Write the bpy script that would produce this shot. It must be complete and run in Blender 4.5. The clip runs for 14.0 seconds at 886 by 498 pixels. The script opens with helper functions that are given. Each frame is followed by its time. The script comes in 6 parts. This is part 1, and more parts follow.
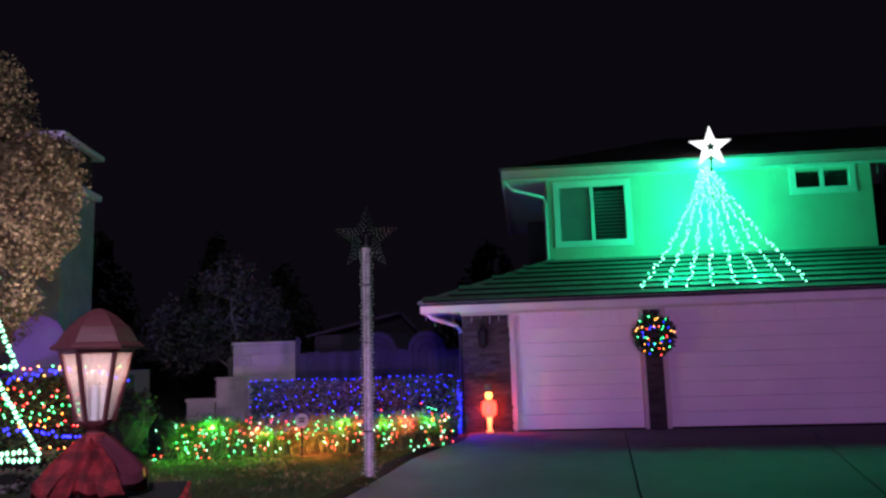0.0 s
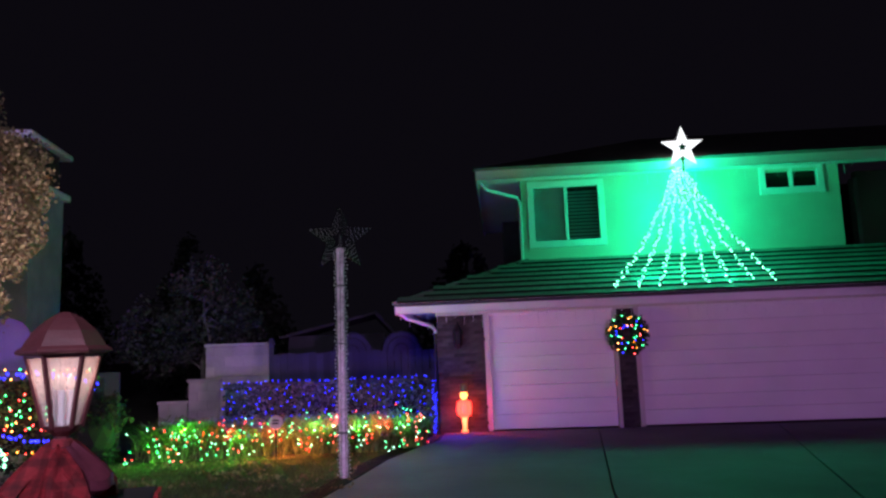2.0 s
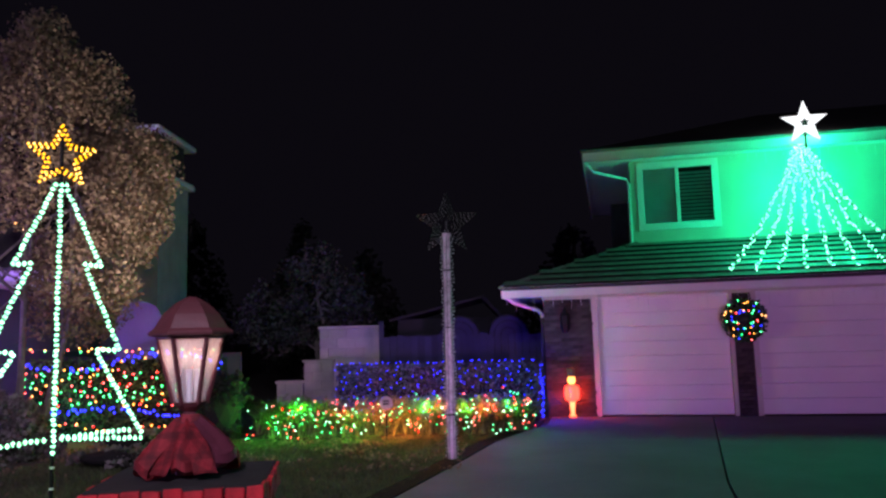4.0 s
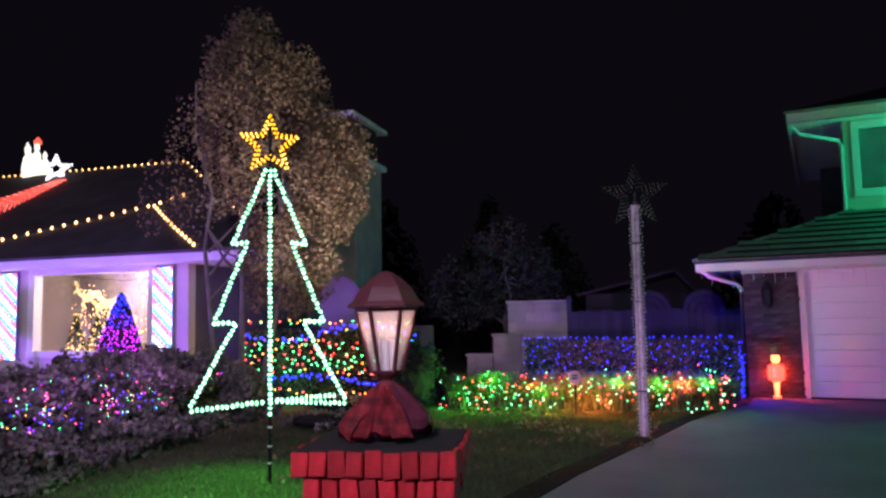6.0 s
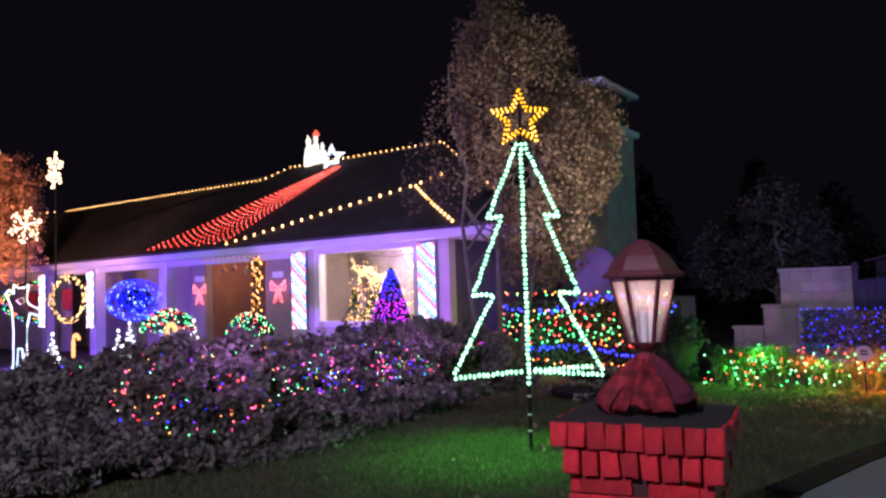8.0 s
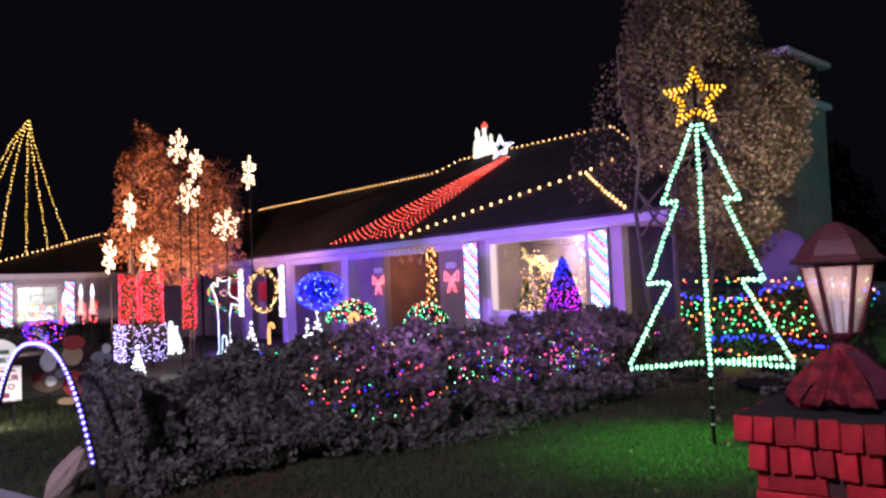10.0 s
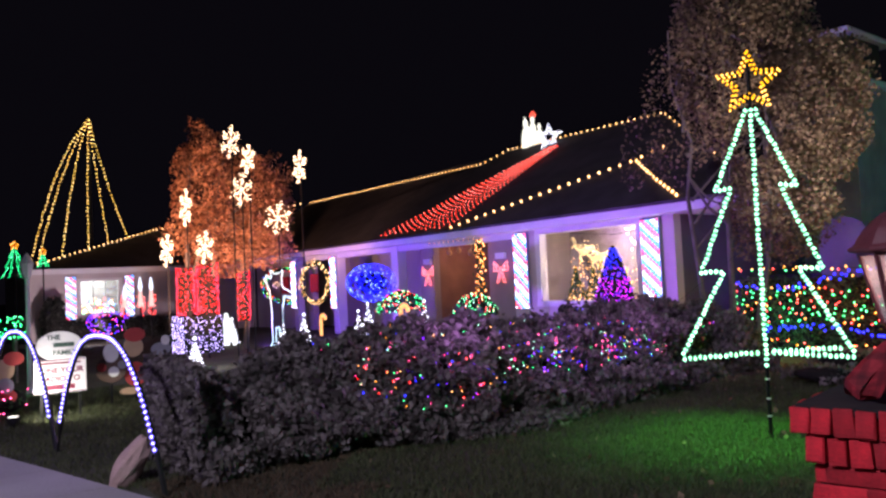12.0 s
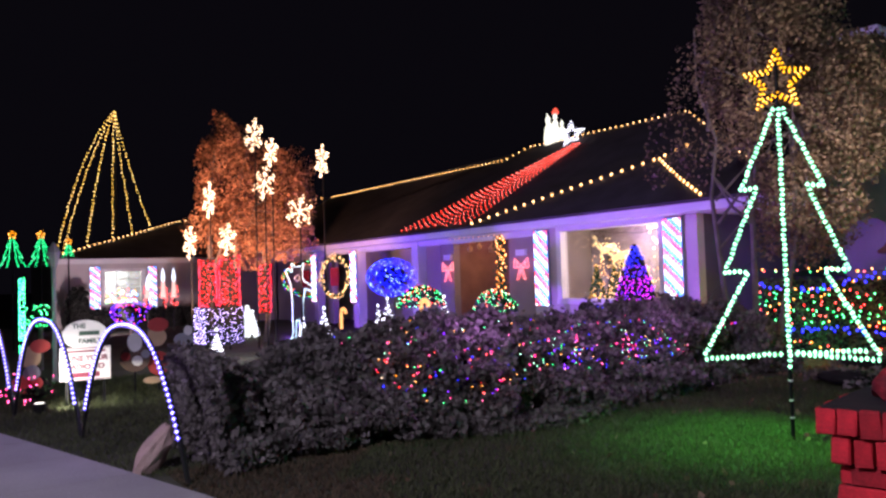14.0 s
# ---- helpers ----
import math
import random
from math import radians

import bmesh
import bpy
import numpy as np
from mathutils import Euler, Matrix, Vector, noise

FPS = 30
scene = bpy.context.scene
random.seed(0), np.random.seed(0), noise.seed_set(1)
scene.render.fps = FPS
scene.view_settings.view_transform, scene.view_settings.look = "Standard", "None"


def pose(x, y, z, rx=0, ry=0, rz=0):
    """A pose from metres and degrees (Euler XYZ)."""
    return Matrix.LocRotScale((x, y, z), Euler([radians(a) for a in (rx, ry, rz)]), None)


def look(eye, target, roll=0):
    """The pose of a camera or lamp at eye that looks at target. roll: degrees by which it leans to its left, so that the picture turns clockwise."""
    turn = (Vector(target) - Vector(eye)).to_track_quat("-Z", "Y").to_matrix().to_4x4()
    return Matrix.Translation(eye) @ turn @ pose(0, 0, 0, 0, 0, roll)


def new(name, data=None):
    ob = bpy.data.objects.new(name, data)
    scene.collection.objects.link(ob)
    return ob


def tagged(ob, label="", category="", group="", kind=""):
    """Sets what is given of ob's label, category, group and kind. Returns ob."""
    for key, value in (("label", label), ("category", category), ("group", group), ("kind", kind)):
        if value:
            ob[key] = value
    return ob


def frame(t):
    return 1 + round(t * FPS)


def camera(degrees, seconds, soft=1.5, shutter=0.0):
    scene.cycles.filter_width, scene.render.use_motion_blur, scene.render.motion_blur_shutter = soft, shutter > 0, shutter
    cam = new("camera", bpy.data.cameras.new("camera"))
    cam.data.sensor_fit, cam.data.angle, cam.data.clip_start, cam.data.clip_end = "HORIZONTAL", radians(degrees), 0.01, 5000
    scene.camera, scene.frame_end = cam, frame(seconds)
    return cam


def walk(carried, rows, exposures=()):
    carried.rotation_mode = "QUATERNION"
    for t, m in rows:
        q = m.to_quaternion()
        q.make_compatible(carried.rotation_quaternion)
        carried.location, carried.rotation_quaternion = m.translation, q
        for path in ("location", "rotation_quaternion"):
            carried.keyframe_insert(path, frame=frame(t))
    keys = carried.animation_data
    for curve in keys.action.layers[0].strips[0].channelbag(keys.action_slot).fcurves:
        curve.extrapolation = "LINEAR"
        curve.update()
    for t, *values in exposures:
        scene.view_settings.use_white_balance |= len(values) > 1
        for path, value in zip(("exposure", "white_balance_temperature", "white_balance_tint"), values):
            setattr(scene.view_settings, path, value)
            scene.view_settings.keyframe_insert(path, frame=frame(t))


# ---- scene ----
cam = camera(60.78, 14.0, soft=2.5)
PATH = [
    (0.0, pose(-0.030, 0.032, 1.497, 97.598, 1.635, -2.581)),
    (0.5, pose(-0.021, 0.023, 1.502, 97.568, 1.789, -2.950)),
    (1.0, pose(-0.020, 0.034, 1.504, 97.556, 1.956, -3.566)),
    (1.5, pose(-0.022, 0.044, 1.501, 97.547, 2.033, -4.130)),
    (2.0, pose(-0.026, 0.045, 1.502, 97.537, 2.045, -4.454)),
    (4.5, pose(-0.008, 0.004, 1.507, 96.161, 1.390, 6.401)),
    (5.0, pose(-0.008, 0.001, 1.505, 95.808, 1.296, 9.172)),
    (5.5, pose(-0.004, -0.011, 1.505, 95.448, 1.128, 13.390)),
    (6.0, pose(-0.002, -0.001, 1.501, 94.973, 1.128, 17.749)),
    (6.5, pose(-0.004, 0.015, 1.500, 94.433, 1.476, 22.262)),
    (7.0, pose(-0.005, 0.011, 1.499, 94.012, 1.531, 26.167)),
    (7.5, pose(-0.009, 0.024, 1.499, 93.564, 1.778, 31.584)),
    (8.0, pose(-0.012, 0.028, 1.497, 93.299, 1.695, 36.887)),
    (8.5, pose(-0.006, 0.012, 1.499, 93.235, 1.565, 41.809)),
    (9.0, pose(0.002, 0.009, 1.499, 93.187, 1.714, 45.344)),
    (11.5, pose(0.023, -0.016, 1.505, 92.447, 2.849, 52.958)),
    (12.0, pose(0.027, -0.008, 1.505, 92.378, 2.749, 53.579)),
    (12.5, pose(0.002, 0.002, 1.499, 92.333, 2.605, 54.109)),
    (13.0, pose(0.029, -0.020, 1.504, 92.200, 2.446, 54.512)),
    (13.5, pose(0.035, -0.030, 1.501, 92.138, 2.147, 54.828)),
    (14.0, pose(0.024, -0.038, 1.499, 92.135, 1.801, 55.014)),
]
walk(cam, PATH, [(0.0, 0.35), (0.5, 0.22), (2.0, 0.3), (4.5, 0.3), (5.5, 0.38), (7.5, 0.36), (9.0, 0.2), (11.5, 0.1), (14.0, 0.12)])

# ---------------------------------------------------------------- night sky and light
world = bpy.data.worlds.new("night")
scene.world = world
world.use_nodes = True
wn = world.node_tree.nodes
wn["Background"].inputs[0].default_value = (0.56, 0.46, 0.78, 1)
wn["Background"].inputs[1].default_value = 0.0047


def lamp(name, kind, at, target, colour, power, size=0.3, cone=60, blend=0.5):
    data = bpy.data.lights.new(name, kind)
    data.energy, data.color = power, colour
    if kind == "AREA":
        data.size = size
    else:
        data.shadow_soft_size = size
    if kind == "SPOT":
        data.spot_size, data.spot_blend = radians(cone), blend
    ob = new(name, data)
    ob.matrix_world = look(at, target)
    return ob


# the street lamp behind the viewer, floods across the street and in the yard, added fills
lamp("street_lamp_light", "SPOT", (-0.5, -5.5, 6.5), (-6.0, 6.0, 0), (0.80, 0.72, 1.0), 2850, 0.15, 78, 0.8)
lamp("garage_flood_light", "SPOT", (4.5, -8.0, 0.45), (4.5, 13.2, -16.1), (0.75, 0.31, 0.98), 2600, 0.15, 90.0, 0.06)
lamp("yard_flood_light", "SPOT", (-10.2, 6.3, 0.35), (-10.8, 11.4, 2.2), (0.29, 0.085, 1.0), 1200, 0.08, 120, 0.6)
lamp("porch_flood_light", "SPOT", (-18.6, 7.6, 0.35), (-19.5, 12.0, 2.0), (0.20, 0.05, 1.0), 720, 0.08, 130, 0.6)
# added fill for the wing's wall, no such fixture known
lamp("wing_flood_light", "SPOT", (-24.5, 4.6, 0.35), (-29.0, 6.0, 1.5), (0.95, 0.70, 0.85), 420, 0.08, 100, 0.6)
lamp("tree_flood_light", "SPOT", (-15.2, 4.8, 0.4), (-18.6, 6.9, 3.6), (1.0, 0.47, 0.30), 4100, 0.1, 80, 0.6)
# added spot standing in for the outline tree's green light on the lawn
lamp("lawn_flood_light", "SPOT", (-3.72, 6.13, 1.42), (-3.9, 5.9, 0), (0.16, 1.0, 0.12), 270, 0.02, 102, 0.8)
# added fill to brighten the tan crown, its source is not known
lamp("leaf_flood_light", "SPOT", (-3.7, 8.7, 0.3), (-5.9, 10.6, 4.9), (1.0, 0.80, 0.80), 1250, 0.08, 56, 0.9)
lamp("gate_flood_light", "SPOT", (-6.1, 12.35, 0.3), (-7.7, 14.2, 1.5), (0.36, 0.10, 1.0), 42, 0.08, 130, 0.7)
lamp("entry_light", "POINT", (-14.9, 12.1, 2.2), (-15, 12, 0), (1.0, 0.52, 0.28), 24, 0.05)
lamp("display_light", "POINT", (-9.9, 12.5, 2.25), (-10, 12, 0), (1.0, 0.80, 0.70), 170, 0.06)
lamp("bay_light", "POINT", (-30.2, 5.7, 2.0), (-30, 6, 0), (0.75, 0.92, 1.0), 260, 0.06)

# extra point lamps that stand in for the light of the denser strings
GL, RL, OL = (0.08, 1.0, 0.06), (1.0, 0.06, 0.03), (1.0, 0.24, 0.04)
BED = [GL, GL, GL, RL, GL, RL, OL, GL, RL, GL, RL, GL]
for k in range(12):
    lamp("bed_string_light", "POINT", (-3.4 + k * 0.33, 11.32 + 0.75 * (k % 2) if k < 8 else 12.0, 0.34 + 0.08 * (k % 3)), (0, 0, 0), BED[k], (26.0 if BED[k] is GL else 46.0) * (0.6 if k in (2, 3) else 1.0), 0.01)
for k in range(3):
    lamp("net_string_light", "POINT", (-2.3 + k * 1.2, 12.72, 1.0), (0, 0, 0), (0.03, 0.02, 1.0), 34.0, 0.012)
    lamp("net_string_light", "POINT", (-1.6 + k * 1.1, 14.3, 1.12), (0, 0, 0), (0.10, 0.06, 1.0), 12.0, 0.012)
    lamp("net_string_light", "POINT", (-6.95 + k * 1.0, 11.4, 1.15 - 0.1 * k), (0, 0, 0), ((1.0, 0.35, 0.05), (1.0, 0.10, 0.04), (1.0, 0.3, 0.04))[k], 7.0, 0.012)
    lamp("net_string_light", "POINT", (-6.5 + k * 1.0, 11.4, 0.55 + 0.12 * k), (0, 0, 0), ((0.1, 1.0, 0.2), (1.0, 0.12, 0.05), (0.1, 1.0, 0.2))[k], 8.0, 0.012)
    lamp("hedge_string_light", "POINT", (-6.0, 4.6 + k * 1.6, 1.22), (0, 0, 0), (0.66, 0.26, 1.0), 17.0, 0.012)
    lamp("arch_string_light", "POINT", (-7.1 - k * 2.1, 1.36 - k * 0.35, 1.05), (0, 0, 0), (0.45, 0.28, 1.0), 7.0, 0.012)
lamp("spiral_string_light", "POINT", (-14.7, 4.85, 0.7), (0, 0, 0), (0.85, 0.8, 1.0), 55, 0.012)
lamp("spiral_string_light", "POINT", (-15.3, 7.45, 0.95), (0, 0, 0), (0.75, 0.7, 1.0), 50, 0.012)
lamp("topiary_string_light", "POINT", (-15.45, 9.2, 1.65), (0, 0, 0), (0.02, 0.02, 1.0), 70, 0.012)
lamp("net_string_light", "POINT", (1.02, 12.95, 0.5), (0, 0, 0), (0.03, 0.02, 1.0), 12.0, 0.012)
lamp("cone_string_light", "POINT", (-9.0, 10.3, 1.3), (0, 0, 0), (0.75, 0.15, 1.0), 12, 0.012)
# added green lamps wash the wall and roof for the strand tree
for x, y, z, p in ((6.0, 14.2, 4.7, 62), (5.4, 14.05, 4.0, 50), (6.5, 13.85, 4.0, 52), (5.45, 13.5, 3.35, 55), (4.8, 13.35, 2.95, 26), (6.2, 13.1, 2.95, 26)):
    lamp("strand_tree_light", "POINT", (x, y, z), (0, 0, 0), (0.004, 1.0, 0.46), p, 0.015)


# ---------------------------------------------------------------- materials
def ramp(nodes, links, src, stops):
    r = nodes.new("ShaderNodeValToRGB")
    e = r.color_ramp.elements
    e[0].position, e[0].color = stops[0][0], (*stops[0][1], 1)
    e[1].position, e[1].color = stops[-1][0], (*stops[-1][1], 1)
    for p, c in stops[1:-1]:
        k = e.new(p)
        k.color = (*c, 1)
    links.new(src, r.inputs[0])
    return r.outputs[0]


def mat(name, colour, rough=0.7, vary=0.25, scale=3.0, fine=40.0, bump=0.25, metal=0.0, random=0.0, spec=0.4, island=False, dist=0.01):
    """A surface with large patches and fine grain; random: how much each piece differs."""
    m = bpy.data.materials.new(name)
    m.use_nodes = True
    n, l = m.node_tree.nodes, m.node_tree.links
    b = n["Principled BSDF"]
    co = n.new("ShaderNodeTexCoord")
    big, small = n.new("ShaderNodeTexNoise"), n.new("ShaderNodeTexNoise")
    big.inputs["Scale"].default_value, small.inputs["Scale"].default_value = scale, fine
    big.inputs["Detail"].default_value, small.inputs["Detail"].default_value = 6, 4
    l.new(co.outputs["Object"], big.inputs["Vector"])
    l.new(co.outputs["Object"], small.inputs["Vector"])
    mix = n.new("ShaderNodeMath")
    mix.operation = "MULTIPLY_ADD"
    l.new(small.outputs[0], mix.inputs[0])
    mix.inputs[1].default_value = 0.45
    l.new(big.outputs[0], mix.inputs[2])
    lo = tuple(c * (1 - vary) for c in colour)
    hi = tuple(min(1, c * (1 + vary)) for c in colour)
    out = ramp(n, l, mix.outputs[0], [(0.42, lo), (0.72, colour), (1.0, hi)])
    if random or island:
        src = n.new("ShaderNodeNewGeometry").outputs["Random Per Island"] if island else n.new("ShaderNodeObjectInfo").outputs["Random"]
        hsv = n.new("ShaderNodeHueSaturation")
        a = n.new("ShaderNodeMapRange")
        a.inputs["To Min"].default_value, a.inputs["To Max"].default_value = 1 - random, 1 + random
        l.new(src, a.inputs["Value"])
        l.new(a.outputs[0], hsv.inputs["Value"])
        l.new(out, hsv.inputs["Color"])
        out = hsv.outputs[0]
    l.new(out, b.inputs["Base Color"])
    b.inputs["Roughness"].default_value, b.inputs["Metallic"].default_value = rough, metal
    b.inputs["Specular IOR Level"].default_value = spec
    if bump:
        k = n.new("ShaderNodeBump")
        k.inputs["Strength"].default_value, k.inputs["Distance"].default_value = bump, dist
        l.new(mix.outputs[0], k.inputs["Height"])
        l.new(k.outputs[0], b.inputs["Normal"])
    if island:  # leaves let a part of the light through
        t, x = n.new("ShaderNodeBsdfTranslucent"), n.new("ShaderNodeMixShader")
        x.inputs[0].default_value = 0.4
        l.new(out, t.inputs[0])
        l.new(b.outputs[0], x.inputs[1])
        l.new(t.outputs[0], x.inputs[2])
        l.new(x.outputs[0], n["Material Output"].inputs[0])
    return m


def glow(name, colour, strength=1.0):
    m = bpy.data.materials.new(name)
    m.use_nodes = True
    b = m.node_tree.nodes["Principled BSDF"]
    b.inputs["Base Color"].default_value = (0.04, 0.04, 0.04, 1)
    b.inputs["Roughness"].default_value = 0.3
    b.inputs["Emission Color"].default_value = (*colour, 1)
    b.inputs["Emission Strength"].default_value = strength
    return m


def glass(name, tint=(0.9, 0.92, 0.95), rough=0.02):
    m = bpy.data.materials.new(name)
    m.use_nodes = True
    b = m.node_tree.nodes["Principled BSDF"]
    b.inputs["Base Color"].default_value = (*tint, 1)
    b.inputs["Roughness"].default_value, b.inputs["Transmission Weight"].default_value = rough, 1.0
    b.inputs["IOR"].default_value = 1.3
    return m


STUCCO = mat("sage_stucco", (0.50, 0.50, 0.40), 0.9, 0.12, 1.2, 90, 0.5)
TOWER = mat("chimney_stucco", (0.34, 0.33, 0.32), 0.9, 0.25, 2.5, 60, 0.8)
CREAM = mat("cream_stucco", (0.52, 0.48, 0.44), 0.9, 0.12, 1.2, 90, 0.5)
TAUPE = mat("taupe_stucco", (0.30, 0.25, 0.22), 0.9, 0.15, 1.5, 90, 0.5)
TRIM = mat("white_trim_paint", (0.72, 0.72, 0.70), 0.55, 0.08, 2, 30, 0.08)
DOORPAINT = mat("white_door_paint", (0.70, 0.69, 0.68), 0.5, 0.07, 1.5, 60, 0.1)
TILE = mat("grey_roof_tile", (0.17, 0.165, 0.155), 0.85, 0.3, 4, 60, 0.5, random=0.13)
SHINGLE = mat("dark_roof_shingle", (0.06, 0.055, 0.06), 0.9, 0.35, 2, 50, 0.5)
BRICK = mat("brown_brick", (0.044, 0.038, 0.036), 0.9, 0.4, 6, 70, 0.6, random=0.5)
REDBRICK = mat("painted_red_brick", (0.42, 0.012, 0.02), 0.75, 0.5, 14, 120, 0.8, random=0.3, dist=0.006)
DARKMORTAR = mat("dark_mortar", (0.05, 0.016, 0.016), 0.95, 0.4, 8, 90, 0.5)
CAPSTONE = mat("sooty_capstone", (0.014, 0.010, 0.010), 0.9, 0.5, 7, 60, 0.6)
CONCRETE = mat("driveway_concrete", (0.112, 0.132, 0.15), 0.85, 0.28, 0.9, 45, 0.3)
WALK = mat("sidewalk_concrete", (0.36, 0.34, 0.32), 0.85, 0.22, 0.9, 45, 0.3)
SOIL = mat("dark_soil", (0.045, 0.034, 0.026), 1.0, 0.5, 2, 30, 0.8)
MULCH = mat("bark_mulch", (0.07, 0.048, 0.032), 1.0, 0.6, 5, 45, 1.0)
LAWN = mat("lawn_soil", (0.05, 0.052, 0.028), 1.0, 0.5, 1.2, 50, 0.7)
GRASS = mat("grass_blades", (0.088, 0.105, 0.045), 0.8, 0.5, 0.7, 9, 0, random=0.45, island=True)
DRYGRASS = mat("dry_grass_blades", (0.13, 0.095, 0.055), 0.85, 0.5, 0.7, 9, 0, random=0.45, island=True)
HEDGE = mat("dark_hedge_leaves", (0.185, 0.165, 0.15), 0.5, 0.4, 2, 12, 0, random=0.55, island=True)
# near-black filler, the shade inside foliage given as a colour
CORE = mat("inner_shade_fill", (0.012, 0.012, 0.009), 1.0, 0.4, 4, 20, 0.4)
LILY = mat("strap_leaves", (0.20, 0.23, 0.08), 0.55, 0.4, 2, 12, 0, random=0.5, island=True)
TAN = mat("tan_autumn_leaves", (0.20, 0.145, 0.09), 0.75, 0.35, 1.5, 9, 0, random=0.5, island=True)
RUST = mat("rusty_autumn_leaves", (0.40, 0.20, 0.11), 0.75, 0.35, 1.5, 9, 0, random=0.5, island=True)
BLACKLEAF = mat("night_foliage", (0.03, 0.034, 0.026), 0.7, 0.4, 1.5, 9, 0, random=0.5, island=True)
NETLEAF = mat("clipped_hedge_leaves", (0.075, 0.07, 0.07), 0.7, 0.4, 1.5, 9, 0, random=0.5, island=True)
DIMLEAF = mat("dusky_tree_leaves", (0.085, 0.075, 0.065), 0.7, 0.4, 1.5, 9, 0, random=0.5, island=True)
PIERMORTAR = mat("dark_pier_mortar", (0.05, 0.04, 0.038), 0.95, 0.3, 5, 80, 0.4)
BARK = mat("pale_bark", (0.15, 0.125, 0.115), 0.9, 0.35, 6, 40, 0.8)
BLOCK = mat("tan_block_wall", (0.52, 0.40, 0.38), 0.95, 0.25, 2, 60, 0.5, random=0.12)
FENCEPAINT = mat("weathered_fence_boards", (0.06, 0.055, 0.075), 0.9, 0.3, 2, 40, 0.4, random=0.2)
IRON = mat("black_iron", (0.012, 0.012, 0.013), 0.5, 0.3, 8, 60, 0.2, metal=0.6)
LANTERN = mat("red_painted_lantern_metal", (0.11, 0.028, 0.034), 0.5, 0.3, 14, 120, 0.25, spec=0.5)
BLACKPLASTIC = mat("black_plastic", (0.012, 0.012, 0.012), 0.45, 0.2, 10, 60, 0.1)
CABLE = mat("dark_green_cable", (0.012, 0.03, 0.015), 0.6, 0.2, 10, 60, 0)
WHITEWRAP = mat("white_mesh_wrap", (0.80, 0.62, 0.74), 0.8, 0.5, 16, 70, 0.9, dist=0.02)
DIMBULB = mat("unlit_clear_bulb", (0.55, 0.55, 0.56), 0.2, 0.1, 10, 50, 0)
PALE = mat("pale_plastic_candle", (0.75, 0.70, 0.70), 0.5, 0.1, 10, 50, 0)
SCREEN = mat("closed_grey_blinds", (0.42, 0.43, 0.42), 0.7, 0.15, 3, 40, 0.1)
# near-black sheet colour standing in for the dark of unlit rooms and the recess
NIGHT = mat("unlit_room_black", (0.02, 0.02, 0.022), 0.9, 0.3, 2, 30, 0)
SIGNWHITE = mat("white_sign_board", (0.72, 0.70, 0.70), 0.7, 0.08, 4, 60, 0.1)
SIGNRED = mat("maroon_sign_paint", (0.20, 0.03, 0.06), 0.7, 0.2, 8, 60, 0)
SIGNGREEN = mat("dark_green_sign_paint", (0.05, 0.09, 0.07), 0.7, 0.2, 8, 60, 0)
ROCK = mat("pink_granite", (0.40, 0.28, 0.24), 0.9, 0.3, 5, 50, 0.6)
PLAID = mat("red_plaid_ribbon", (0.44, 0.035, 0.05), 0.7, 0.3, 22, 90, 0.2)
_n, _l = PLAID.node_tree.nodes, PLAID.node_tree.links
_src = _n["Principled BSDF"].inputs["Base Color"].links[0].from_socket
_co = _n.new("ShaderNodeTexCoord")
for _ax in ("X", "Y", "Z"):
    _w, _r, _x = _n.new("ShaderNodeTexWave"), _n.new("ShaderNodeMapRange"), _n.new("ShaderNodeMix")
    _w.bands_direction = _ax
    _w.inputs["Scale"].default_value, _w.inputs["Distortion"].default_value = 5.5, 2.5
    _r.inputs["From Min"].default_value, _r.inputs["From Max"].default_value = 0.62, 0.78
    _x.data_type = "RGBA"
    _x.inputs[7].default_value = (0.05, 0.012, 0.016, 1)
    _r.inputs["To Max"].default_value = 0.36
    _l.new(_co.outputs["Object"], _w.inputs["Vector"])
    _l.new(_w.outputs["Fac"], _r.inputs["Value"])
    _l.new(_r.outputs[0], _x.inputs[0])
    _l.new(_src, _x.inputs[6])
    _src = _x.outputs[2]
_l.new(_src, _n["Principled BSDF"].inputs["Base Color"])
WREATHGREEN = mat("wreath_needles", (0.05, 0.11, 0.045), 0.7, 0.4, 8, 30, 0, random=0.4, island=True)
PURPLEWALL = mat("grey_violet_siding", (0.26, 0.23, 0.27), 0.9, 0.2, 1.5, 50, 0.3)
# gold figures emit light themselves so they look lit in the display
GOLDGLOW = glow("gilded_display_figure", (1.5, 1.0, 0.42), 1.0)
FROSTED = bpy.data.materials.new("frosted_lantern_halo")
FROSTED.use_nodes = True
_n, _l = FROSTED.node_tree.nodes, FROSTED.node_tree.links
_t, _m, _g = _n.new("ShaderNodeBsdfTranslucent"), _n.new("ShaderNodeMixShader"), _n.new("ShaderNodeBsdfTransparent")
_m2 = _n.new("ShaderNodeMixShader")
_t.inputs[0].default_value = (0.85, 0.78, 0.80, 1)
_n["Principled BSDF"].inputs["Base Color"].default_value = (0.8, 0.76, 0.78, 1)
_n["Principled BSDF"].inputs["Roughness"].default_value = 0.25
_m.inputs[0].default_value, _m2.inputs[0].default_value = 0.5, 0.74
_l.new(_n["Principled BSDF"].outputs[0], _m.inputs[1])
_l.new(_t.outputs[0], _m.inputs[2])
_l.new(_m.outputs[0], _m2.inputs[1])
_l.new(_g.outputs[0], _m2.inputs[2])
_l.new(_m2.outputs[0], _n["Material Output"].inputs[0])
PANE = glass("window_halo", (0.92, 0.94, 0.96), 0.01)

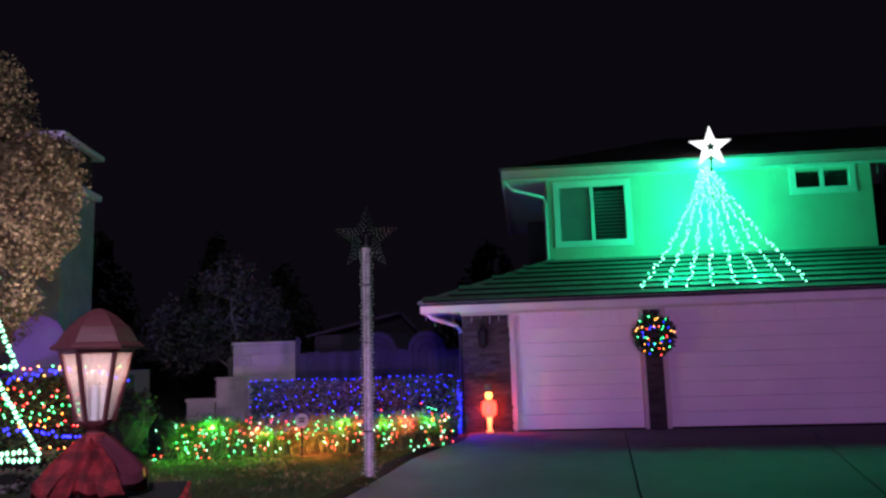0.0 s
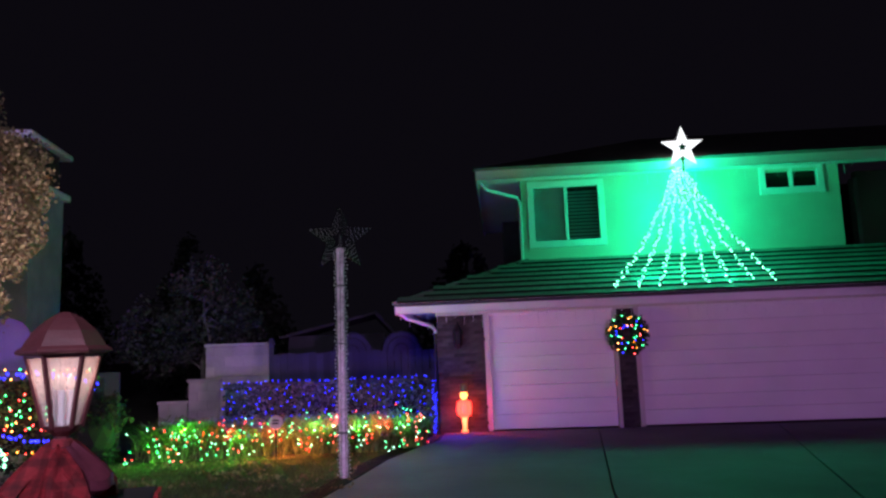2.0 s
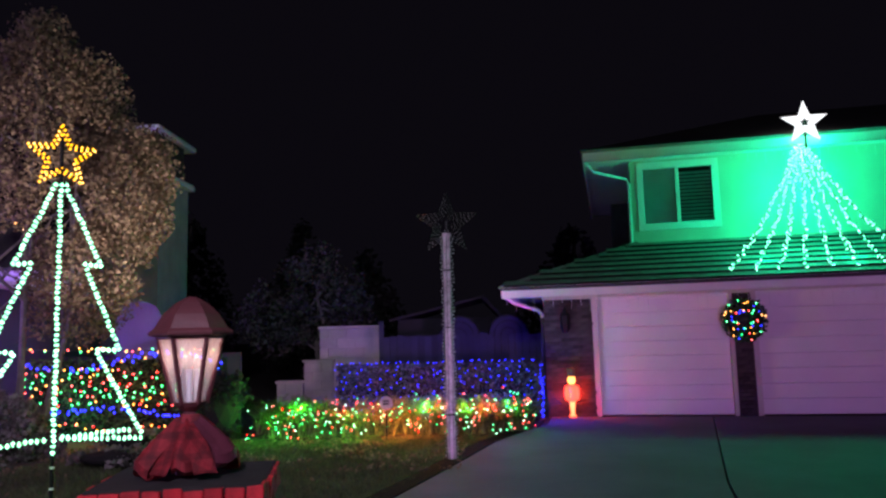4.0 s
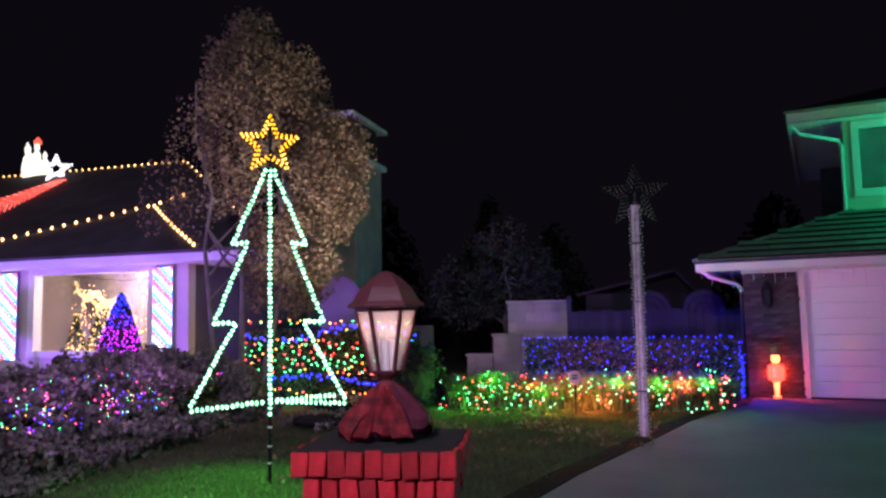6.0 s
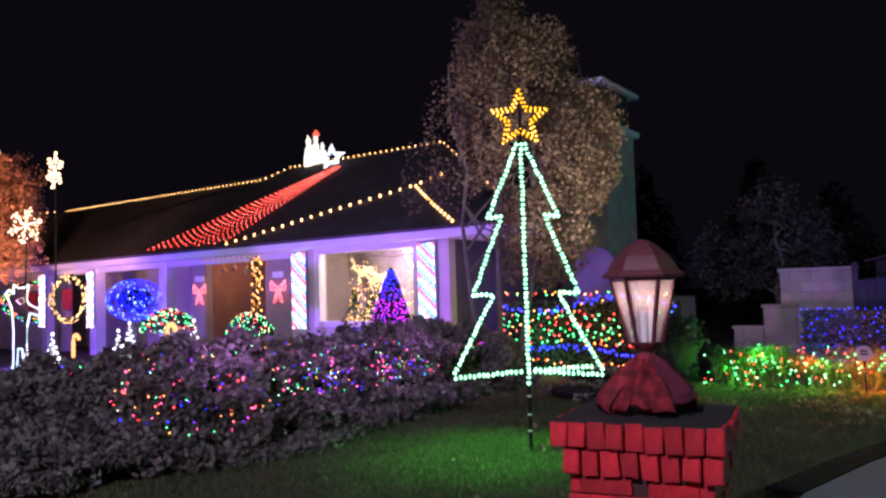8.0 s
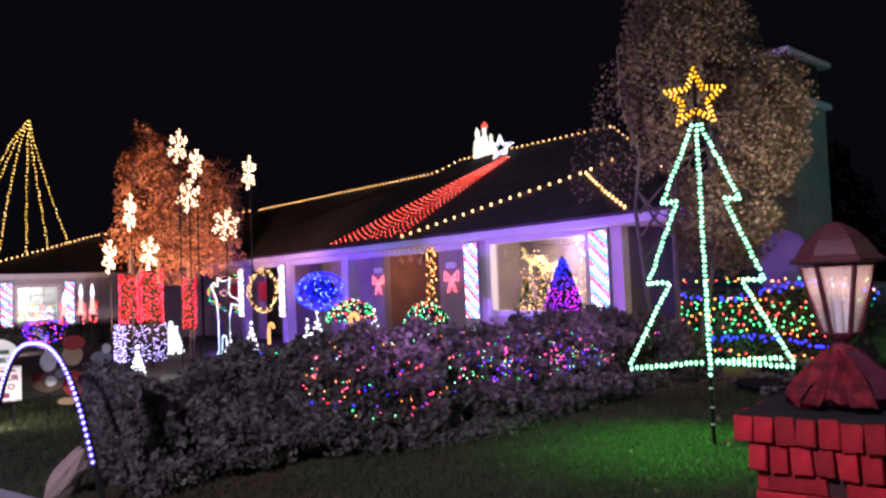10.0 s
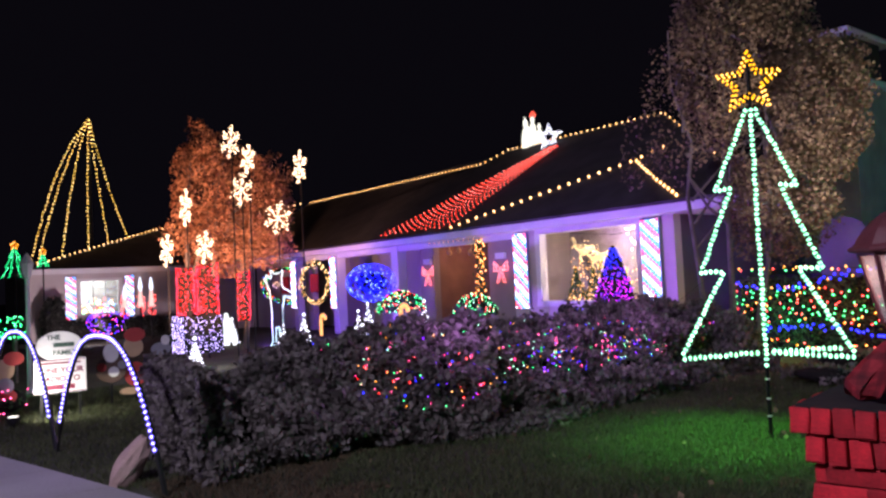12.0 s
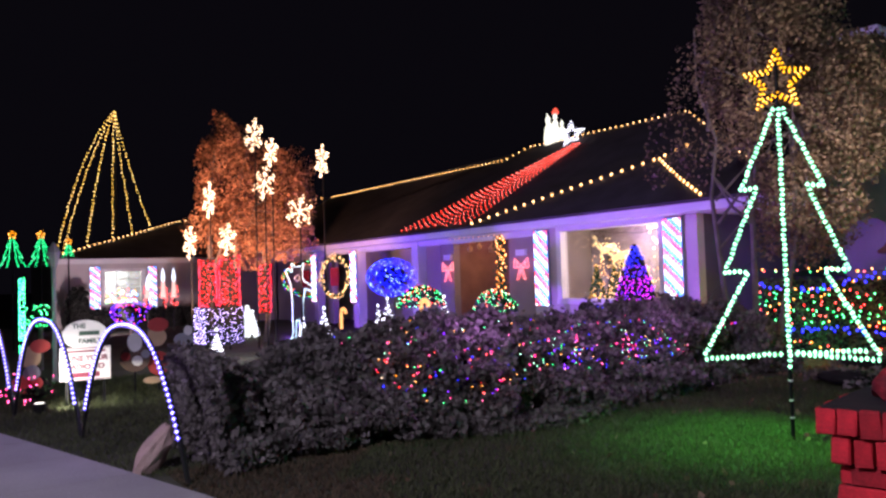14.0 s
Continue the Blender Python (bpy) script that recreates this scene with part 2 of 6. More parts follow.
B_GREEN = glow("green_bulb", (0.26, 1.0, 0.66))
B_MINT = glow("mint_bulb", (0.48, 1.0, 0.7))
B_GREEN2 = glow("deep_green_bulb", (0.03, 1.0, 0.36))
B_BLUE = glow("blue_bulb", (0.05, 0.06, 1.0))
B_RED = glow("red_bulb", (1.0, 0.04, 0.03))
B_AMBER = glow("amber_bulb", (1.0, 0.46, 0.03))
B_WARM = glow("warm_white_bulb", (1.0, 0.62, 0.28))
B_WHITE = glow("white_bulb", (8, 8, 9))
B_PINK = glow("pink_bulb", (1.0, 0.05, 0.35))
B_PURPLE = glow("purple_bulb", (0.36, 0.05, 1.0))
B_CYAN = glow("cyan_bulb", (0.03, 0.42, 1.0))
B_GOLD = glow("gold_bulb", (1.0, 0.58, 0.05))
B_COLD = glow("cold_blue_bulb", (0.22, 0.34, 1.0))
B_DEEPBLUE = glow("dense_blue_bulb", (0.03, 0.035, 1.0))
MULTI = [B_RED, B_GREEN2, B_AMBER, B_BLUE, B_AMBER, B_GREEN2]


# ---------------------------------------------------------------- mesh helpers
def part(name, bm, material, parent=None, label=""):
    me = bpy.data.meshes.new(name)
    bm.to_mesh(me)
    bm.free()
    me.materials.append(material)
    ob = new(name, me)
    ob.parent = parent
    if label:
        tagged(ob, label)
    return ob


def raw(name, verts, faces, material, parent=None, label="", kind=""):
    me = bpy.data.meshes.new(name)
    me.from_pydata(verts, [], faces)
    me.materials.append(material)
    ob = new(name, me)
    ob.parent = parent
    return tagged(ob, label, kind=kind)


def empty(name, m, label, category, group="", kind=""):
    ob = new(name)
    ob.empty_display_size = 0.1
    ob.matrix_world = m
    return tagged(ob, label, category, group, kind)


def box(bm, x0, x1, y0, y1, z0, z1, bevel=0.0):
    vs = [bm.verts.new((x, y, z)) for x in (x0, x1) for y in (y0, y1) for z in (z0, z1)]
    fs = [bm.faces.new([vs[i] for i in q]) for q in ((0, 1, 3, 2), (4, 6, 7, 5), (0, 4, 5, 1), (2, 3, 7, 6), (0, 2, 6, 4), (1, 5, 7, 3))]
    if bevel:
        es = list({e for f in fs for e in f.edges})
        bmesh.ops.bevel(bm, geom=es, offset=bevel, segments=1, affect="EDGES")
    return bm


def bx(*a, bevel=0.0):
    return box(bmesh.new(), *a, bevel=bevel)


def prism(points, z0, z1):
    """A slab over a plan outline (anticlockwise)."""
    bm = bmesh.new()
    a = [bm.verts.new((x, y, z0)) for x, y in points]
    b = [bm.verts.new((x, y, z1)) for x, y in points]
    bm.faces.new(a[::-1])
    bm.faces.new(b)
    for i in range(len(points)):
        j = (i + 1) % len(points)
        bm.faces.new((a[i], a[j], b[j], b[i]))
    return bm


def thick(corners, t):
    """A sheet through 3 or 4 corners, t thick downwards along its normal."""
    bm = bmesh.new()
    p = [Vector(c) for c in corners]
    nrm = (p[1] - p[0]).cross(p[2] - p[0]).normalized()
    if nrm.z < 0:
        p, nrm = p[::-1], -nrm
    a, b = [bm.verts.new(q) for q in p], [bm.verts.new(q - nrm * t) for q in p]
    bm.faces.new(a)
    bm.faces.new(b[::-1])
    for i in range(len(p)):
        j = (i + 1) % len(p)
        bm.faces.new((a[j], a[i], b[i], b[j]))
    return bm


def tube(bm, pts, r, sides=5, r1=None):
    pts = [Vector(p) for p in pts]
    rings = []
    for i, p in enumerate(pts):
        d = (pts[min(i + 1, len(pts) - 1)] - pts[max(i - 1, 0)]).normalized()
        a = d.cross(Vector((0, 0, 1)) if abs(d.z) < 0.9 else Vector((1, 0, 0))).normalized()
        b = d.cross(a)
        rr = r if r1 is None else r + (r1 - r) * i / max(1, len(pts) - 1)
        rings.append([bm.verts.new(p + (a * math.cos(k * math.tau / sides) + b * math.sin(k * math.tau / sides)) * rr) for k in range(sides)])
    for u, v in zip(rings, rings[1:]):
        for k in range(sides):
            bm.faces.new((u[k], u[(k + 1) % sides], v[(k + 1) % sides], v[k]))
    bm.faces.new(rings[0][::-1])
    bm.faces.new(rings[-1])
    return bm


def lathe(profile, sides=16, at=(0, 0, 0), turn=0.0):
    bm = bmesh.new()
    rings = [[bm.verts.new((at[0] + r * math.cos(turn + k * math.tau / sides), at[1] + r * math.sin(turn + k * math.tau / sides), at[2] + h)) for k in range(sides)] for r, h in profile]
    for u, v in zip(rings, rings[1:]):
        for k in range(sides):
            bm.faces.new((u[k], u[(k + 1) % sides], v[(k + 1) % sides], v[k]))
    bm.faces.new(rings[0][::-1])
    bm.faces.new(rings[-1])
    return bm


OCT_V = np.array([(1, 0, 0), (0, 1, 0), (-1, 0, 0), (0, -1, 0), (0, 0, 1.15), (0, 0, -1.15)], float)
OCT_F = np.array([(0, 1, 4), (1, 2, 4), (2, 3, 4), (3, 0, 4), (1, 0, 5), (2, 1, 5), (3, 2, 5), (0, 3, 5)])
BULB_PAIRS = {}


def bulb_pair(material):
    """The hot core of a lamp and a glowing shell that draws its coloured halo."""
    if material.name not in BULB_PAIRS:
        c = material.node_tree.nodes["Principled BSDF"].inputs["Emission Color"].default_value[:3]
        top = max(c)
        c = [q / top for q in c]
        blue = c[2] > 0.95 and c[1] < 0.2
        wrap = material.name.startswith("wrap")
        w = (0.02 if material.name.startswith("dense") else 0.10) if blue else 0.08 if wrap else 0.34
        core = glow(material.name + "_core", tuple(q * (1 - w) + w for q in c), (2.2 if material.name.startswith("dense") else 7.0) if blue else 9.0 if wrap else 20.0)
        # see-through emissive shell: the bulb's halo built as a mesh
        shell = bpy.data.materials.new(material.name + "_halo")
        shell.use_nodes = True
        n, l = shell.node_tree.nodes, shell.node_tree.links
        e, t, x = n.new("ShaderNodeEmission"), n.new("ShaderNodeBsdfTransparent"), n.new("ShaderNodeMixShader")
        e.inputs[0].default_value = (*[q ** 1.6 for q in c], 1)
        e.inputs[1].default_value, x.inputs[0].default_value = 5.0, 0.48
        l.new(t.outputs[0], x.inputs[1])
        l.new(e.outputs[0], x.inputs[2])
        l.new(x.outputs[0], n["Material Output"].inputs[0])
        BULB_PAIRS[material.name] = (core, shell)
    return BULB_PAIRS[material.name]


def bulbs(name, pts, r, material, parent=None, label="", kind="stuff"):
    """Many small lamps as one part."""
    p = np.array([tuple(q) for q in pts], float)
    lit = max(material.node_tree.nodes["Principled BSDF"].inputs["Emission Color"].default_value[:3]) * material.node_tree.nodes["Principled BSDF"].inputs["Emission Strength"].default_value > 0 and "bulb" in material.name
    lit = lit and material not in (DIMBULB,) and not material.name.startswith("dull")
    v = (p[:, None, :] + OCT_V[None] * r * (0.52 if lit else 0.76)).reshape(-1, 3)
    f = (OCT_F[None] + 6 * np.arange(len(p))[:, None, None]).reshape(-1, 3)
    if not lit:
        return raw(name, v.tolist(), f.tolist(), material, parent, label, kind)
    core, shell = bulb_pair(material)
    v2 = (p[:, None, :] + OCT_V[None] * r * 1.45).reshape(-1, 3)
    ob = raw(name, np.vstack([v, v2]).tolist(), np.vstack([f, f + len(v)]).tolist(), core, parent, label, kind)
    ob.data.materials.append(shell)
    ob.data.polygons.foreach_set("material_index", np.repeat([0, 1], len(f)).astype(np.int32))
    return ob


def along(pts, step, jitter=0.0):
    """Places every step metres along a broken line."""
    out, rest = [], step / 2
    for a, b in zip(pts, pts[1:]):
        a, b = Vector(a), Vector(b)
        d = (b - a).length
        while rest < d:
            q = a.lerp(b, rest / d)
            if jitter:
                q = q + Vector([random.uniform(-jitter, jitter) for _ in range(3)])
            out.append(q)
            rest += step
        rest -= d
    return out


def string_light(name, lines, step, r, material, label, category="string light", jitter=0.0, group="", m=None, cable=0.006, cablemat=None, parent=None):
    """Strands of lamps on cables: each strand a cable and its bulbs."""
    top = parent or empty(name, m or Matrix(), label, category, group)
    for line in lines:
        c = part("cable", tube(bmesh.new(), line, cable, 4), cablemat or CABLE, top)
        bulbs("bulb_string", along(line, step, jitter), r, material, c)
    return top


def leaves(name, centres, size, material, parent=None, kind="", long=1.6, up=0.0):
    """Small folded leaves at many places."""
    c = np.array(centres, float)
    n = len(c)
    rng = np.random.RandomState(n % 9973)
    d = rng.normal(size=(n, 3))
    d[:, 2] += up
    d /= np.linalg.norm(d, axis=1)[:, None]
    e = np.cross(d, rng.normal(size=(n, 3)))
    e /= np.linalg.norm(e, axis=1)[:, None] + 1e-9
    s = size * rng.uniform(0.6, 1.4, (n, 1))
    v = np.stack([c - d * s * long / 2, c + e * s / 2, c + d * s * long / 2, c - e * s / 2], 1).reshape(-1, 3)
    f = np.arange(4 * n).reshape(n, 4)
    return raw(name, v.tolist(), f.tolist(), material, parent, kind=kind)


def blob(n, centre, radii, shell=0.55, seed=0):
    """Places in an uneven ball, thinning inwards and broken by gaps."""
    rng = np.random.RandomState(seed)
    out = []
    while len(out) < n:
        d = rng.normal(size=3)
        d /= np.linalg.norm(d)
        lump = 1 + 0.32 * noise.noise(Vector(d) * 2.3 + Vector((seed * 3.1, 0, 0)))
        q = d * lump * (shell + (1 - shell) * rng.uniform() ** 0.6)
        p = [centre[i] + radii[i] * q[i] for i in range(3)]
        if noise.noise(Vector(p) * 1.7) > -0.22 + 0.3 * (rng.uniform() - 0.5):
            out.append(p)
    return out


def tree(name, at, trunks, crowns, size, material, label, dens=1.0, bark=None, limb=0.05):
    top = empty(name, pose(*at), label, "tree")
    rng = random.Random(len(label) * 7 + int(at[0] * 10))
    bm = bmesh.new()
    for base, tip, r in trunks:
        a, b = Vector(base), Vector(tip)
        pts = [a.lerp(b, k / 6) + Vector((rng.uniform(-0.05, 0.05), rng.uniform(-0.05, 0.05), 0)) * k / 2 for k in range(7)]
        tube(bm, pts, r, 7, r * 0.25)
        for k in range(9):
            s = a.lerp(b, 0.35 + 0.62 * k / 9)
            c = crowns[rng.randrange(len(crowns))]
            e = Vector(c[0]) + Vector([rng.uniform(-0.8, 0.8) * c[1][i] for i in range(3)])
            e = s + (e - s) * rng.uniform(0.5, 0.9)
            mid = s.lerp(e, 0.5) + Vector((0, 0, -0.12))
            tube(bm, [s, mid, e], limb * rng.uniform(0.4, 0.8), 5, 0.008)
    part("trunk", bm, bark or BARK, top)
    pts = []
    for k, (c, rad, n) in enumerate(crowns):
        pts += blob(int(n * dens), c, rad, 0.45, k + 3)
    leaves("crown", pts, size, material, top)
    return top

# ---------------------------------------------------------------- ground
ground = part("ground", prism([(-400, -400), (400, -400), (400, 400), (-400, 400)], -0.6, -0.01), SOIL)
tagged(ground, "dark bare soil ground reaching into the night", "ground", kind="structure")

DRIVE_EDGE = [(-1.35, 2.0), (-1.33, 4.0), (-1.24, 5.8), (-1.0, 7.0), (-0.5, 8.8), (0.0, 10.7), (0.45, 11.8), (0.85, 12.6), (1.0, 13.62)]
PATH_EDGE = [(-40, -6.6), (-20, -1.9), (-9.4, 0.62), (-7.4, 1.13), (-5.3, 1.65), (-3.0, 1.95), (-1.35, 2.0)]
lawn_pts = PATH_EDGE[2:] + DRIVE_EDGE[1:7] + [(-1.0, 11.6), (-3.0, 11.9), (-4.3, 12.6), (-4.2, 13.5), (-8.5, 13.5), (-9.5, 6.0)]
lawn = part("lawn", prism(lawn_pts, -0.05, 0.0), LAWN)
tagged(lawn, "short green lawn with thin brown patches", "lawn", kind="structure")
yard = part("lawn", prism([(-45, -7.9), (-20, -1.95), (-9.45, 0.65), (-9.55, 6.0), (-8.55, 11.0), (-45, 11.0)], -0.05, 0.0), LAWN)
tagged(yard, "dim lawn in the decorated front yard", "lawn", kind="structure")

walkway = empty("pavement", Matrix(), "pale concrete sidewalk along the front lawns", "sidewalk", kind="structure")
for i in range(2, 6):
    (xa, ya), (xb, yb) = PATH_EDGE[i], PATH_EDGE[i + 1]
    for k in range(2):
        a = (xa + (xb - xa) * k / 2 + 0.006, ya + (yb - ya) * k / 2)
        b = (xa + (xb - xa) * (k + 1) / 2 - 0.006, ya + (yb - ya) * (k + 1) / 2)
        part("slab", prism([(a[0], a[1] - 2.4), (b[0], b[1] - 2.4), b, a], -0.06, 0.025), WALK, walkway)
for a, b in (((-40, -6.6), (-20, -1.9)), ((-20, -1.9), (-9.41, 0.7))):
    part("slab", prism([(a[0], a[1] - 2.4), (b[0], b[1] - 2.4), b, a], -0.06, 0.025), WALK, walkway)

# driveway: three panels with open joints
drive = empty("road", Matrix(), "grey concrete driveway with straight control joints", "driveway", kind="structure")
J1, J2 = [(1.0, 1.6), (2.22, 7.66), (3.69, 13.3)], [(2.2, 1.6), (5.17, 9.07), (6.7, 12.82)]


def shift(points, d):
    return [(x + d, y) for x, y in points]


part("panel", prism([(-1.3, 1.6)] + [(0.98, 1.6)] + shift(J1[1:], -0.012) + [(1.02, 13.68)] + DRIVE_EDGE[::-1][1:-1], -0.06, 0.03), CONCRETE, drive)
part("panel", prism([(1.012, 1.6), (2.19, 1.6)] + shift(J2[1:], -0.012) + [(3.7, 13.32)] + shift(J1[1:2], 0.012), -0.06, 0.03), CONCRETE, drive)
part("panel", prism([(2.212, 1.6), (16, 1.6), (16, 11.4), (6.71, 12.84)] + shift(J2[1:2], 0.012), -0.06, 0.03), CONCRETE, drive)
part("panel", prism([(-16, -8), (16, -8), (16, 1.59), (-1.3, 1.59), (-1.35, -0.42), (-9, -2.0)], -0.06, 0.01), CONCRETE, drive)


def tufts(name, region, n, h, label, seed, keep=None, blades=None):
    rng = np.random.RandomState(seed)
    x0, x1, y0, y1 = region
    p = np.stack([rng.uniform(x0, x1, n), rng.uniform(y0, y1, n)], 1)
    if keep:
        p = p[[keep(x, y) for x, y in p]]
    n = len(p)
    a = rng.uniform(0, 6.283, n)
    hh = h * rng.uniform(0.5, 1.3, n)
    w = 0.006
    lean = rng.normal(size=(n, 2)) * 0.5
    z0 = np.zeros(n)
    v = np.stack([np.stack([p[:, 0] - w * np.cos(a), p[:, 1] - w * np.sin(a), z0], 1),
                  np.stack([p[:, 0] + w * np.cos(a), p[:, 1] + w * np.sin(a), z0], 1),
                  np.stack([p[:, 0] + lean[:, 0] * hh, p[:, 1] + lean[:, 1] * hh, hh], 1)], 1).reshape(-1, 3)
    return tagged(raw(name, v.tolist(), np.arange(3 * n).reshape(n, 3).tolist(), blades or GRASS), label, "grass", kind="stuff")


def edge_x(y):
    return float(np.interp(y, [q[1] for q in DRIVE_EDGE], [q[0] for q in DRIVE_EDGE]))


def on_lawn(x, y):
    return x < edge_x(y) - 0.17 and x > -6.4 + 0.06 * y and y > np.interp(x, [q[0] for q in PATH_EDGE], [q[1] for q in PATH_EDGE]) + 0.03 and y < 11.5 and noise.noise(Vector((x, y, 0)) * 0.9) > -0.85


def dry(x, y):
    return 0.5 * noise.noise(Vector((x, y, 3)) * 0.8) + 0.3 * noise.noise(Vector((x, y, 9)) * 3.0) + 0.2 * (4.0 - y)


tufts("grass", (-6.4, 0.4, 1.6, 11.6), 150000, 0.045, "short mown lawn grass", 5, lambda x, y: on_lawn(x, y) and dry(x, y) < 0.12)
tufts("dry_grass", (-6.4, 0.4, 1.6, 11.6), 150000, 0.040, "thin brownish patches of dry lawn grass", 11, lambda x, y: on_lawn(x, y) and dry(x, y) > 0.02, DRYGRASS)
tufts("grass", (-13.5, -6.2, 0.3, 5.0), 40000, 0.05, "short grass in front of the sign", 6, lambda x, y: y > np.interp(x, [q[0] for q in PATH_EDGE], [q[1] for q in PATH_EDGE]) + 0.03)

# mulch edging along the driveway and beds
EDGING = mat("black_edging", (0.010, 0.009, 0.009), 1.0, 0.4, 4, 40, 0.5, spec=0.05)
edging = part("trim", prism([(x - 0.27, y) for x, y in DRIVE_EDGE[2:7]][::-1] + [(x - 0.02, y) for x, y in DRIVE_EDGE[2:7]], -0.02, 0.035), EDGING)
tagged(edging, "dark soil strip along the driveway edge", "edging", kind="structure")
bed = part("trim", prism([(-8.4, 9.9), (-6.2, 9.6), (-4.9, 9.5), (-3.6, 9.9), (-2.8, 10.5), (-3.4, 11.8), (-8.4, 11.8)], -0.02, 0.006), MULCH)
tagged(bed, "brown bark mulch bed under the tan tree", "mulch bed", kind="structure")
bed = part("trim", prism([(-4.4, 12.5), (-3.2, 11.5), (-0.1, 11.2), (0.55, 11.75), (0.9, 13.6), (-4.4, 13.6)], -0.02, 0.016), MULCH)
tagged(bed, "brown bark mulch under the lily bed", "mulch bed", kind="structure")

litter = []
lr = random.Random(17)
for k in range(2600):
    x, y = lr.uniform(-6.0, -0.4), lr.uniform(8.6, 11.4)
    if noise.noise(Vector((x * 1.3, y * 1.3, 5))) > 0.02:
        litter.append((x, y, lr.uniform(0.02, 0.04)))
for k in range(70):
    litter.append((lr.uniform(-5.6, -1.5), lr.uniform(2.2, 8.6), 0.035))
tagged(leaves("fallen_leaves", litter, 0.045, TAN, long=1.3), "dry tan leaves scattered on lawn and mulch", "leaf litter", kind="stuff")

# ---------------------------------------------------------------- garage house
HA = pose(1.85, 13.74, 0, 0, -0.2, -8.8)
garage_house = empty("house", HA, "two-storey sage stucco house with two white garage doors", "house")


def wall(name, bm, material, label=""):
    return part(name, bm, material, garage_house, label)


# garage front: lintel, side pier and centre post, side wall
wall("wall", bx(-0.92, 8.6, 0.0, 0.25, 2.1, 2.3), STUCCO)
wall("wall", bx(-0.92, -0.72, 0.26, 7.0, 0, 2.3), PURPLEWALL, "grey-violet side wall of the garage")
wall("wall", bx(7.2, 8.6, 0.0, 0.25, 0, 2.1), STUCCO)
pier = wall("pier", bx(-0.9, -0.05, 0.03, 0.25, 0, 2.1), PIERMORTAR, "brown brick pier beside the garage door")
post = wall("pier", bx(2.345, 2.64, 0.03, 0.25, 0, 2.1), PIERMORTAR, "narrow brown brick post between the garage doors")
wall("floor_slab", bx(-0.7, 8.4, 0.3, 6.0, 0, 0.03), CONCRETE)

# upper storey
UV = 2.0
wall("wall", bx(0.83, 7.35, UV, UV + 0.2, 2.9, 3.52), STUCCO)
wall("wall", bx(0.83, 1.0, UV, UV + 0.2, 3.52, 4.88), STUCCO)
wall("wall", bx(2.52, 5.78, UV, UV + 0.2, 3.52, 4.88), STUCCO)
wall("wall", bx(7.02, 7.35, UV, UV + 0.2, 3.52, 4.88), STUCCO)
wall("wall", bx(5.78, 7.02, UV, UV + 0.2, 3.52, 4.42), STUCCO)
wall("wall", bx(0.83, 7.35, UV, UV + 0.2, 4.88, 5.05), STUCCO)
wall("wall", bx(0.83, 1.03, UV + 0.2, 9.0, 2.3, 5.05), PURPLEWALL, "dim side wall of the upper storey")
wall("wall", bx(7.15, 7.35, UV + 0.2, UV + 1.2, 2.9, 5.05), STUCCO)
wall("wall", bx(7.35, 7.55, UV + 1.2, UV + 1.4, 2.9, 5.05), STUCCO)
wall("wall", bx(8.25, 13.0, UV + 1.2, UV + 1.4, 2.9, 5.05), STUCCO)
wall("wall", bx(7.35, 13.0, UV + 2.6, UV + 2.7, 2.9, 5.05), NIGHT, "recess beside the upper storey, its shade given as black colour")
wall("trim_board", bx(8.17, 8.25, UV + 1.15, UV + 1.42, 3.2, 4.9), TRIM)
wall("chimney_breast", bx(0.42, 0.83, 3.4, 4.6, 2.3, 4.35), BRICK, "brick chimney breast on the side wall")

# eaves and roofs
wall("fascia", bx(-1.57, 8.9, -0.57, -0.53, 2.14, 2.33), TRIM, "white painted fascia board")
wall("soffit", bx(-1.55, 8.9, -0.53, 0.0, 2.24, 2.27), TRIM)
wall("fascia", bx(-1.59, -1.55, -0.53, 7.0, 2.14, 2.33), TRIM)
wall("soffit", bx(-1.55, -0.92, 0.0, 7.0, 2.24, 2.27), TRIM)
wall("fascia", bx(-0.1, 13.5, 1.36, 1.4, 4.90, 5.12), TRIM, "white painted upper fascia board")
wall("soffit", bx(-0.06, 13.5, 1.4, UV, 4.985, 5.01), TRIM)
wall("fascia", bx(-0.1, -0.06, 1.4, 9.2, 4.90, 5.12), TRIM)
wall("soffit", bx(-0.06, 0.83, UV, 9.2, 4.985, 5.01), TRIM)
wall("roof", thick([(-0.14, 1.32, 5.14), (13.5, 1.32, 5.14), (13.5, 5.6, 6.7), (4.1, 5.6, 6.7)], 0.06), TILE, "dark upper hip roof")
wall("roof", thick([(-0.14, 1.32, 5.14), (4.1, 5.6, 6.7), (-0.14, 9.8, 5.14)], 0.06), SHINGLE)
low_roof = wall("roof", thick([(-1.6, -0.6, 2.315), (9.0, -0.6, 2.315), (9.0, UV, 3.26), (0.85, UV, 3.26)], 0.05), SHINGLE, "garage roof of grey flat tiles in courses")
wall("roof", thick([(-1.6, -0.6, 2.315), (0.85, UV, 3.26), (0.85, 7.0, 3.26), (-1.6, 7.0, 2.315)], 0.05), SHINGLE)
bm = bmesh.new()
tube(bm, [(-1.5, -0.5, 2.16), (-1.4, -0.35, 2.06), (-1.02, 0.2, 1.93), (-0.97, 0.4, 1.86), (-0.97, 0.4, 1.8)], 0.032, 8)
spout = wall("downspout", bm, TRIM, "white bent downspout")
# lower run of the white spout, coloured dark so it sinks beside the pier
part("lower_pipe", tube(bmesh.new(), [(-0.97, 0.4, 1.8), (-0.97, 0.4, 0.1)], 0.03, 8), PIERMORTAR, spout, "lower pipe darkened to stay unseen")
bm = bmesh.new()
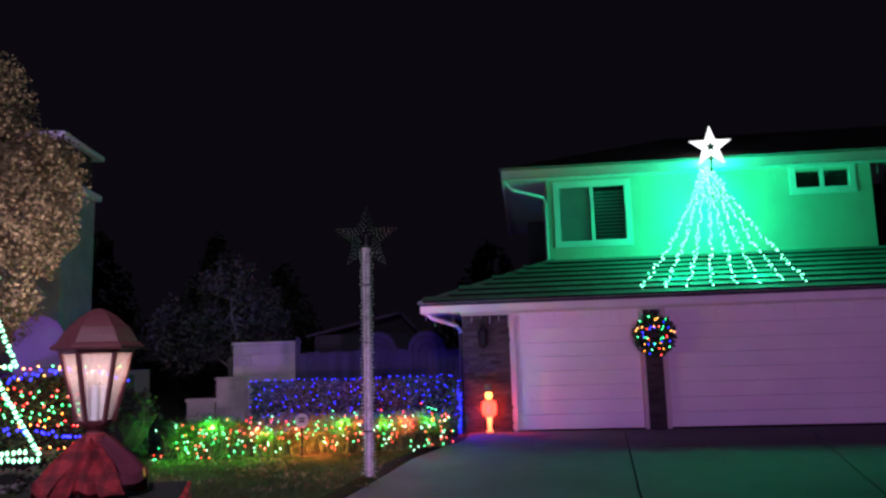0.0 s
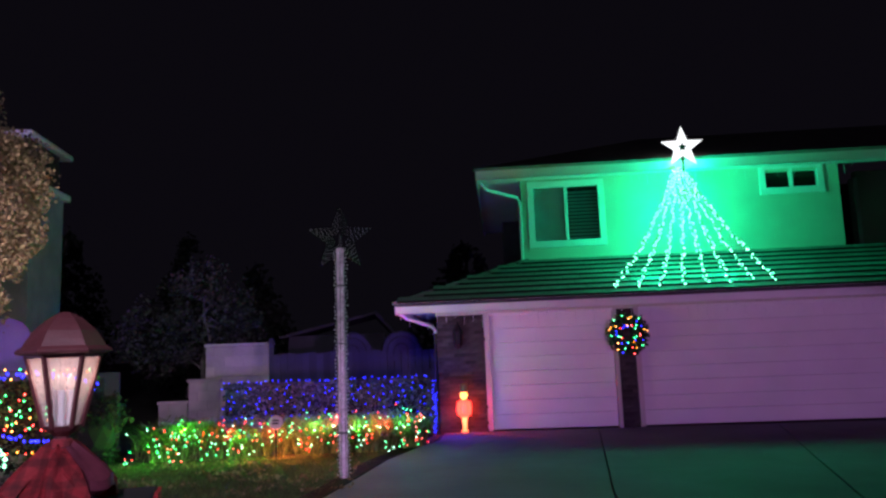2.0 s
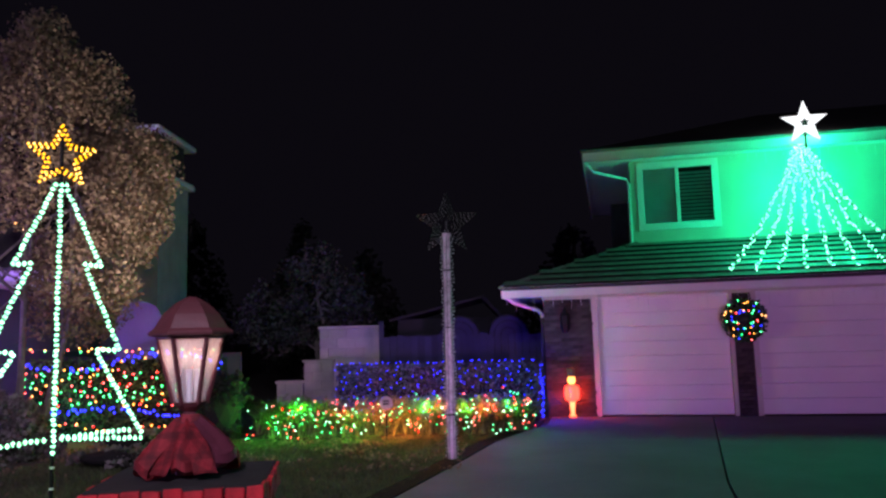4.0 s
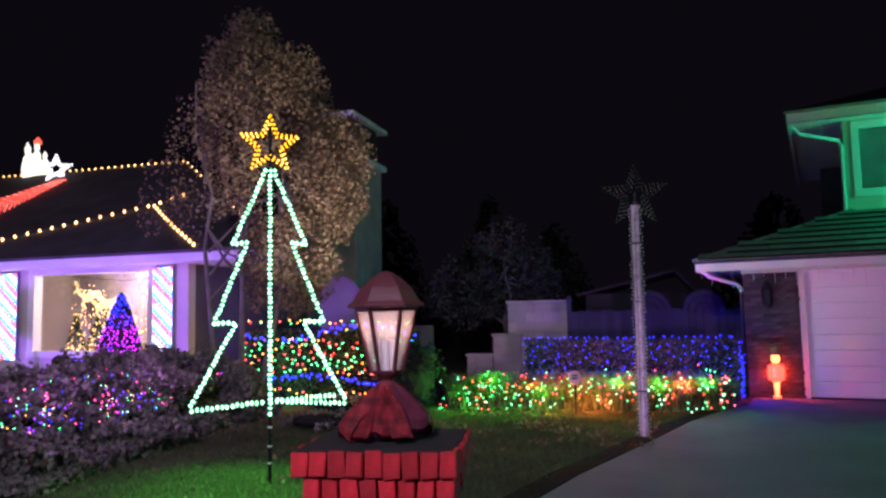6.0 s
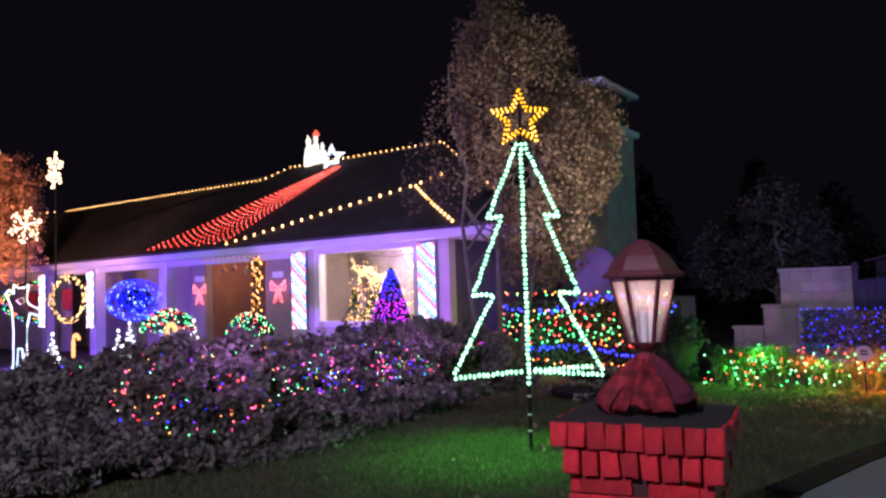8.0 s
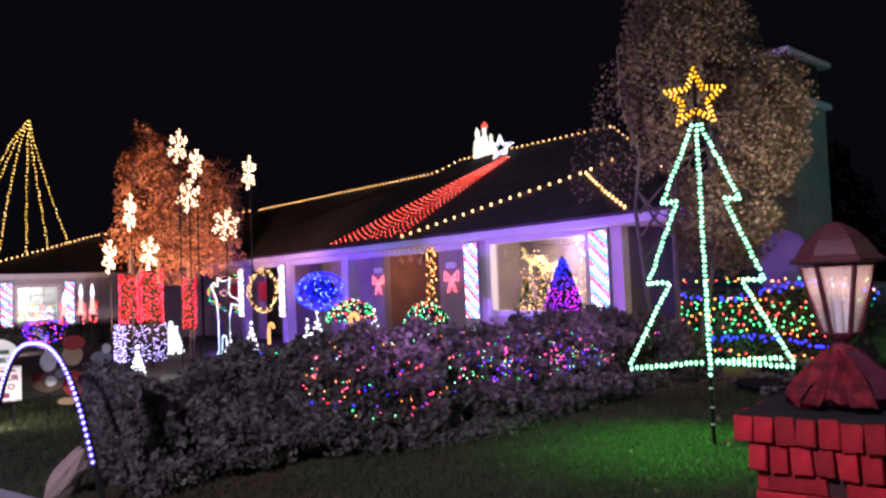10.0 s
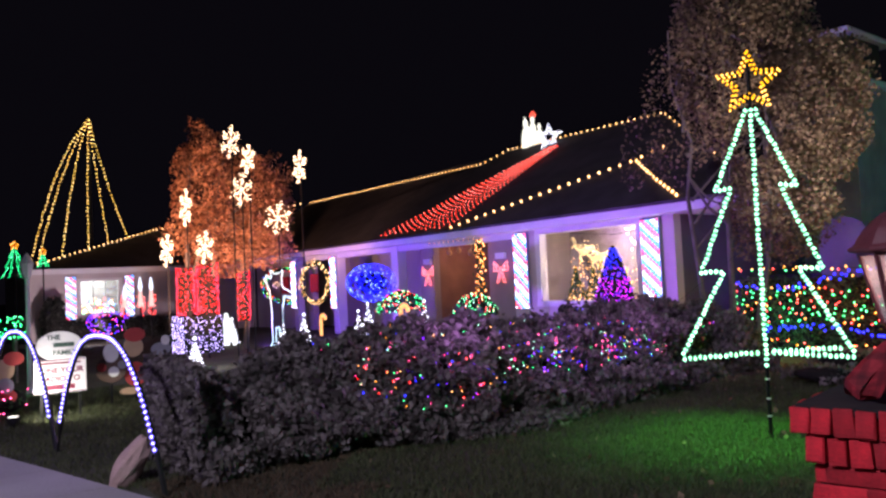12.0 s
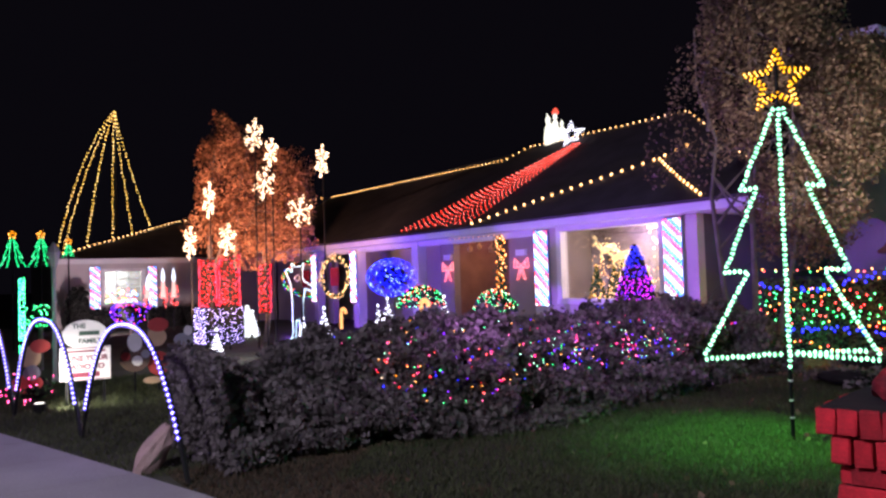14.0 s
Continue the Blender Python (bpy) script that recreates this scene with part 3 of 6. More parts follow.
tube(bm, [(-0.02, 1.42, 4.86), (0.1, 1.5, 4.72), (0.74, 1.9, 4.6), (0.79, 1.95, 4.5), (0.79, 1.95, 3.2)], 0.035, 8)
wall("downspout", bm, TRIM, "white bent downspout")


def garage_door(u0, u1, left, right):
    d = wall("garage_door", bx(u0 + 0.02, u1 - 0.02, 0.085, 0.105, 0.03, 2.1), DOORPAINT, "closed white sectional garage door")
    h = 2.05 / 8
    for k in range(8):
        part("panel", bx(u0 + 0.03, u1 - 0.03, 0.058 + 0.003 * (k % 2), 0.09, 0.04 + k * h, 0.04 + (k + 1) * h - (0.004 if k % 2 == 0 else 0.009), bevel=0.005), DOORPAINT, d)
    for a, b in ((u0 - left, u0 + 0.03), (u1 - 0.03, u1 + right)):
        wall("door_jamb", bx(a, b, -0.015, 0.085, 0.0, 2.12), CREAM)
    wall("door_head", bx(u0 + 0.03, u1 - 0.03, -0.015, 0.085, 2.07, 2.12), TRIM)


garage_door(0.02, 2.30, 0.065, 0.04)
garage_door(2.70, 7.1, 0.055, 0.1)


def window(u0, u1, z0, z1, v, split=True, slats=()):
    """A white-framed sliding window; slats: which halves show closed blinds."""
    w = wall("window", bx(u0 + 0.02, u1 - 0.02, v + 0.14, v + 0.16, z0 + 0.02, z1 - 0.02), NIGHT)
    bm = bmesh.new()
    for a in ((u0 - 0.09, u1 + 0.09, v - 0.035, v + 0.1, z1 - 0.04, z1 + 0.09), (u0 - 0.09, u1 + 0.09, v - 0.05, v + 0.1, z0 - 0.1, z0 + 0.04),
              (u0 - 0.09, u0 + 0.04, v - 0.035, v + 0.1, z0 + 0.04, z1 - 0.04), (u1 - 0.04, u1 + 0.09, v - 0.035, v + 0.1, z0 + 0.04, z1 - 0.04)):
        box(bm, *a, bevel=0.006)
    part("window_frame", bm, TRIM, w, "white window surround")
    mid = (u0 + u1) / 2
    part("mullion", bx(mid - 0.035, mid + 0.035, v - 0.01, v + 0.09, z0 + 0.04, z1 - 0.04, bevel=0.004), TRIM, w)
    for k, (a, b) in enumerate(((u0 + 0.045, mid - 0.04), (mid + 0.04, u1 - 0.045))):
        pane = part("pane", bx(a, b, v + 0.03, v + 0.036, z0 + 0.045, z1 - 0.045), PANE, w)
        if k in slats:
            n = int((z1 - z0 - 0.1) / 0.075)
            for j in range(n):
                zz = z0 + 0.06 + j * 0.075
                bm = bmesh.new()
                vs = [bm.verts.new(q) for q in ((a, v + 0.09, zz), (b, v + 0.09, zz), (b, v + 0.12, zz + 0.062), (a, v + 0.12, zz + 0.062))]
                bm.faces.new(vs)
                bmesh.ops.solidify(bm, geom=bm.faces[:], thickness=0.004)
                part("slat", bm, SCREEN, w)
        else:
            part("screen", bx(a, b, v + 0.1, v + 0.104, z0 + 0.05, z1 - 0.05), NIGHT if not slats else SCREEN, w)
    return w


window(1.045, 2.47, 3.62, 4.84, UV, slats=(1,))
window(5.84, 6.96, 4.50, 4.97, UV, slats=())

# coach lantern on the pier
wall_lantern = empty("wall_lantern", HA @ pose(-0.52, -0.09, 1.45), "dark coach lantern on the brick pier", "lantern")
part("body", lathe([(0.03, 0.05), (0.075, 0.12), (0.09, 0.36), (0.03, 0.46), (0.012, 0.52)], 6), IRON, wall_lantern)
part("bracket", bx(-0.02, 0.02, 0.0, 0.12, 0.1, 0.16), IRON, wall_lantern)

# string lights: icicles hang unlit under both eaves
for name, line, step in (("icicle_lights", [(-1.57, -0.585, 2.14), (8.6, -0.585, 2.14)], 0.16), ("icicle_lights", [(-0.1, 1.345, 4.90), (7.4, 1.345, 4.90)], 0.16)):
    ice = empty(name, HA, "unlit white icicle light string under the eave", "string light", "icicle strings")
    part("cable", tube(bmesh.new(), line, 0.006, 4), TRIM, ice)
    bm, pts = bmesh.new(), []
    for k, q in enumerate(along(line, step)):
        n = (2, 4, 3, 5, 2, 3)[k % 6]
        tube(bm, [q, q + Vector((0.01, 0, -0.055 * n))], 0.003, 3)
        pts += [q + Vector((random.uniform(-0.012, 0.012), 0, -0.055 * (j + 1))) for j in range(n)]
    tagged(part("drop_cable", bm, TRIM, ice), kind="stuff")
    bulbs("bulb_string", pts, 0.009, DIMBULB, ice)

# the green tree of strands over the garage roof
strands = []
for k in range(8):
    t = k / 7
    u = 2.27 + (5.08 - 2.27) * t
    a, b = Vector((3.97 + (t - 0.5) * 0.16, 1.30, 4.90)), Vector((u, -0.42, 2.45))
    mid = [a.lerp(b, s) + Vector((0.10 * (0.5 - t), -0.1, -0.34)) * math.sin(math.pi * s) * 0.5 for s in (0.0, 0.2, 0.4, 0.6, 0.8, 1.0)]
    strands.append(mid)
string_light("tree_of_lights", strands, 0.05, 0.0112, B_GREEN, "green light strands spread like a tree over the garage roof", jitter=0.035, m=HA)


def star_outline(r, rin, at, face_turn=0.0, n=5):
    pts = []
    for k in range(2 * n + 1):
        a = math.pi / 2 + k * math.pi / n
        q = r if k % 2 == 0 else rin
        pts.append(Vector((at[0] + q * math.cos(a), at[1], at[2] + q * math.sin(a))))
    return pts


def solid_star(r, rin, depth):
    pts = star_outline(r, rin, (0, 0, 0))[:-1]
    bm = bmesh.new()
    a = [bm.verts.new(p + Vector((0, -depth / 2, 0))) for p in pts]
    b = [bm.verts.new(p + Vector((0, depth / 2, 0))) for p in pts]
    bm.faces.new(a)
    bm.faces.new(b[::-1])
    for i in range(len(a)):
        j = (i + 1) % len(a)
        bm.faces.new((a[j], a[i], b[i], b[j]))
    return bm


gstar = empty("light_star", HA @ pose(4.06, 1.25, 5.32), "bright white lit star above the green light tree", "star")
part("panel", solid_star(0.43, 0.175, 0.03), glow("white_star_panel", (1.15, 1.15, 1.2)), gstar)
part("badge", solid_star(0.1, 0.045, 0.05), BLACKPLASTIC, gstar, "small dark star at the centre")
part("post", bx(-0.015, 0.015, -0.01, 0.02, -0.5, -0.1), IRON, gstar)

# wreath between the garage doors
wreath = empty("wreath", HA @ pose(2.50, -0.12, 1.64), "round green wreath with coloured lights on the garage post", "wreath")
rng = random.Random(4)
ring = []
for k in range(1300):
    a, b = rng.uniform(0, math.tau), rng.uniform(0, math.tau)
    q = 0.25 + 0.14 * rng.random() ** 0.5 * math.cos(b)
    ring.append((q * math.cos(a), 0.07 * math.sin(b), q * math.sin(a)))
leaves("greenery", ring, 0.035, WREATHGREEN, wreath, "stuff", long=2.2)
bm = bmesh.new()
tube(bm, [(0.27 * math.cos(k * math.tau / 20), 0, 0.27 * math.sin(k * math.tau / 20)) for k in range(21)], 0.03, 6)
part("hoop", bm, CORE, wreath)
for k in range(44):
    a, q = k * math.tau / 44 * 5 + rng.uniform(-0.1, 0.1), 0.25 + rng.uniform(-0.13, 0.11)
    bulbs("bulb", [(q * math.cos(a), -0.075, q * math.sin(a))], 0.0105, (MULTI + [B_BLUE])[k % 7], wreath, kind="")

# glowing toy-soldier figure by the pier
prof = [(0.05, 0.0), (0.075, 0.01), (0.075, 0.04), (0.04, 0.05), (0.055, 0.2), (0.06, 0.26), (0.10, 0.29), (0.125, 0.33), (0.12, 0.48), (0.10, 0.56), (0.04, 0.58), (0.07, 0.60), (0.085, 0.645), (0.075, 0.69), (0.055, 0.705), (0.09, 0.71), (0.075, 0.725), (0.085, 0.83), (0.06, 0.86)]
SOLDIER = glow("glowing_painted_plastic", (1, 1, 1))
_n, _l = SOLDIER.node_tree.nodes, SOLDIER.node_tree.links
_sep, _co = _n.new("ShaderNodeSeparateXYZ"), _n.new("ShaderNodeTexCoord")
_l.new(_co.outputs["Object"], _sep.inputs[0])
_l.new(ramp(_n, _l, _sep.outputs["Z"], [(0.0, (0.5, 0.02, 0.01)), (0.05, (1.0, 0.16, 0.06)), (0.25, (1.0, 0.22, 0.08)), (0.29, (1.0, 0.05, 0.03)), (0.5, (1.0, 0.06, 0.035)), (0.57, (0.9, 0.04, 0.02)), (0.6, (1.0, 0.45, 0.10)), (0.70, (1.0, 0.38, 0.08)), (0.71, (0.01, 0.004, 0.003)), (0.9, (0.01, 0.004, 0.003))]), _n["Principled BSDF"].inputs["Emission Color"])
_n["Principled BSDF"].inputs["Emission Strength"].default_value = 3.6
_n["Principled BSDF"].inputs["Base Color"].default_value = (0.05, 0.02, 0.01, 1)
bm = lathe(prof, 12)
for sg in (-1, 1):
    tube(bm, [(sg * 0.12, 0, 0.54), (sg * 0.145, -0.01, 0.42), (sg * 0.125, -0.02, 0.30)], 0.028, 7, 0.02)
soldier = part("toy_soldier_figure", bm, SOLDIER)
soldier.matrix_world = HA @ pose(-0.45, -0.25, 0.03) @ Matrix.Diagonal((0.8, 0.8, 1, 1))
tagged(soldier, "glowing red and yellow plastic toy soldier figure by the brick pier", "figure")
# extra lamp hidden behind the figure to throw its red glow on the pier
lamp("soldier_light", "POINT", tuple((HA @ pose(-0.44, -0.10, 0.42)).translation), (0, 0, 0), (1.0, 0.03, 0.015), 36, 0.02)

# ---------------------------------------------------------------- decorated single-storey house
BX, BY = -12.0, 11.4
ranch = empty("house", pose(BX, BY, 0), "long single-storey stucco house outlined with holiday lights", "house")


def hb(x0, x1, y0, y1, z0, z1, bevel=0.0):
    return bx(x0 - BX, x1 - BX, y0 - BY, y1 - BY, z0, z1, bevel=bevel)


def ranch_wall(name, bm, material, label=""):
    return part(name, bm, material, ranch, label)


def loc(p):
    return (p[0] - BX, p[1] - BY, p[2])


# bay with the picture window
WX0, WX1, WZ0, WZ1 = -11.85, -9.2, 0.94, 2.42
for q in ((-12.72, WX0, 0, 2.5), (WX1, -8.38, 0, 2.5), (WX0, WX1, 0, WZ0), (WX0, WX1, WZ1, 2.5)):
    ranch_wall("wall", hb(q[0], q[1], 11.4, 11.6, q[2], q[3]), CREAM)
# side turned from the lamps: its violet shade is put into the stucco colour
ranch_wall("wall", hb(-8.58, -8.38, 11.6, 18.0, 0, 2.5), mat("violet_shaded_stucco", (0.11, 0.095, 0.125), 0.9, 0.2, 1.5, 90, 0.5), "side wall with violet shade in its colour")
ranch_wall("wall", hb(-12.72, -12.52, 11.6, 13.6, 0, 2.5), TAUPE)
# entry and porch behind it
ranch_wall("wall", hb(-13.72, -12.73, 11.5, 11.7, 0, 2.5), TAUPE, "taupe wall beside the entry")
ranch_wall("wall", hb(-16.55, -15.95, 11.5, 11.7, 0, 2.5), TAUPE, "taupe wall beside the entry")
ranch_wall("wall", hb(-27.0, -16.5, 13.6, 13.8, 0, 2.5), CREAM)
ranch_wall("wall", hb(-16.5, -12.73, 13.6, 13.8, 0, 2.5), mat("brown_entry_panelling", (0.20, 0.10, 0.06), 0.8, 0.3, 2, 40, 0.3), "brown panelled entry wall")
ranch_wall("wall", hb(-16.15, -15.95, 11.71, 13.59, 0, 2.5), mat("brown_side_panelling", (0.22, 0.115, 0.075), 0.8, 0.3, 2, 40, 0.3), "brown panelled side wall of the entry")
ranch_wall("wall", hb(-28.8, -23.9, 12.0, 12.2, 0, 2.5), CREAM)
ranch_wall("ceiling", hb(-28.9, -8.0, 10.98, 17.0, 2.5, 2.53), TRIM)
entry_door = ranch_wall("door", hb(-15.4, -14.4, 13.52, 13.59, 0.02, 2.05), mat("brown_stained_door", (0.16, 0.08, 0.04), 0.5, 0.3, 3, 30, 0.2), "brown wooden entry door")
part("door_knob", lathe([(0.01, 0), (0.03, 0.02), (0.03, 0.04), (0.01, 0.06)], 8, loc((-14.5, 13.48, 1.0))), mat("brass", (0.6, 0.42, 0.15), 0.3, 0.1, 9, 50, 0, metal=1.0), entry_door)
for x in (-17.6, -21.05, -23.9):
    ranch_wall("porch_post", hb(x - 0.17, x + 0.17, 11.35, 11.65, 0, 2.5, bevel=0.01), TRIM, "square white porch post")
ranch_wall("beam", hb(-24.0, -12.73, 11.38, 11.62, 2.36, 2.5), TRIM)
ranch_wall("fascia", hb(-28.9, -6.6, 10.94, 10.98, 2.5, 2.7), TRIM, "white painted fascia board")
ranch_wall("fascia", hb(-6.64, -6.6, 10.98, 12.2, 2.5, 2.7), TRIM)
SL = 0.614


def roof_z(y):
    return 2.72 + SL * (y - 10.9)


ranch_wall("roof", thick([loc((-29.4, 10.86, roof_z(10.86))), loc((-6.45, 10.86, roof_z(10.86))), loc((-11.2, 15.0, roof_z(15.0))), loc((-16.8, 15.05, roof_z(15.05)))], 0.06), SHINGLE, "dark shingled front roof slope")
ranch_wall("roof", thick([loc((-29.4, 10.86, roof_z(10.86))), loc((-16.8, 15.05, roof_z(15.05))), loc((-17.3, 14.5, roof_z(14.5))), loc((-29.4, 14.7, roof_z(14.7)))], 0.06), SHINGLE)
ranch_wall("soffit", hb(-8.0, -6.64, 10.98, 12.2, 2.5, 2.53), TRIM)
ranch_wall("roof", thick([loc((-6.45, 10.86, roof_z(10.86))), loc((-6.45, 12.25, roof_z(10.86))), loc((-11.2, 15.0, roof_z(15.0)))], 0.06), SHINGLE)
ranch_wall("roof", thick([loc((-6.45, 12.25, roof_z(10.86))), loc((-11.2, 19.1, roof_z(10.86))), loc((-11.2, 15.0, roof_z(15.0)))], 0.06), SHINGLE)
ranch_wall("roof", thick([loc((-29.4, 14.7, roof_z(14.7))), loc((-11.2, 15.0, roof_z(15.0))), loc((-11.2, 19.1, roof_z(10.86))), loc((-29.4, 19.1, roof_z(10.86)))], 0.06), SHINGLE)

pw = ranch_wall("window", hb(WX0 + 0.05, WX1 - 0.05, 11.5, 11.506, WZ0 + 0.05, WZ1 - 0.05), PANE, "wide picture window with a lit holiday display")
pw.visible_shadow = False
bm = bmesh.new()
for q in ((WX0 - 0.12, WX1 + 0.12, 11.36, 11.56, WZ1 - 0.02, WZ1 + 0.1), (WX0 - 0.12, WX1 + 0.12, 11.34, 11.56, WZ0 - 0.1, WZ0 + 0.02),
          (WX0 - 0.12, WX0 + 0.03, 11.36, 11.56, WZ0 + 0.02, WZ1 - 0.02), (WX1 - 0.03, WX1 + 0.12, 11.36, 11.56, WZ0 + 0.02, WZ1 - 0.02)):
    box(bm, q[0] - BX, q[1] - BX, q[2] - BY, q[3] - BY, q[4], q[5], bevel=0.008)
part("window_frame", bm, TRIM, pw, "white window surround")
ranch_wall("display_back", hb(-12.5, -8.6, 13.0, 13.1, 0.4, 2.5), mat("painted_winter_night", (0.40, 0.33, 0.32), 0.9, 0.6, 1.6, 9, 0), "grey-violet back wall of the window display")
ranch_wall("display_floor", hb(-12.5, -8.6, 11.62, 13.0, 0.78, 0.86), SIGNWHITE, "snow-white floor of the window display")

# far wing with its bay window
wing = empty("house_wing", pose(-29, 6, 0), "low side wing with a lit bay window", "house")


def hw(x0, x1, y0, y1, z0, z1, bevel=0.0):
    return bx(x0 + 29, x1 + 29, y0 - 6, y1 - 6, z0, z1, bevel=bevel)


for q in ((3.9, 5.5, 0, 2.45), (6.85, 12.0, 0, 2.45), (5.5, 6.85, 0, 0.9), (5.5, 6.85, 2.12, 2.45)):
    part("wall", hw(-29.2, -29.0, q[0], q[1], q[2], q[3]), CREAM, wing)
part("wall", hw(-35, -29.2, 3.9, 4.1, 0, 2.45), CREAM, wing)
part("wall", hw(-31.2, -31.0, 4.2, 11, 0, 2.4), TAUPE, wing)
part("fascia", hw(-28.44, -28.4, 3.7, 12, 2.34, 2.52), TRIM, wing)
part("ceiling", hw(-34, -28.44, 3.7, 12, 2.42, 2.45), TRIM, wing)
w2 = part("window", hw(-29.1, -29.09, 5.55, 6.8, 0.95, 2.07), PANE, wing, "lit window with white grid")
bm = hw(-29.14, -28.96, 5.42, 6.93, 2.07, 2.17)
for q in ((5.42, 6.93, 0.85, 0.95), (5.42, 5.55, 0.95, 2.07), (6.8, 6.93, 0.95, 2.07)):
    box(bm, -0.14, 0.04, q[0] - 6, q[1] - 6, q[2], q[3])
part("window_frame", bm, TRIM, w2)
for k in range(2):
    part("grid_bar", hw(-29.12, -29.05, 5.95 + 0.42 * k, 5.98 + 0.42 * k, 0.95, 2.07), TRIM, w2)
for k in range(3):
    part("grid_bar", hw(-29.118, -29.052, 5.55, 6.8, 1.22 + 0.28 * k, 1.25 + 0.28 * k), TRIM, w2)
part("roof", thick([(0.6, -2.2, 2.52), (0.6, 6.0, 2.52), (-3.3, 6.0, 4.08), (-3.3, 3.0, 4.08)], 0.06), SHINGLE, wing)
part("roof", thick([(0.6, -2.2, 2.52), (-3.3, 3.0, 4.08), (-7.2, -2.2, 2.52)], 0.06), SHINGLE, wing)
string_light("roof_lights", [[(-28.38, 3.86, 2.62), (-32.28, 9.0, 4.17)], [(-32.28, 9.0, 4.17), (-29.4, 14.6, 5.1)]], 0.25, 0.022, B_WARM, "warm white bulbs along the wing's hip")

# square stucco tower chimney beside the ranch house
tower = empty("chimney_tower", pose(-8.0, 16.8, 0, 0, 0, 1.5), "tall square stucco chimney with an overhanging cap", "chimney")
part("shaft", bx(-1.1, 0.80, -0.92, 0.78, 0, 5.14), TOWER, tower)
part("band", bx(-1.2, 0.92, -1.02, 0.90, 5.14, 5.28, bevel=0.02), TRIM, tower)
part("neck", bx(-1.02, 0.72, -0.84, 0.70, 5.28, 6.16), BRICK, tower, "brown brick neck under the cap")
part("cap", bx(-1.3, 0.86, -1.1, 1.15, 6.16, 6.28, bevel=0.02), TRIM, tower, "pale overhanging cap")
part("cap_ridge", bx(-1.1, 0.6, -0.9, 0.9, 6.28, 6.34, bevel=0.02), SHINGLE, tower)
garden_door = part("arched_gate", prism([(0.4 * math.cos(a * math.pi / 10), 0.5 + 0.4 * math.sin(a * math.pi / 10)) for a in range(11)] + [(-0.4, -1.4), (0.4, -1.4)], 0, 0.06), PURPLEWALL)
garden_door.matrix_world = pose(-6.55, 13.8, 1.4, 90, 0, 20)
tagged(garden_door, "violet arched gate beside the chimney", "gate")
side_fence = part("fence", bx(-8.3, -4.7, 14.0, 14.06, 0, 1.3), FENCEPAINT)
tagged(side_fence, "dim board fence beside the arched gate", "fence")

# ---------------------------------------------------------------- roof lights of the ranch house


def up(p, d=0.04):
    return Vector((p[0], p[1], roof_z(p[1]) + d))


RIDGE = [up((-29.3, 14.7)), up((-17.3, 14.45)), up((-16.8, 15.05)), up((-11.1, 14.95))]
HIP = [up((-11.1, 14.95)), up((-6.48, 10.92))]
string_light("roof_lights", [RIDGE], 0.2, 0.019, B_WARM, "warm white bulbs along the ridge")
string_light("roof_lights", [HIP], 0.46, 0.017, B_WARM, "sparse warm white bulbs down the hip")
string_light("roof_lights", [[up((-14.45, 10.86)), up((-12.25, 11.80)), up((-10.16, 12.63)), up((-9.6, 13.1))], [up((-10.16, 12.65)), up((-8.98, 11.70)), up((-7.9, 10.9))]], 0.24, 0.027, B_WARM, "warm white bulbs in a peaked line on the roof")
fan = []
for k in range(11):
    a, b = up((-14.32 + 0.03 * k, 14.38), 0.08), up((-17.65 + 0.31 * k, 10.95), 0.05)
    fan.append([a, b])
string_light("roof_light_fan", fan, 0.135, 0.0145, glow("coral_red_bulb", (1.0, 0.12, 0.08)), "red and white light strands fanned down the roof slope")

rstar = empty("light_star", pose(-14.72, 14.72, 5.30, 0, 0, 35), "white wire star on the roof", "star")
for r in (0.38, 0.29, 0.2):
    o = star_outline(r, r * 0.42, (0, 0, 0))
    c = part("wire", tube(bmesh.new(), o, 0.01, 4), TRIM, rstar)
    bulbs("bulb_string", along(o, 0.07), 0.013, B_WHITE, c)
part("leg", bx(-0.01, 0.01, -0.01, 0.01, -0.42, -0.1), IRON, rstar)


# glowing white group of figures on the ridge, one plain shape
bm = bmesh.new()
for prof_, at_ in (([(0.20, 0), (0.24, 0.2), (0.17, 0.48), (0.08, 0.56), (0.12, 0.64), (0.13, 0.72), (0.03, 0.82)], (-0.34, 0, 0)),
                   ([(0.17, 0), (0.2, 0.25), (0.14, 0.6), (0.07, 0.66), (0.11, 0.74), (0.1, 0.82), (0.02, 0.88)], (0.02, 0, 0)),
                   ([(0.16, 0), (0.2, 0.15), (0.15, 0.4), (0.06, 0.47), (0.1, 0.55), (0.02, 0.65)], (0.34, 0, 0))):
    me = bpy.data.meshes.new("piece")
    b2 = lathe(prof_, 10, at_)
    b2.to_mesh(me)
    b2.free()
    bm.from_mesh(me)
    bpy.data.meshes.remove(me)
tube(bm, [(-0.1, -0.02, 0.5), (-0.3, -0.05, 0.62), (-0.36, -0.05, 0.86)], 0.05, 6, 0.03)
figure = part("roof_figure", bm, glow("white_lit_plastic", (1.25, 1.2, 1.05)))
figure.matrix_world = pose(-15.75, 15.1, roof_z(15.0) - 0.02, 0, 0, 30) @ Matrix.Diagonal((0.6, 0.55, 1.05, 1))
tagged(figure, "glowing white plastic figure group on the roof ridge", "figure")
cap = part("roof_figure", lathe([(0.09, 0), (0.1, 0.06), (0.05, 0.13), (0.02, 0.17)], 10), glow("red_lit_plastic", (1.4, 0.14, 0.08)))
cap.matrix_world = pose(-15.66, 15.05, roof_z(15.0) + 0.84)
tagged(cap, "glowing red cap on the roof figure", "figure")


# ---------------------------------------------------------------- candy-stripe light columns beside the picture window
B_STRIPE = glow("stripe_red_bulb", (1.0, 0.04, 0.12))
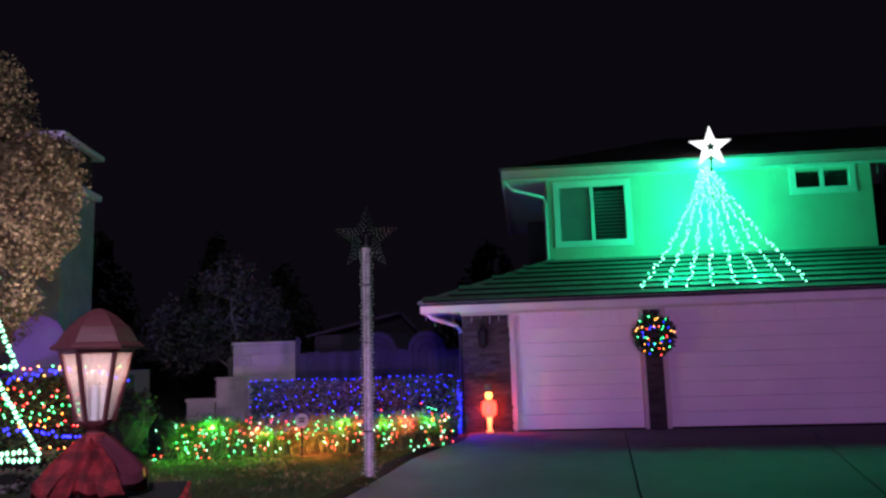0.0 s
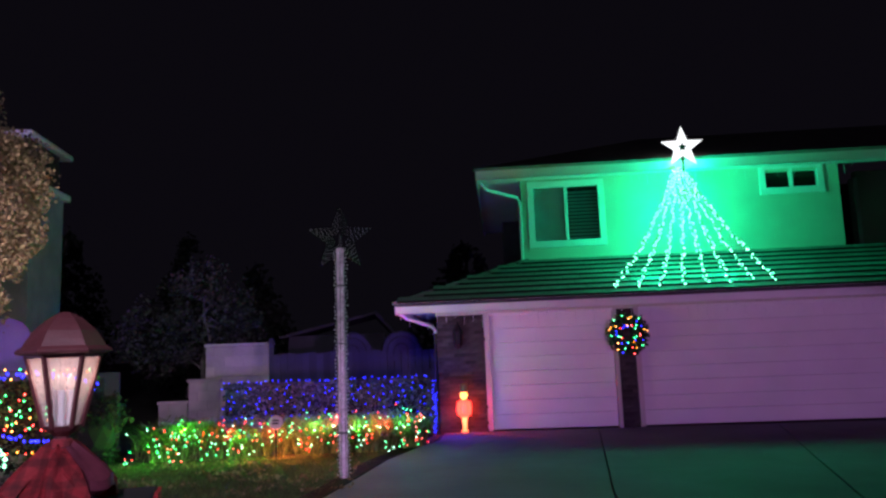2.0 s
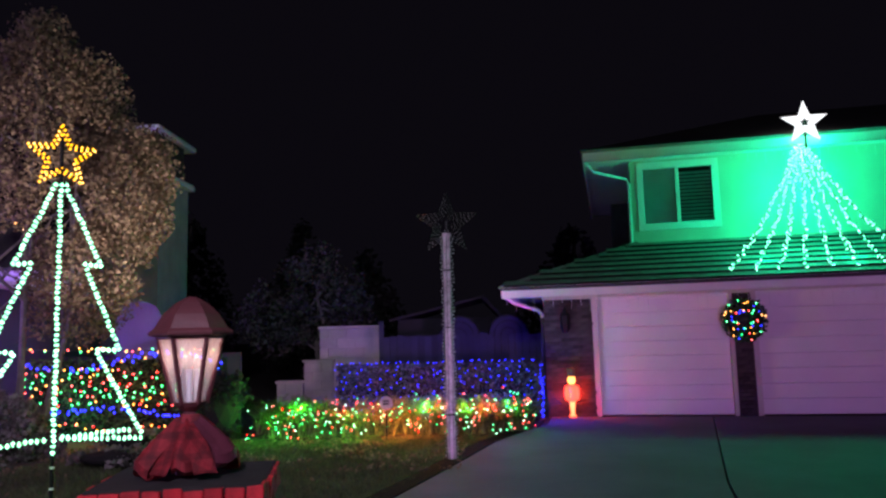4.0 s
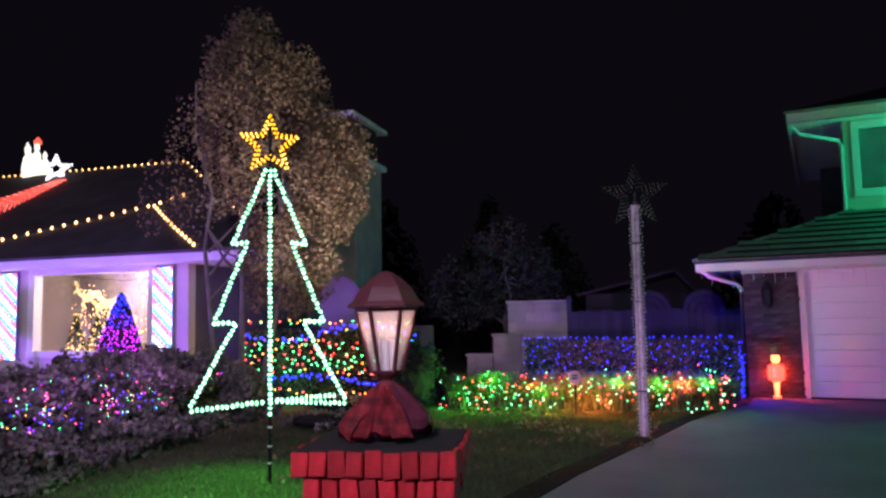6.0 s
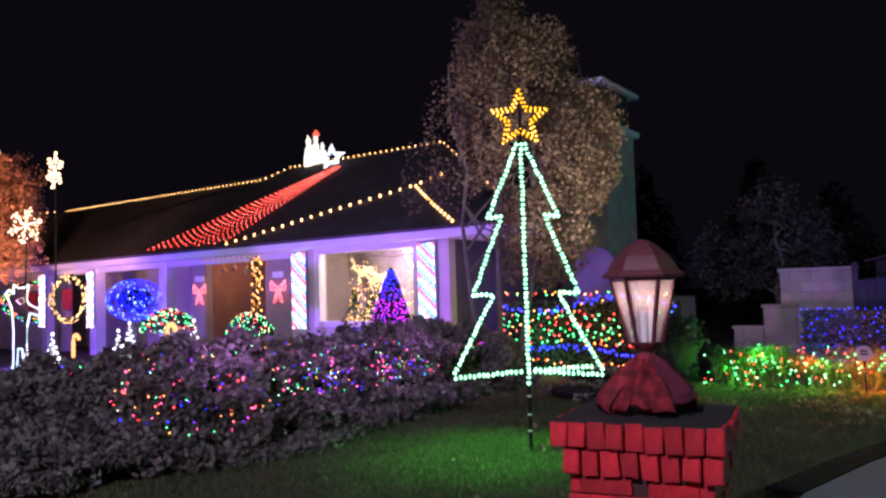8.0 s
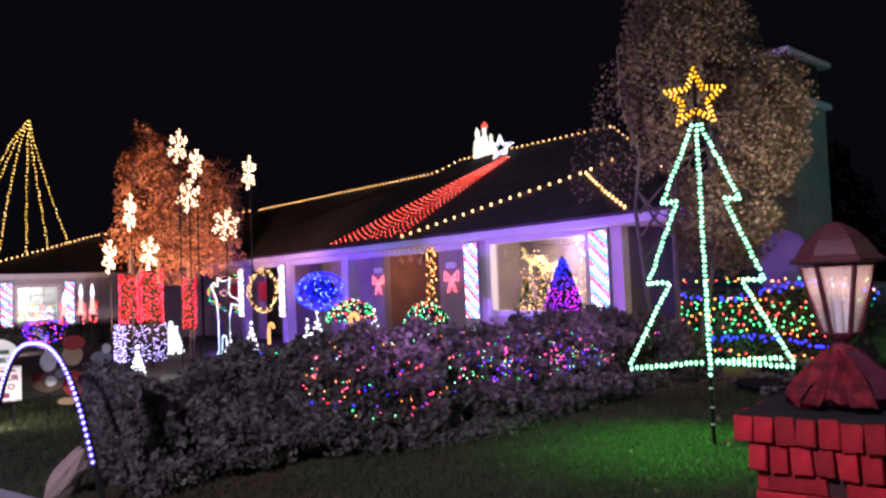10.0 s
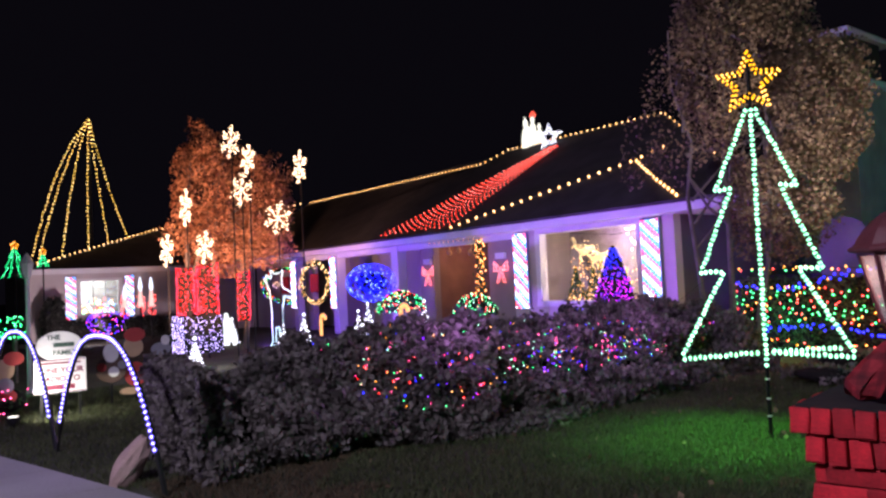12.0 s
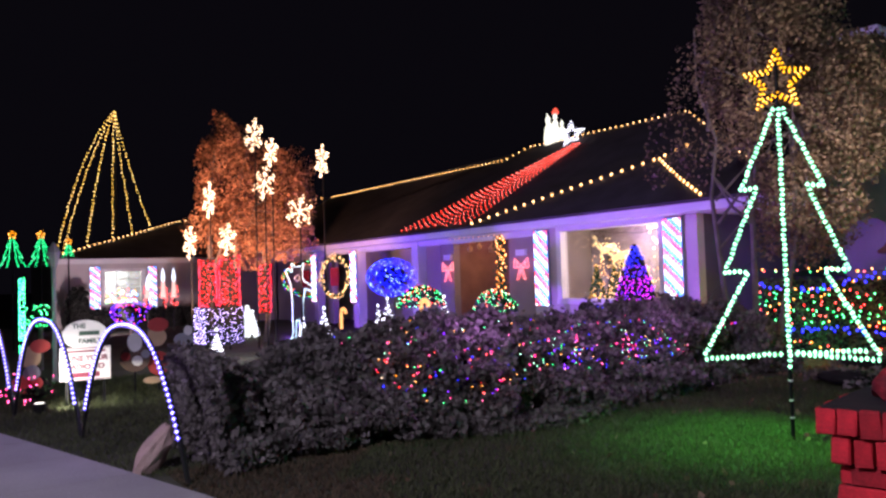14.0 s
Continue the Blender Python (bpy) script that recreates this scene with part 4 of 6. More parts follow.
B_STRIPEBACK = mat("blue_column_board", (0.20, 0.24, 0.42), 0.7, 0.2, 6, 60, 0.1)


def candy(x, y, w, z0, z1, m=None):
    top = empty("candy_stripe_lights", m or pose(x, y, z0), "column of blue, white and red lights in diagonal stripes", "string light", "candy columns")
    h = z1 - z0
    part("backing", bx(-w / 2, w / 2, -0.02, 0.02, 0, h), B_STRIPEBACK, top)
    rows = {}
    nx = max(3, int(w / 0.06))
    for j in range(int(h / 0.055)):
        for i in range(nx):
            px, pz = -w / 2 + (i + 0.5) * w / nx, (j + 0.5) * 0.055
            c = int(((pz + px * 0.9) % 0.30) / 0.05)
            rows.setdefault((B_CYAN, B_CYAN, B_WHITE, B_WHITE, B_STRIPE, B_STRIPE)[min(c, 5)], []).append((px, -0.035, pz))
    for m_, pts in rows.items():
        bulbs("bulb_string", pts, 0.0165, m_, top)
    return top


candy(-12.4, 11.34, 0.44, 0.8, 2.46)
candy(-8.86, 11.34, 0.42, 0.85, 2.46)
candy(-21.05, 11.3, 0.36, 0.8, 2.42)
candy(-23.9, 11.3, 0.36, 0.8, 2.42)

# ---------------------------------------------------------------- red brick pillar with its lantern
PM = pose(-1.192, 2.936, 0, 0, 0, 10.15)
HW, HD = 0.318, 0.28
pillar = empty("brick_pillar", PM, "square red-painted brick pillar with corbelled top", "pillar")
part("core", bx(-HW + 0.07, HW - 0.07, -HD + 0.07, HD - 0.07, 0, 0.975), DARKMORTAR, pillar)
part("cap", bx(-HW + 0.012, HW - 0.012, -HD + 0.012, HD - 0.012, 0.965, 1.0, bevel=0.008), CAPSTONE, pillar, "sooty black mortar cap")
rng = random.Random(12)


def brick_mesh(w, d, h, seed):
    r = random.Random(seed)
    w, h = w * r.uniform(0.93, 1.05), h * r.uniform(0.95, 1.05)
    bm = box(bmesh.new(), -w / 2, w / 2, -d / 2, d / 2, -h / 2, h / 2, bevel=min(w, h) * 0.07)
    for v in bm.verts:
        v.co += Vector([r.uniform(-0.0035, 0.0035) for _ in range(3)])
    me = bpy.data.meshes.new("brick")
    bm.to_mesh(me)
    bm.free()
    return me


UPRIGHT = [brick_mesh(0.0655, 0.10, 0.094, k) for k in range(9)]
FLAT = [brick_mesh(0.19, 0.09, 0.060, k) for k in range(7)]
for me in UPRIGHT + FLAT:
    me.materials.append(REDBRICK)


def ring_course(meshes, step_in, z, n_front, n_side, pitch, offset=0.0, depth=0.05):
    """One course of bricks round the pillar, set in from the top course by step_in."""
    for side in range(4):
        turn = Matrix.Rotation(side * math.pi / 2, 4, "Z")
        n, half = (n_front, HD) if side % 2 == 0 else (n_side, HW)
        for k in range(n):
            u = (k - (n - 1) / 2) * pitch + offset * (side % 2 == 0)
            b = new("brick", meshes[rng.randrange(len(meshes))])
            b.parent = pillar
            b.matrix_basis = turn @ pose(u, -half + step_in + depth + rng.uniform(-0.006, 0.004), z + rng.uniform(-0.004, 0.004), rng.uniform(-1.5, 1.5), rng.uniform(-2, 2), rng.uniform(-1.5, 1.5))


ring_course(UPRIGHT, 0.0, 0.944, 9, 5, 0.0712)
ring_course(UPRIGHT, 0.024, 0.842, 8, 5, 0.0735, 0.012)
for j in range(11):
    ring_course(FLAT, 0.052, 0.752 - j * 0.069, 3 if j % 2 else 2, 2, 0.18 if j % 2 else 0.25, 0.0, 0.045)

lantern = empty("post_lantern", pose(-1.198, 2.955, 0.998, 0, 0, 20) @ Matrix.Scale(1.065, 4), "red six-sided post lantern on the brick pillar", "lantern")
part("stem", lathe([(0.05, 0.0), (0.05, 0.02), (0.028, 0.05), (0.026, 0.15), (0.045, 0.17), (0.045, 0.19), (0.024, 0.2), (0.024, 0.225), (0.05, 0.245), (0.062, 0.262)], 12), LANTERN, lantern)
part("roof", lathe([(0.125, 0.500), (0.150, 0.506), (0.153, 0.513), (0.148, 0.519), (0.132, 0.530), (0.118, 0.554), (0.100, 0.582), (0.076, 0.606), (0.056, 0.624), (0.036, 0.636), (0.022, 0.644), (0.006, 0.648)], 6), LANTERN, lantern)
part("rim", lathe([(0.118, 0.49), (0.122, 0.49), (0.125, 0.506), (0.118, 0.506)], 6), LANTERN, lantern)
for k in range(6):
    a = k * math.tau / 6
    c, s = math.cos(a), math.sin(a)
    part("bar", tube(bmesh.new(), [(0.058 * c, 0.058 * s, 0.255), (0.117 * c, 0.117 * s, 0.5)], 0.0085, 4), LANTERN, lantern)
    a2 = a + math.tau / 6
    c2, s2 = math.cos(a2), math.sin(a2)
    bm = thick([(0.055 * c, 0.055 * s, 0.262), (0.055 * c2, 0.055 * s2, 0.262), (0.113 * c2, 0.113 * s2, 0.492), (0.113 * c, 0.113 * s, 0.492)], 0.002)
    g = part("pane", bm, FROSTED, lantern)
    g.visible_shadow = False
for k in range(3):
    a = k * math.tau / 3 + 0.4
    cand = part("candle", lathe([(0.011, 0.262), (0.011, 0.37), (0.013, 0.375), (0.013, 0.38)], 10, (0.024 * math.cos(a), 0.024 * math.sin(a), 0)), PALE, lantern)
    part("bulb", lathe([(0.006, 0.38), (0.013, 0.395), (0.009, 0.42), (0.002, 0.435)], 10, (0.024 * math.cos(a), 0.024 * math.sin(a), 0)), glow("dim_candle_bulb", (0.55, 0.36, 0.31)), cand)
lamp("lantern_light", "POINT", (-1.198, 2.955, 1.47), (0, 0, 0), (1.0, 0.60, 0.52), 0.62, 0.012)

# plaid ribbon tied round the lantern's foot: drooping loops
ribbon = empty("ribbon_bow", pose(-1.198, 2.955, 1.0) @ Matrix.Scale(1.065, 4), "red plaid ribbon bow tied round the lantern's foot", "ribbon")
# ribbon back with its purple sheen put into the colour
SATIN = mat("mauve_sheen_back", (0.19, 0.045, 0.075), 0.35, 0.25, 12, 80, 0.1)
for k, (deg, sc, lift, wide) in enumerate(((-136, 1.02, 0.0, 0.95), (-78, 0.84, 0.012, 0.6), (-20, 0.98, 0.03, 0.9), (40, 0.95, 0.0, 1.0), (105, 1.0, 0.01, 1.1), (168, 0.92, 0.02, 1.0))):
    a = radians(deg)
    d, e = Vector((math.cos(a), math.sin(a), 0)), Vector((-math.sin(a), math.cos(a), 0))
    prof = [(0.02, 0.19, 0.02), (0.048, 0.168, 0.032), (0.09, 0.13, 0.048), (0.136, 0.088, 0.058), (0.168, 0.050, 0.064), (0.172, 0.018, 0.064), (0.148, 0.004, 0.06), (0.112, 0.018, 0.05), (0.075, 0.06, 0.04), (0.04, 0.12, 0.03)]
    bm = bmesh.new()
    rows = [[bm.verts.new(d * (r * sc + 0.022 * (1 - q * q)) + e * w * q * wide + Vector((0, 0, max(0.006, h + lift * r * 6 + 0.010 * math.cos(3.0 * q + 2 * k) + 0.012 * (1 - q * q))))) for q in (-1, -0.66, -0.33, 0, 0.33, 0.66, 1)] for r, h, w in prof]
    for u, v in zip(rows, rows[1:]):
        for i in range(6):
            bm.faces.new((u[i], u[i + 1], v[i + 1], v[i]))
    bmesh.ops.solidify(bm, geom=bm.faces[:], thickness=0.002)
    part("loop", bm, SATIN if k == 2 else PLAID, ribbon, "loop showing the ribbon back, purple sheen in its colour" if k == 2 else "")
for deg, reach in ((-104, 0.19), (-52, 0.2), (70, 0.2)):
    a = radians(deg)
    d, e = Vector((math.cos(a), math.sin(a), 0)), Vector((-math.sin(a), math.cos(a), 0))
    bm = bmesh.new()
    rows = [[bm.verts.new(d * r * reach / 0.2 + e * 0.034 * q * (0.6 + r * 3) + Vector((0, 0, h + 0.01 * math.sin(r * 40 + q)))) for q in (-1, 0, 1)] for r, h in ((0.03, 0.19), (0.07, 0.165), (0.11, 0.12), (0.15, 0.07), (0.18, 0.03), (0.2, 0.02))]
    for u, v in zip(rows, rows[1:]):
        for i in range(2):
            bm.faces.new((u[i], u[i + 1], v[i + 1], v[i]))
    bmesh.ops.solidify(bm, geom=bm.faces[:], thickness=0.002)
    part("tail", bm, PLAID, ribbon)
part("knot", lathe([(0.03, 0.17), (0.042, 0.185), (0.042, 0.205), (0.03, 0.215)], 10), PLAID, ribbon)

# ---------------------------------------------------------------- wrapped pole with dark star
pole = empty("light_pole", pose(-0.53, 9.31, 0), "tall white-wrapped pole with unlit strings and a dark star", "light pole")
part("tube", lathe([(0.044, 0), (0.05, 0.6), (0.047, 1.4), (0.051, 2.1), (0.048, 2.77)], 14), WHITEWRAP, pole)
for z in (0.55, 1.6, 2.3):
    part("tie", lathe([(0.054, z), (0.056, z + 0.008), (0.054, z + 0.016)], 14), BLACKPLASTIC, pole)
spiral = []
rng = random.Random(3)
for k in range(420):
    a, z = k * 0.9, 0.05 + k * 2.7 / 420
    spiral.append((0.068 * math.cos(a) + rng.uniform(-0.014, 0.014), 0.068 * math.sin(a) + rng.uniform(-0.014, 0.014), z))
bulbs("bulb_string", spiral, 0.015, DIMBULB, pole)
bm = bmesh.new()
for k in range(6):
    a, bm = k * math.tau / 6, bmesh.new()
    tube(bm, [(0.055 * math.cos(a), 0.055 * math.sin(a), 0.03), (0.056 * math.cos(a + 0.6), 0.056 * math.sin(a + 0.6), 2.72)], 0.004, 3)
    part("cable", bm, CABLE, pole)
for r in (0.395, 0.32, 0.245, 0.17):
    o = [p + Vector((0, 0.08, 0)) for p in star_outline(r, r * 0.42, (0, 0, 2.9))]
    c = part("star_wire", tube(bmesh.new(), o, 0.007, 4), IRON, pole)
    bulbs("bulb_string", along(o, 0.05), 0.010, mat("dull_grey_bulb", (0.5, 0.47, 0.5), 0.3, 0.2, 9, 50, 0), c)
part("star_post", bx(-0.012, 0.012, 0.07, 0.09, 2.4, 2.95), IRON, pole)

# ---------------------------------------------------------------- outline tree of green rope light with gold star
TM = pose(-3.67, 6.2, 0, 0, 0, 35.4)
gt = empty("outline_tree", TM, "green rope-light outline tree with a gold star on black pole", "light tree")
part("pole", lathe([(0.017, 0), (0.017, 3.3)], 8), IRON, gt)
for z in (0.18, 0.33, 0.5):
    part("tape_band", lathe([(0.019, z), (0.019, z + 0.015)], 8), TRIM, gt)
half = [(0.03, 2.9), (0.335, 2.19), (0.205, 2.2), (0.495, 1.46), (0.305, 1.46), (0.705, 0.70)]
lines = []
for s in (-1, 1):
    lines.append([(s * x, 0, z) for x, z in half])
    lines.append([(s * 0.705, 0, 0.69), (s * 0.06, 0, 0.735)])
    part("wire_frame", tube(bmesh.new(), lines[-2], 0.008, 4), IRON, gt)
lines += [[(0.0, -0.02, 2.9), (0.0, -0.02, 0.62)], [(0.62, 0.03, 0.765), (0.07, 0.02, 0.742)]]
for ln in lines:
    c = part("rope_light", tube(bmesh.new(), ln, 0.007, 4), CABLE, gt)
    bulbs("bulb_string", along(ln, 0.044, 0.005), 0.0142, B_MINT, c)
for r in (0.285, 0.215):
    o = star_outline(r, r * 0.45, (0, -0.01, 3.13))
    c = part("star_wire", tube(bmesh.new(), o, 0.006, 4), IRON, gt, "gold-lit star")
    bulbs("bulb_string", along(o, 0.045), 0.0092, B_GOLD, c)
bm = tube(bmesh.new(), [(0, 0, 1.75), (-1.9, 0.35, 0.3)], 0.0015, 3)
part("guy_wire", bm, CABLE, gt)
bm = tube(bmesh.new(), [(0, 0, 1.75), (1.2, 1.9, 0.02)], 0.0015, 3)
part("guy_wire", bm, CABLE, gt)

# ---------------------------------------------------------------- hedge between the lawns
hedge = empty("hedge", pose(-6.7, 5.5, 0), "waist-high dark clipped hedge across the lawn", "hedge")
rng = np.random.RandomState(21)


def hedge_front(y):
    return -5.95 - 0.22 * math.sin(y * 0.9) - 0.15 * math.sin(y * 2.1 + 1)


def hedge_top(y):
    return 0.81 - 0.11 * min(1, max(0, (4.6 - y) / 2.4)) + 0.06 * math.sin(y * 1.7) + 0.06 * math.sin(y * 4.1) + 0.04 * math.sin(y * 9.0) + 0.05 * (y > 4)


pts = []
for k in range(95000):
    y = rng.uniform(1.95, 10.2)
    f_, h = hedge_front(y), hedge_top(y)
    u = rng.uniform()
    if u < 0.62:
        z = h * rng.uniform(0.0, 1.0)
        bulge = 0.34 * noise.noise(Vector((y * 1.9, z * 2.2, 0))) + 0.18 * noise.noise(Vector((y * 5.1, z * 6.2, 3))) - 0.72 * max(0, z - 0.2)
        p = (f_ + bulge + rng.normal() * 0.06, y, z)
    else:
        x = rng.uniform(-7.7, f_ - 0.5)
        p = (x, y, h + 0.2 * noise.noise(Vector((x * 3, y * 3, 1))) + rng.normal() * 0.05)
    if noise.noise(Vector(p) * 3.1) < -0.46:
        continue
    pts.append((p[0] + 6.7, p[1] - 5.5, p[2]))
for k in range(2600):
    x, z = rng.uniform(-7.4, -6.0), rng.uniform(0, 0.92)
    pts.append((x + 6.7, 1.97 + 0.14 * noise.noise(Vector((x * 3, z * 3, 4))) - 5.5, z))
leaves("foliage", pts, 0.048, HEDGE, hedge, kind="stuff")
# solid dark block in place of the hedge's inner shade
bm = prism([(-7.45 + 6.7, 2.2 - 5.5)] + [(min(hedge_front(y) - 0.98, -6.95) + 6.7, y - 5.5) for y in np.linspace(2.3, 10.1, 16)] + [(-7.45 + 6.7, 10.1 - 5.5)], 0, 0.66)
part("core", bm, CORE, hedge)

# low ground cover along the hedge's foot
cover = []
for k in range(9000):
    y = rng.uniform(2.0, 8.6)
    x = hedge_front(y) + rng.uniform(-0.1, 0.34) * (0.6 + 0.5 * math.sin(y * 1.3))
    cover.append((x, y, 0.24 * rng.uniform() ** 0.7 * (1 - max(0, x + 5.95))))
tagged(leaves("ground_cover", cover, 0.045, HEDGE), "low dark plants along the foot of the hedge", "plants", kind="stuff")

# coloured lights scattered through the hedge
hl = empty("hedge_lights", pose(-6.7, 5.5, 0), "coloured lights scattered over the hedge", "string light")
groups = {}
COOL, WARMMIX = (B_PURPLE, B_BLUE, B_PINK, B_MINT, B_PINK, B_GREEN2, B_AMBER, B_BLUE), (B_RED, B_PURPLE, B_AMBER, B_GREEN2, B_BLUE, B_PINK, B_RED, B_PINK)
# stretches of the strings: number, from y, to y, from z, to z, colours
for n, y0, y1, z0, z1, mix in ((95, 3.55, 4.75, 0.28, 0.82, WARMMIX), (85, 4.6, 6.2, 0.40, 0.76, COOL), (70, 6.0, 7.1, 0.34, 0.62, COOL), (100, 6.9, 8.1, 0.42, 0.92, COOL), (230, 3.6, 8.5, 0.74, 1.02, COOL), (60, 8.0, 9.6, 0.6, 0.95, COOL)):
    for k in range(n):
        y, z = random.uniform(y0, y1), random.uniform(z0, z1)
        z = min(z, hedge_top(y) + 0.03)
        x = hedge_front(y) + 0.07 - 0.72 * max(0, z - 0.2) - (random.uniform(0, 1.1) if z > 0.76 else 0)
        groups.setdefault((mix[k % 8], 0.0082 if k % 4 == 0 else 0.0054), []).append((x + 6.72, y - 5.5, z + 0.03))
for (m_, r), q in groups.items():
    bulbs("bulb_string", q, r, m_, hl)


def shrub(name, at, radii, n, size, material, label, lights=(), r=0.016, shape=1.0, category="shrub"):
    """A leafy mound with lamps on it; lights: materials and their numbers."""
    top = empty(name, pose(*at), label, category)
    c = (0, 0, radii[2])
    leaves("foliage", [p for p in blob(n, c, [q * (0.8 if lights else 1.0) for q in radii], 0.6, int(abs(at[0] * 7))) if p[2] > 0], size, material, top)
    bm = bmesh.new()
    bmesh.ops.create_icosphere(bm, subdivisions=2, radius=1, matrix=Matrix.Translation(c) @ Matrix.Diagonal((radii[0] * 0.78, radii[1] * 0.78, radii[2] * 0.78, 1)))
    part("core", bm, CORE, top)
    part("stem", lathe([(0.05, -at[2] if at[2] > 0 else 0), (0.04, radii[2] * 0.4)], 7), BARK, top)
    g = random.Random(int(abs(at[1] * 31)))
    for m_, cnt in lights:
        q = []
        while len(q) < cnt:
            d = Vector([g.gauss(0, 1) for _ in range(3)]).normalized()
            if d.y - d.x > 0.3:  # the strings are draped over the street side
                d = -d
            q.append((c[0] + d.x * radii[0] * 1.24, c[1] + d.y * radii[1] * 1.24, c[2] + d.z * radii[2] * 1.24))
        bulbs("bulb_string", q, r, m_, top)
    return top


# ---------------------------------------------------------------- lily bed with lights
lily = empty("lily_bed", pose(-1.8, 12.1, 0), "bed of arching strap-leaved lilies strung with red and green lights", "plants")
g = np.random.RandomState(8)
for k in range(230):
    cx, cy = g.uniform(-3.75, 0.45), g.uniform(11.65, 12.95)
    if cx > 0.0 and cy < 11.9 or cx < -3.4 and cy < 12.1:
        continue
    verts, faces = [], []
    hh = g.uniform(0.6, 0.92) * (0.85 if cy < 12.1 else 1.0)
    for j in range(34):
        a = g.uniform(0, 6.283)
        L, w = hh * g.uniform(0.6, 1.25), g.uniform(0.009, 0.018)
        d, e = (math.cos(a), math.sin(a)), (-math.sin(a), math.cos(a))
        bx_, by_ = g.normal() * 0.09, g.normal() * 0.07
        base = len(verts)
        for s in (0, 0.35, 0.7, 1.0):
            out = L * (0.12 * s + 0.72 * s * s)
            z = L * (1.25 * s - 0.75 * s * s)
            ww = w * (1 - s * 0.85)
            for sg in (-1, 1):
                verts.append((cx + bx_ + d[0] * out + e[0] * ww * sg + 1.8, cy + by_ + d[1] * out + e[1] * ww * sg - 12.1, z))
        for s in range(3):
            i = base + 2 * s
            faces.append((i, i + 1, i + 3, i + 2))
    raw("lily_clump", verts, faces, LILY, lily)
ll = empty("bed_lights", pose(-1.8, 12.1, 0), "red, green and white lights woven through the lily bed", "string light")
gr = {}
for k in range(290):
    x, y = g.uniform(-3.75, 0.6), 11.18 + 0.75 * g.uniform() ** 1.5
    if noise.noise(Vector((x * 1.5, y * 2, 2))) < -0.3:
        continue
    dense = x > -0.5
    z = g.uniform(0.05, 0.46 if not dense else 0.55) + (y - 11.18) * 0.25
    gr.setdefault(((B_RED, B_GREEN2, B_GREEN2, B_GREEN2, B_RED, B_MINT) if x < -1.2 else (B_RED, B_MINT, B_RED, B_GREEN2, B_RED, B_GREEN2))[k % 6], []).append((x + 1.8, y - 12.1, z))
for m_, q in gr.items():
    bulbs("bulb_string", q, 0.0084, m_, ll)
MARKX, MARKY = -1.58, 11.16
marker = empty("yard_marker", pose(MARKX, MARKY, 0), "small round plaque on a stake in the lily bed", "plaque")
part("disc", lathe([(0.09, -0.008), (0.1, 0), (0.09, 0.008)], 16), BLOCK, marker).matrix_basis = pose(0, 0, 0.55, 90, 0, 0)
part("stake", bx(-0.01, 0.01, 0.012, 0.03, 0, 0.56), IRON, marker)
for z in (0.53, 0.57):
    part("lettering", bx(-0.045, 0.045, -0.014, -0.0095, z, z + 0.02), IRON, marker)

# ---------------------------------------------------------------- blue-lit hedge, block wall, fence
bh = empty("hedge", pose(-0.95, 13.55, 0), "clipped dark hedge under a net of blue lights", "hedge")
pts = []
for k in range(9000):
    f_ = g.randint(0, 4)
    x, y, z = g.uniform(-2.75, 0.78), g.uniform(13.2, 13.9), g.uniform(0, 1.03)
    if f_ < 2:
        y = 13.22 + abs(g.normal()) * 0.05
    elif f_ == 2:
        z = 1.02 - abs(g.normal()) * 0.04
    else:
        x = 0.77 - abs(g.normal()) * 0.04
    pts.append((x + 0.95, y - 13.55, z))
leaves("foliage", pts, 0.045, NETLEAF, bh, kind="stuff")
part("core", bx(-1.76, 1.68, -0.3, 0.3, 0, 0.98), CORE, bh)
bl = empty("net_lights", pose(-0.95, 13.55, 0), "net of blue lights over the clipped hedge", "string light")
q = []
for j in range(8):
    for i in range(22):
        if g.uniform() < 0.22:
            continue
        q.append((-1.76 + i * 0.163 + g.uniform(-0.08, 0.08), -0.37 + g.uniform(-0.02, 0.03), 0.14 + j * 0.115 + g.uniform(-0.05, 0.05)))
q += [(-1.78 + i * 0.105 + g.uniform(-0.04, 0.04), -0.33, 1.06 + g.uniform(-0.02, 0.015)) for i in range(34)]
q += [(1.76 + g.uniform(-0.03, 0.06), g.uniform(-0.42, 0.3), g.uniform(0.03, 0.98)) for k in range(64)]
bulbs("bulb_string", q, 0.0082, B_BLUE, bl)

walls = empty("block_wall", pose(-3.6, 16.8, 0), "stepped tan concrete block garden wall", "wall")
for x0, x1, z1 in ((-4.76, -4.17, 0.55), (-4.15, -3.5, 0.99), (-3.82, -2.42, 1.72)):
    part("core", bx(x0 + 3.61, x1 + 3.59, -0.09 if z1 > 1.5 else -0.19, 0.1, 0, z1 - 0.02), BLOCK, walls)
    yy = -0.11 if z1 > 1.5 else -0.21
    n = int(round((z1 - 0.05) / 0.2))
    for j in range(n):
        w = 0.4
        x = x0 - (0.2 if j % 2 else 0)
        while x < x1 - 0.02:
            a, b = max(x, x0), min(x + w, x1)
            if b - a > 0.03:
                part("block", bx(a + 3.6 + 0.004, b + 3.6 - 0.004, yy, yy + 0.06, j * (z1 / n) + 0.004, (j + 1) * (z1 / n) - 0.004, bevel=0.006), BLOCK, walls)
            x += w
    part("coping", bx(x0 + 3.57, x1 + 3.63, yy - 0.03, 0.14, z1, z1 + 0.06, bevel=0.01), BLOCK, walls)

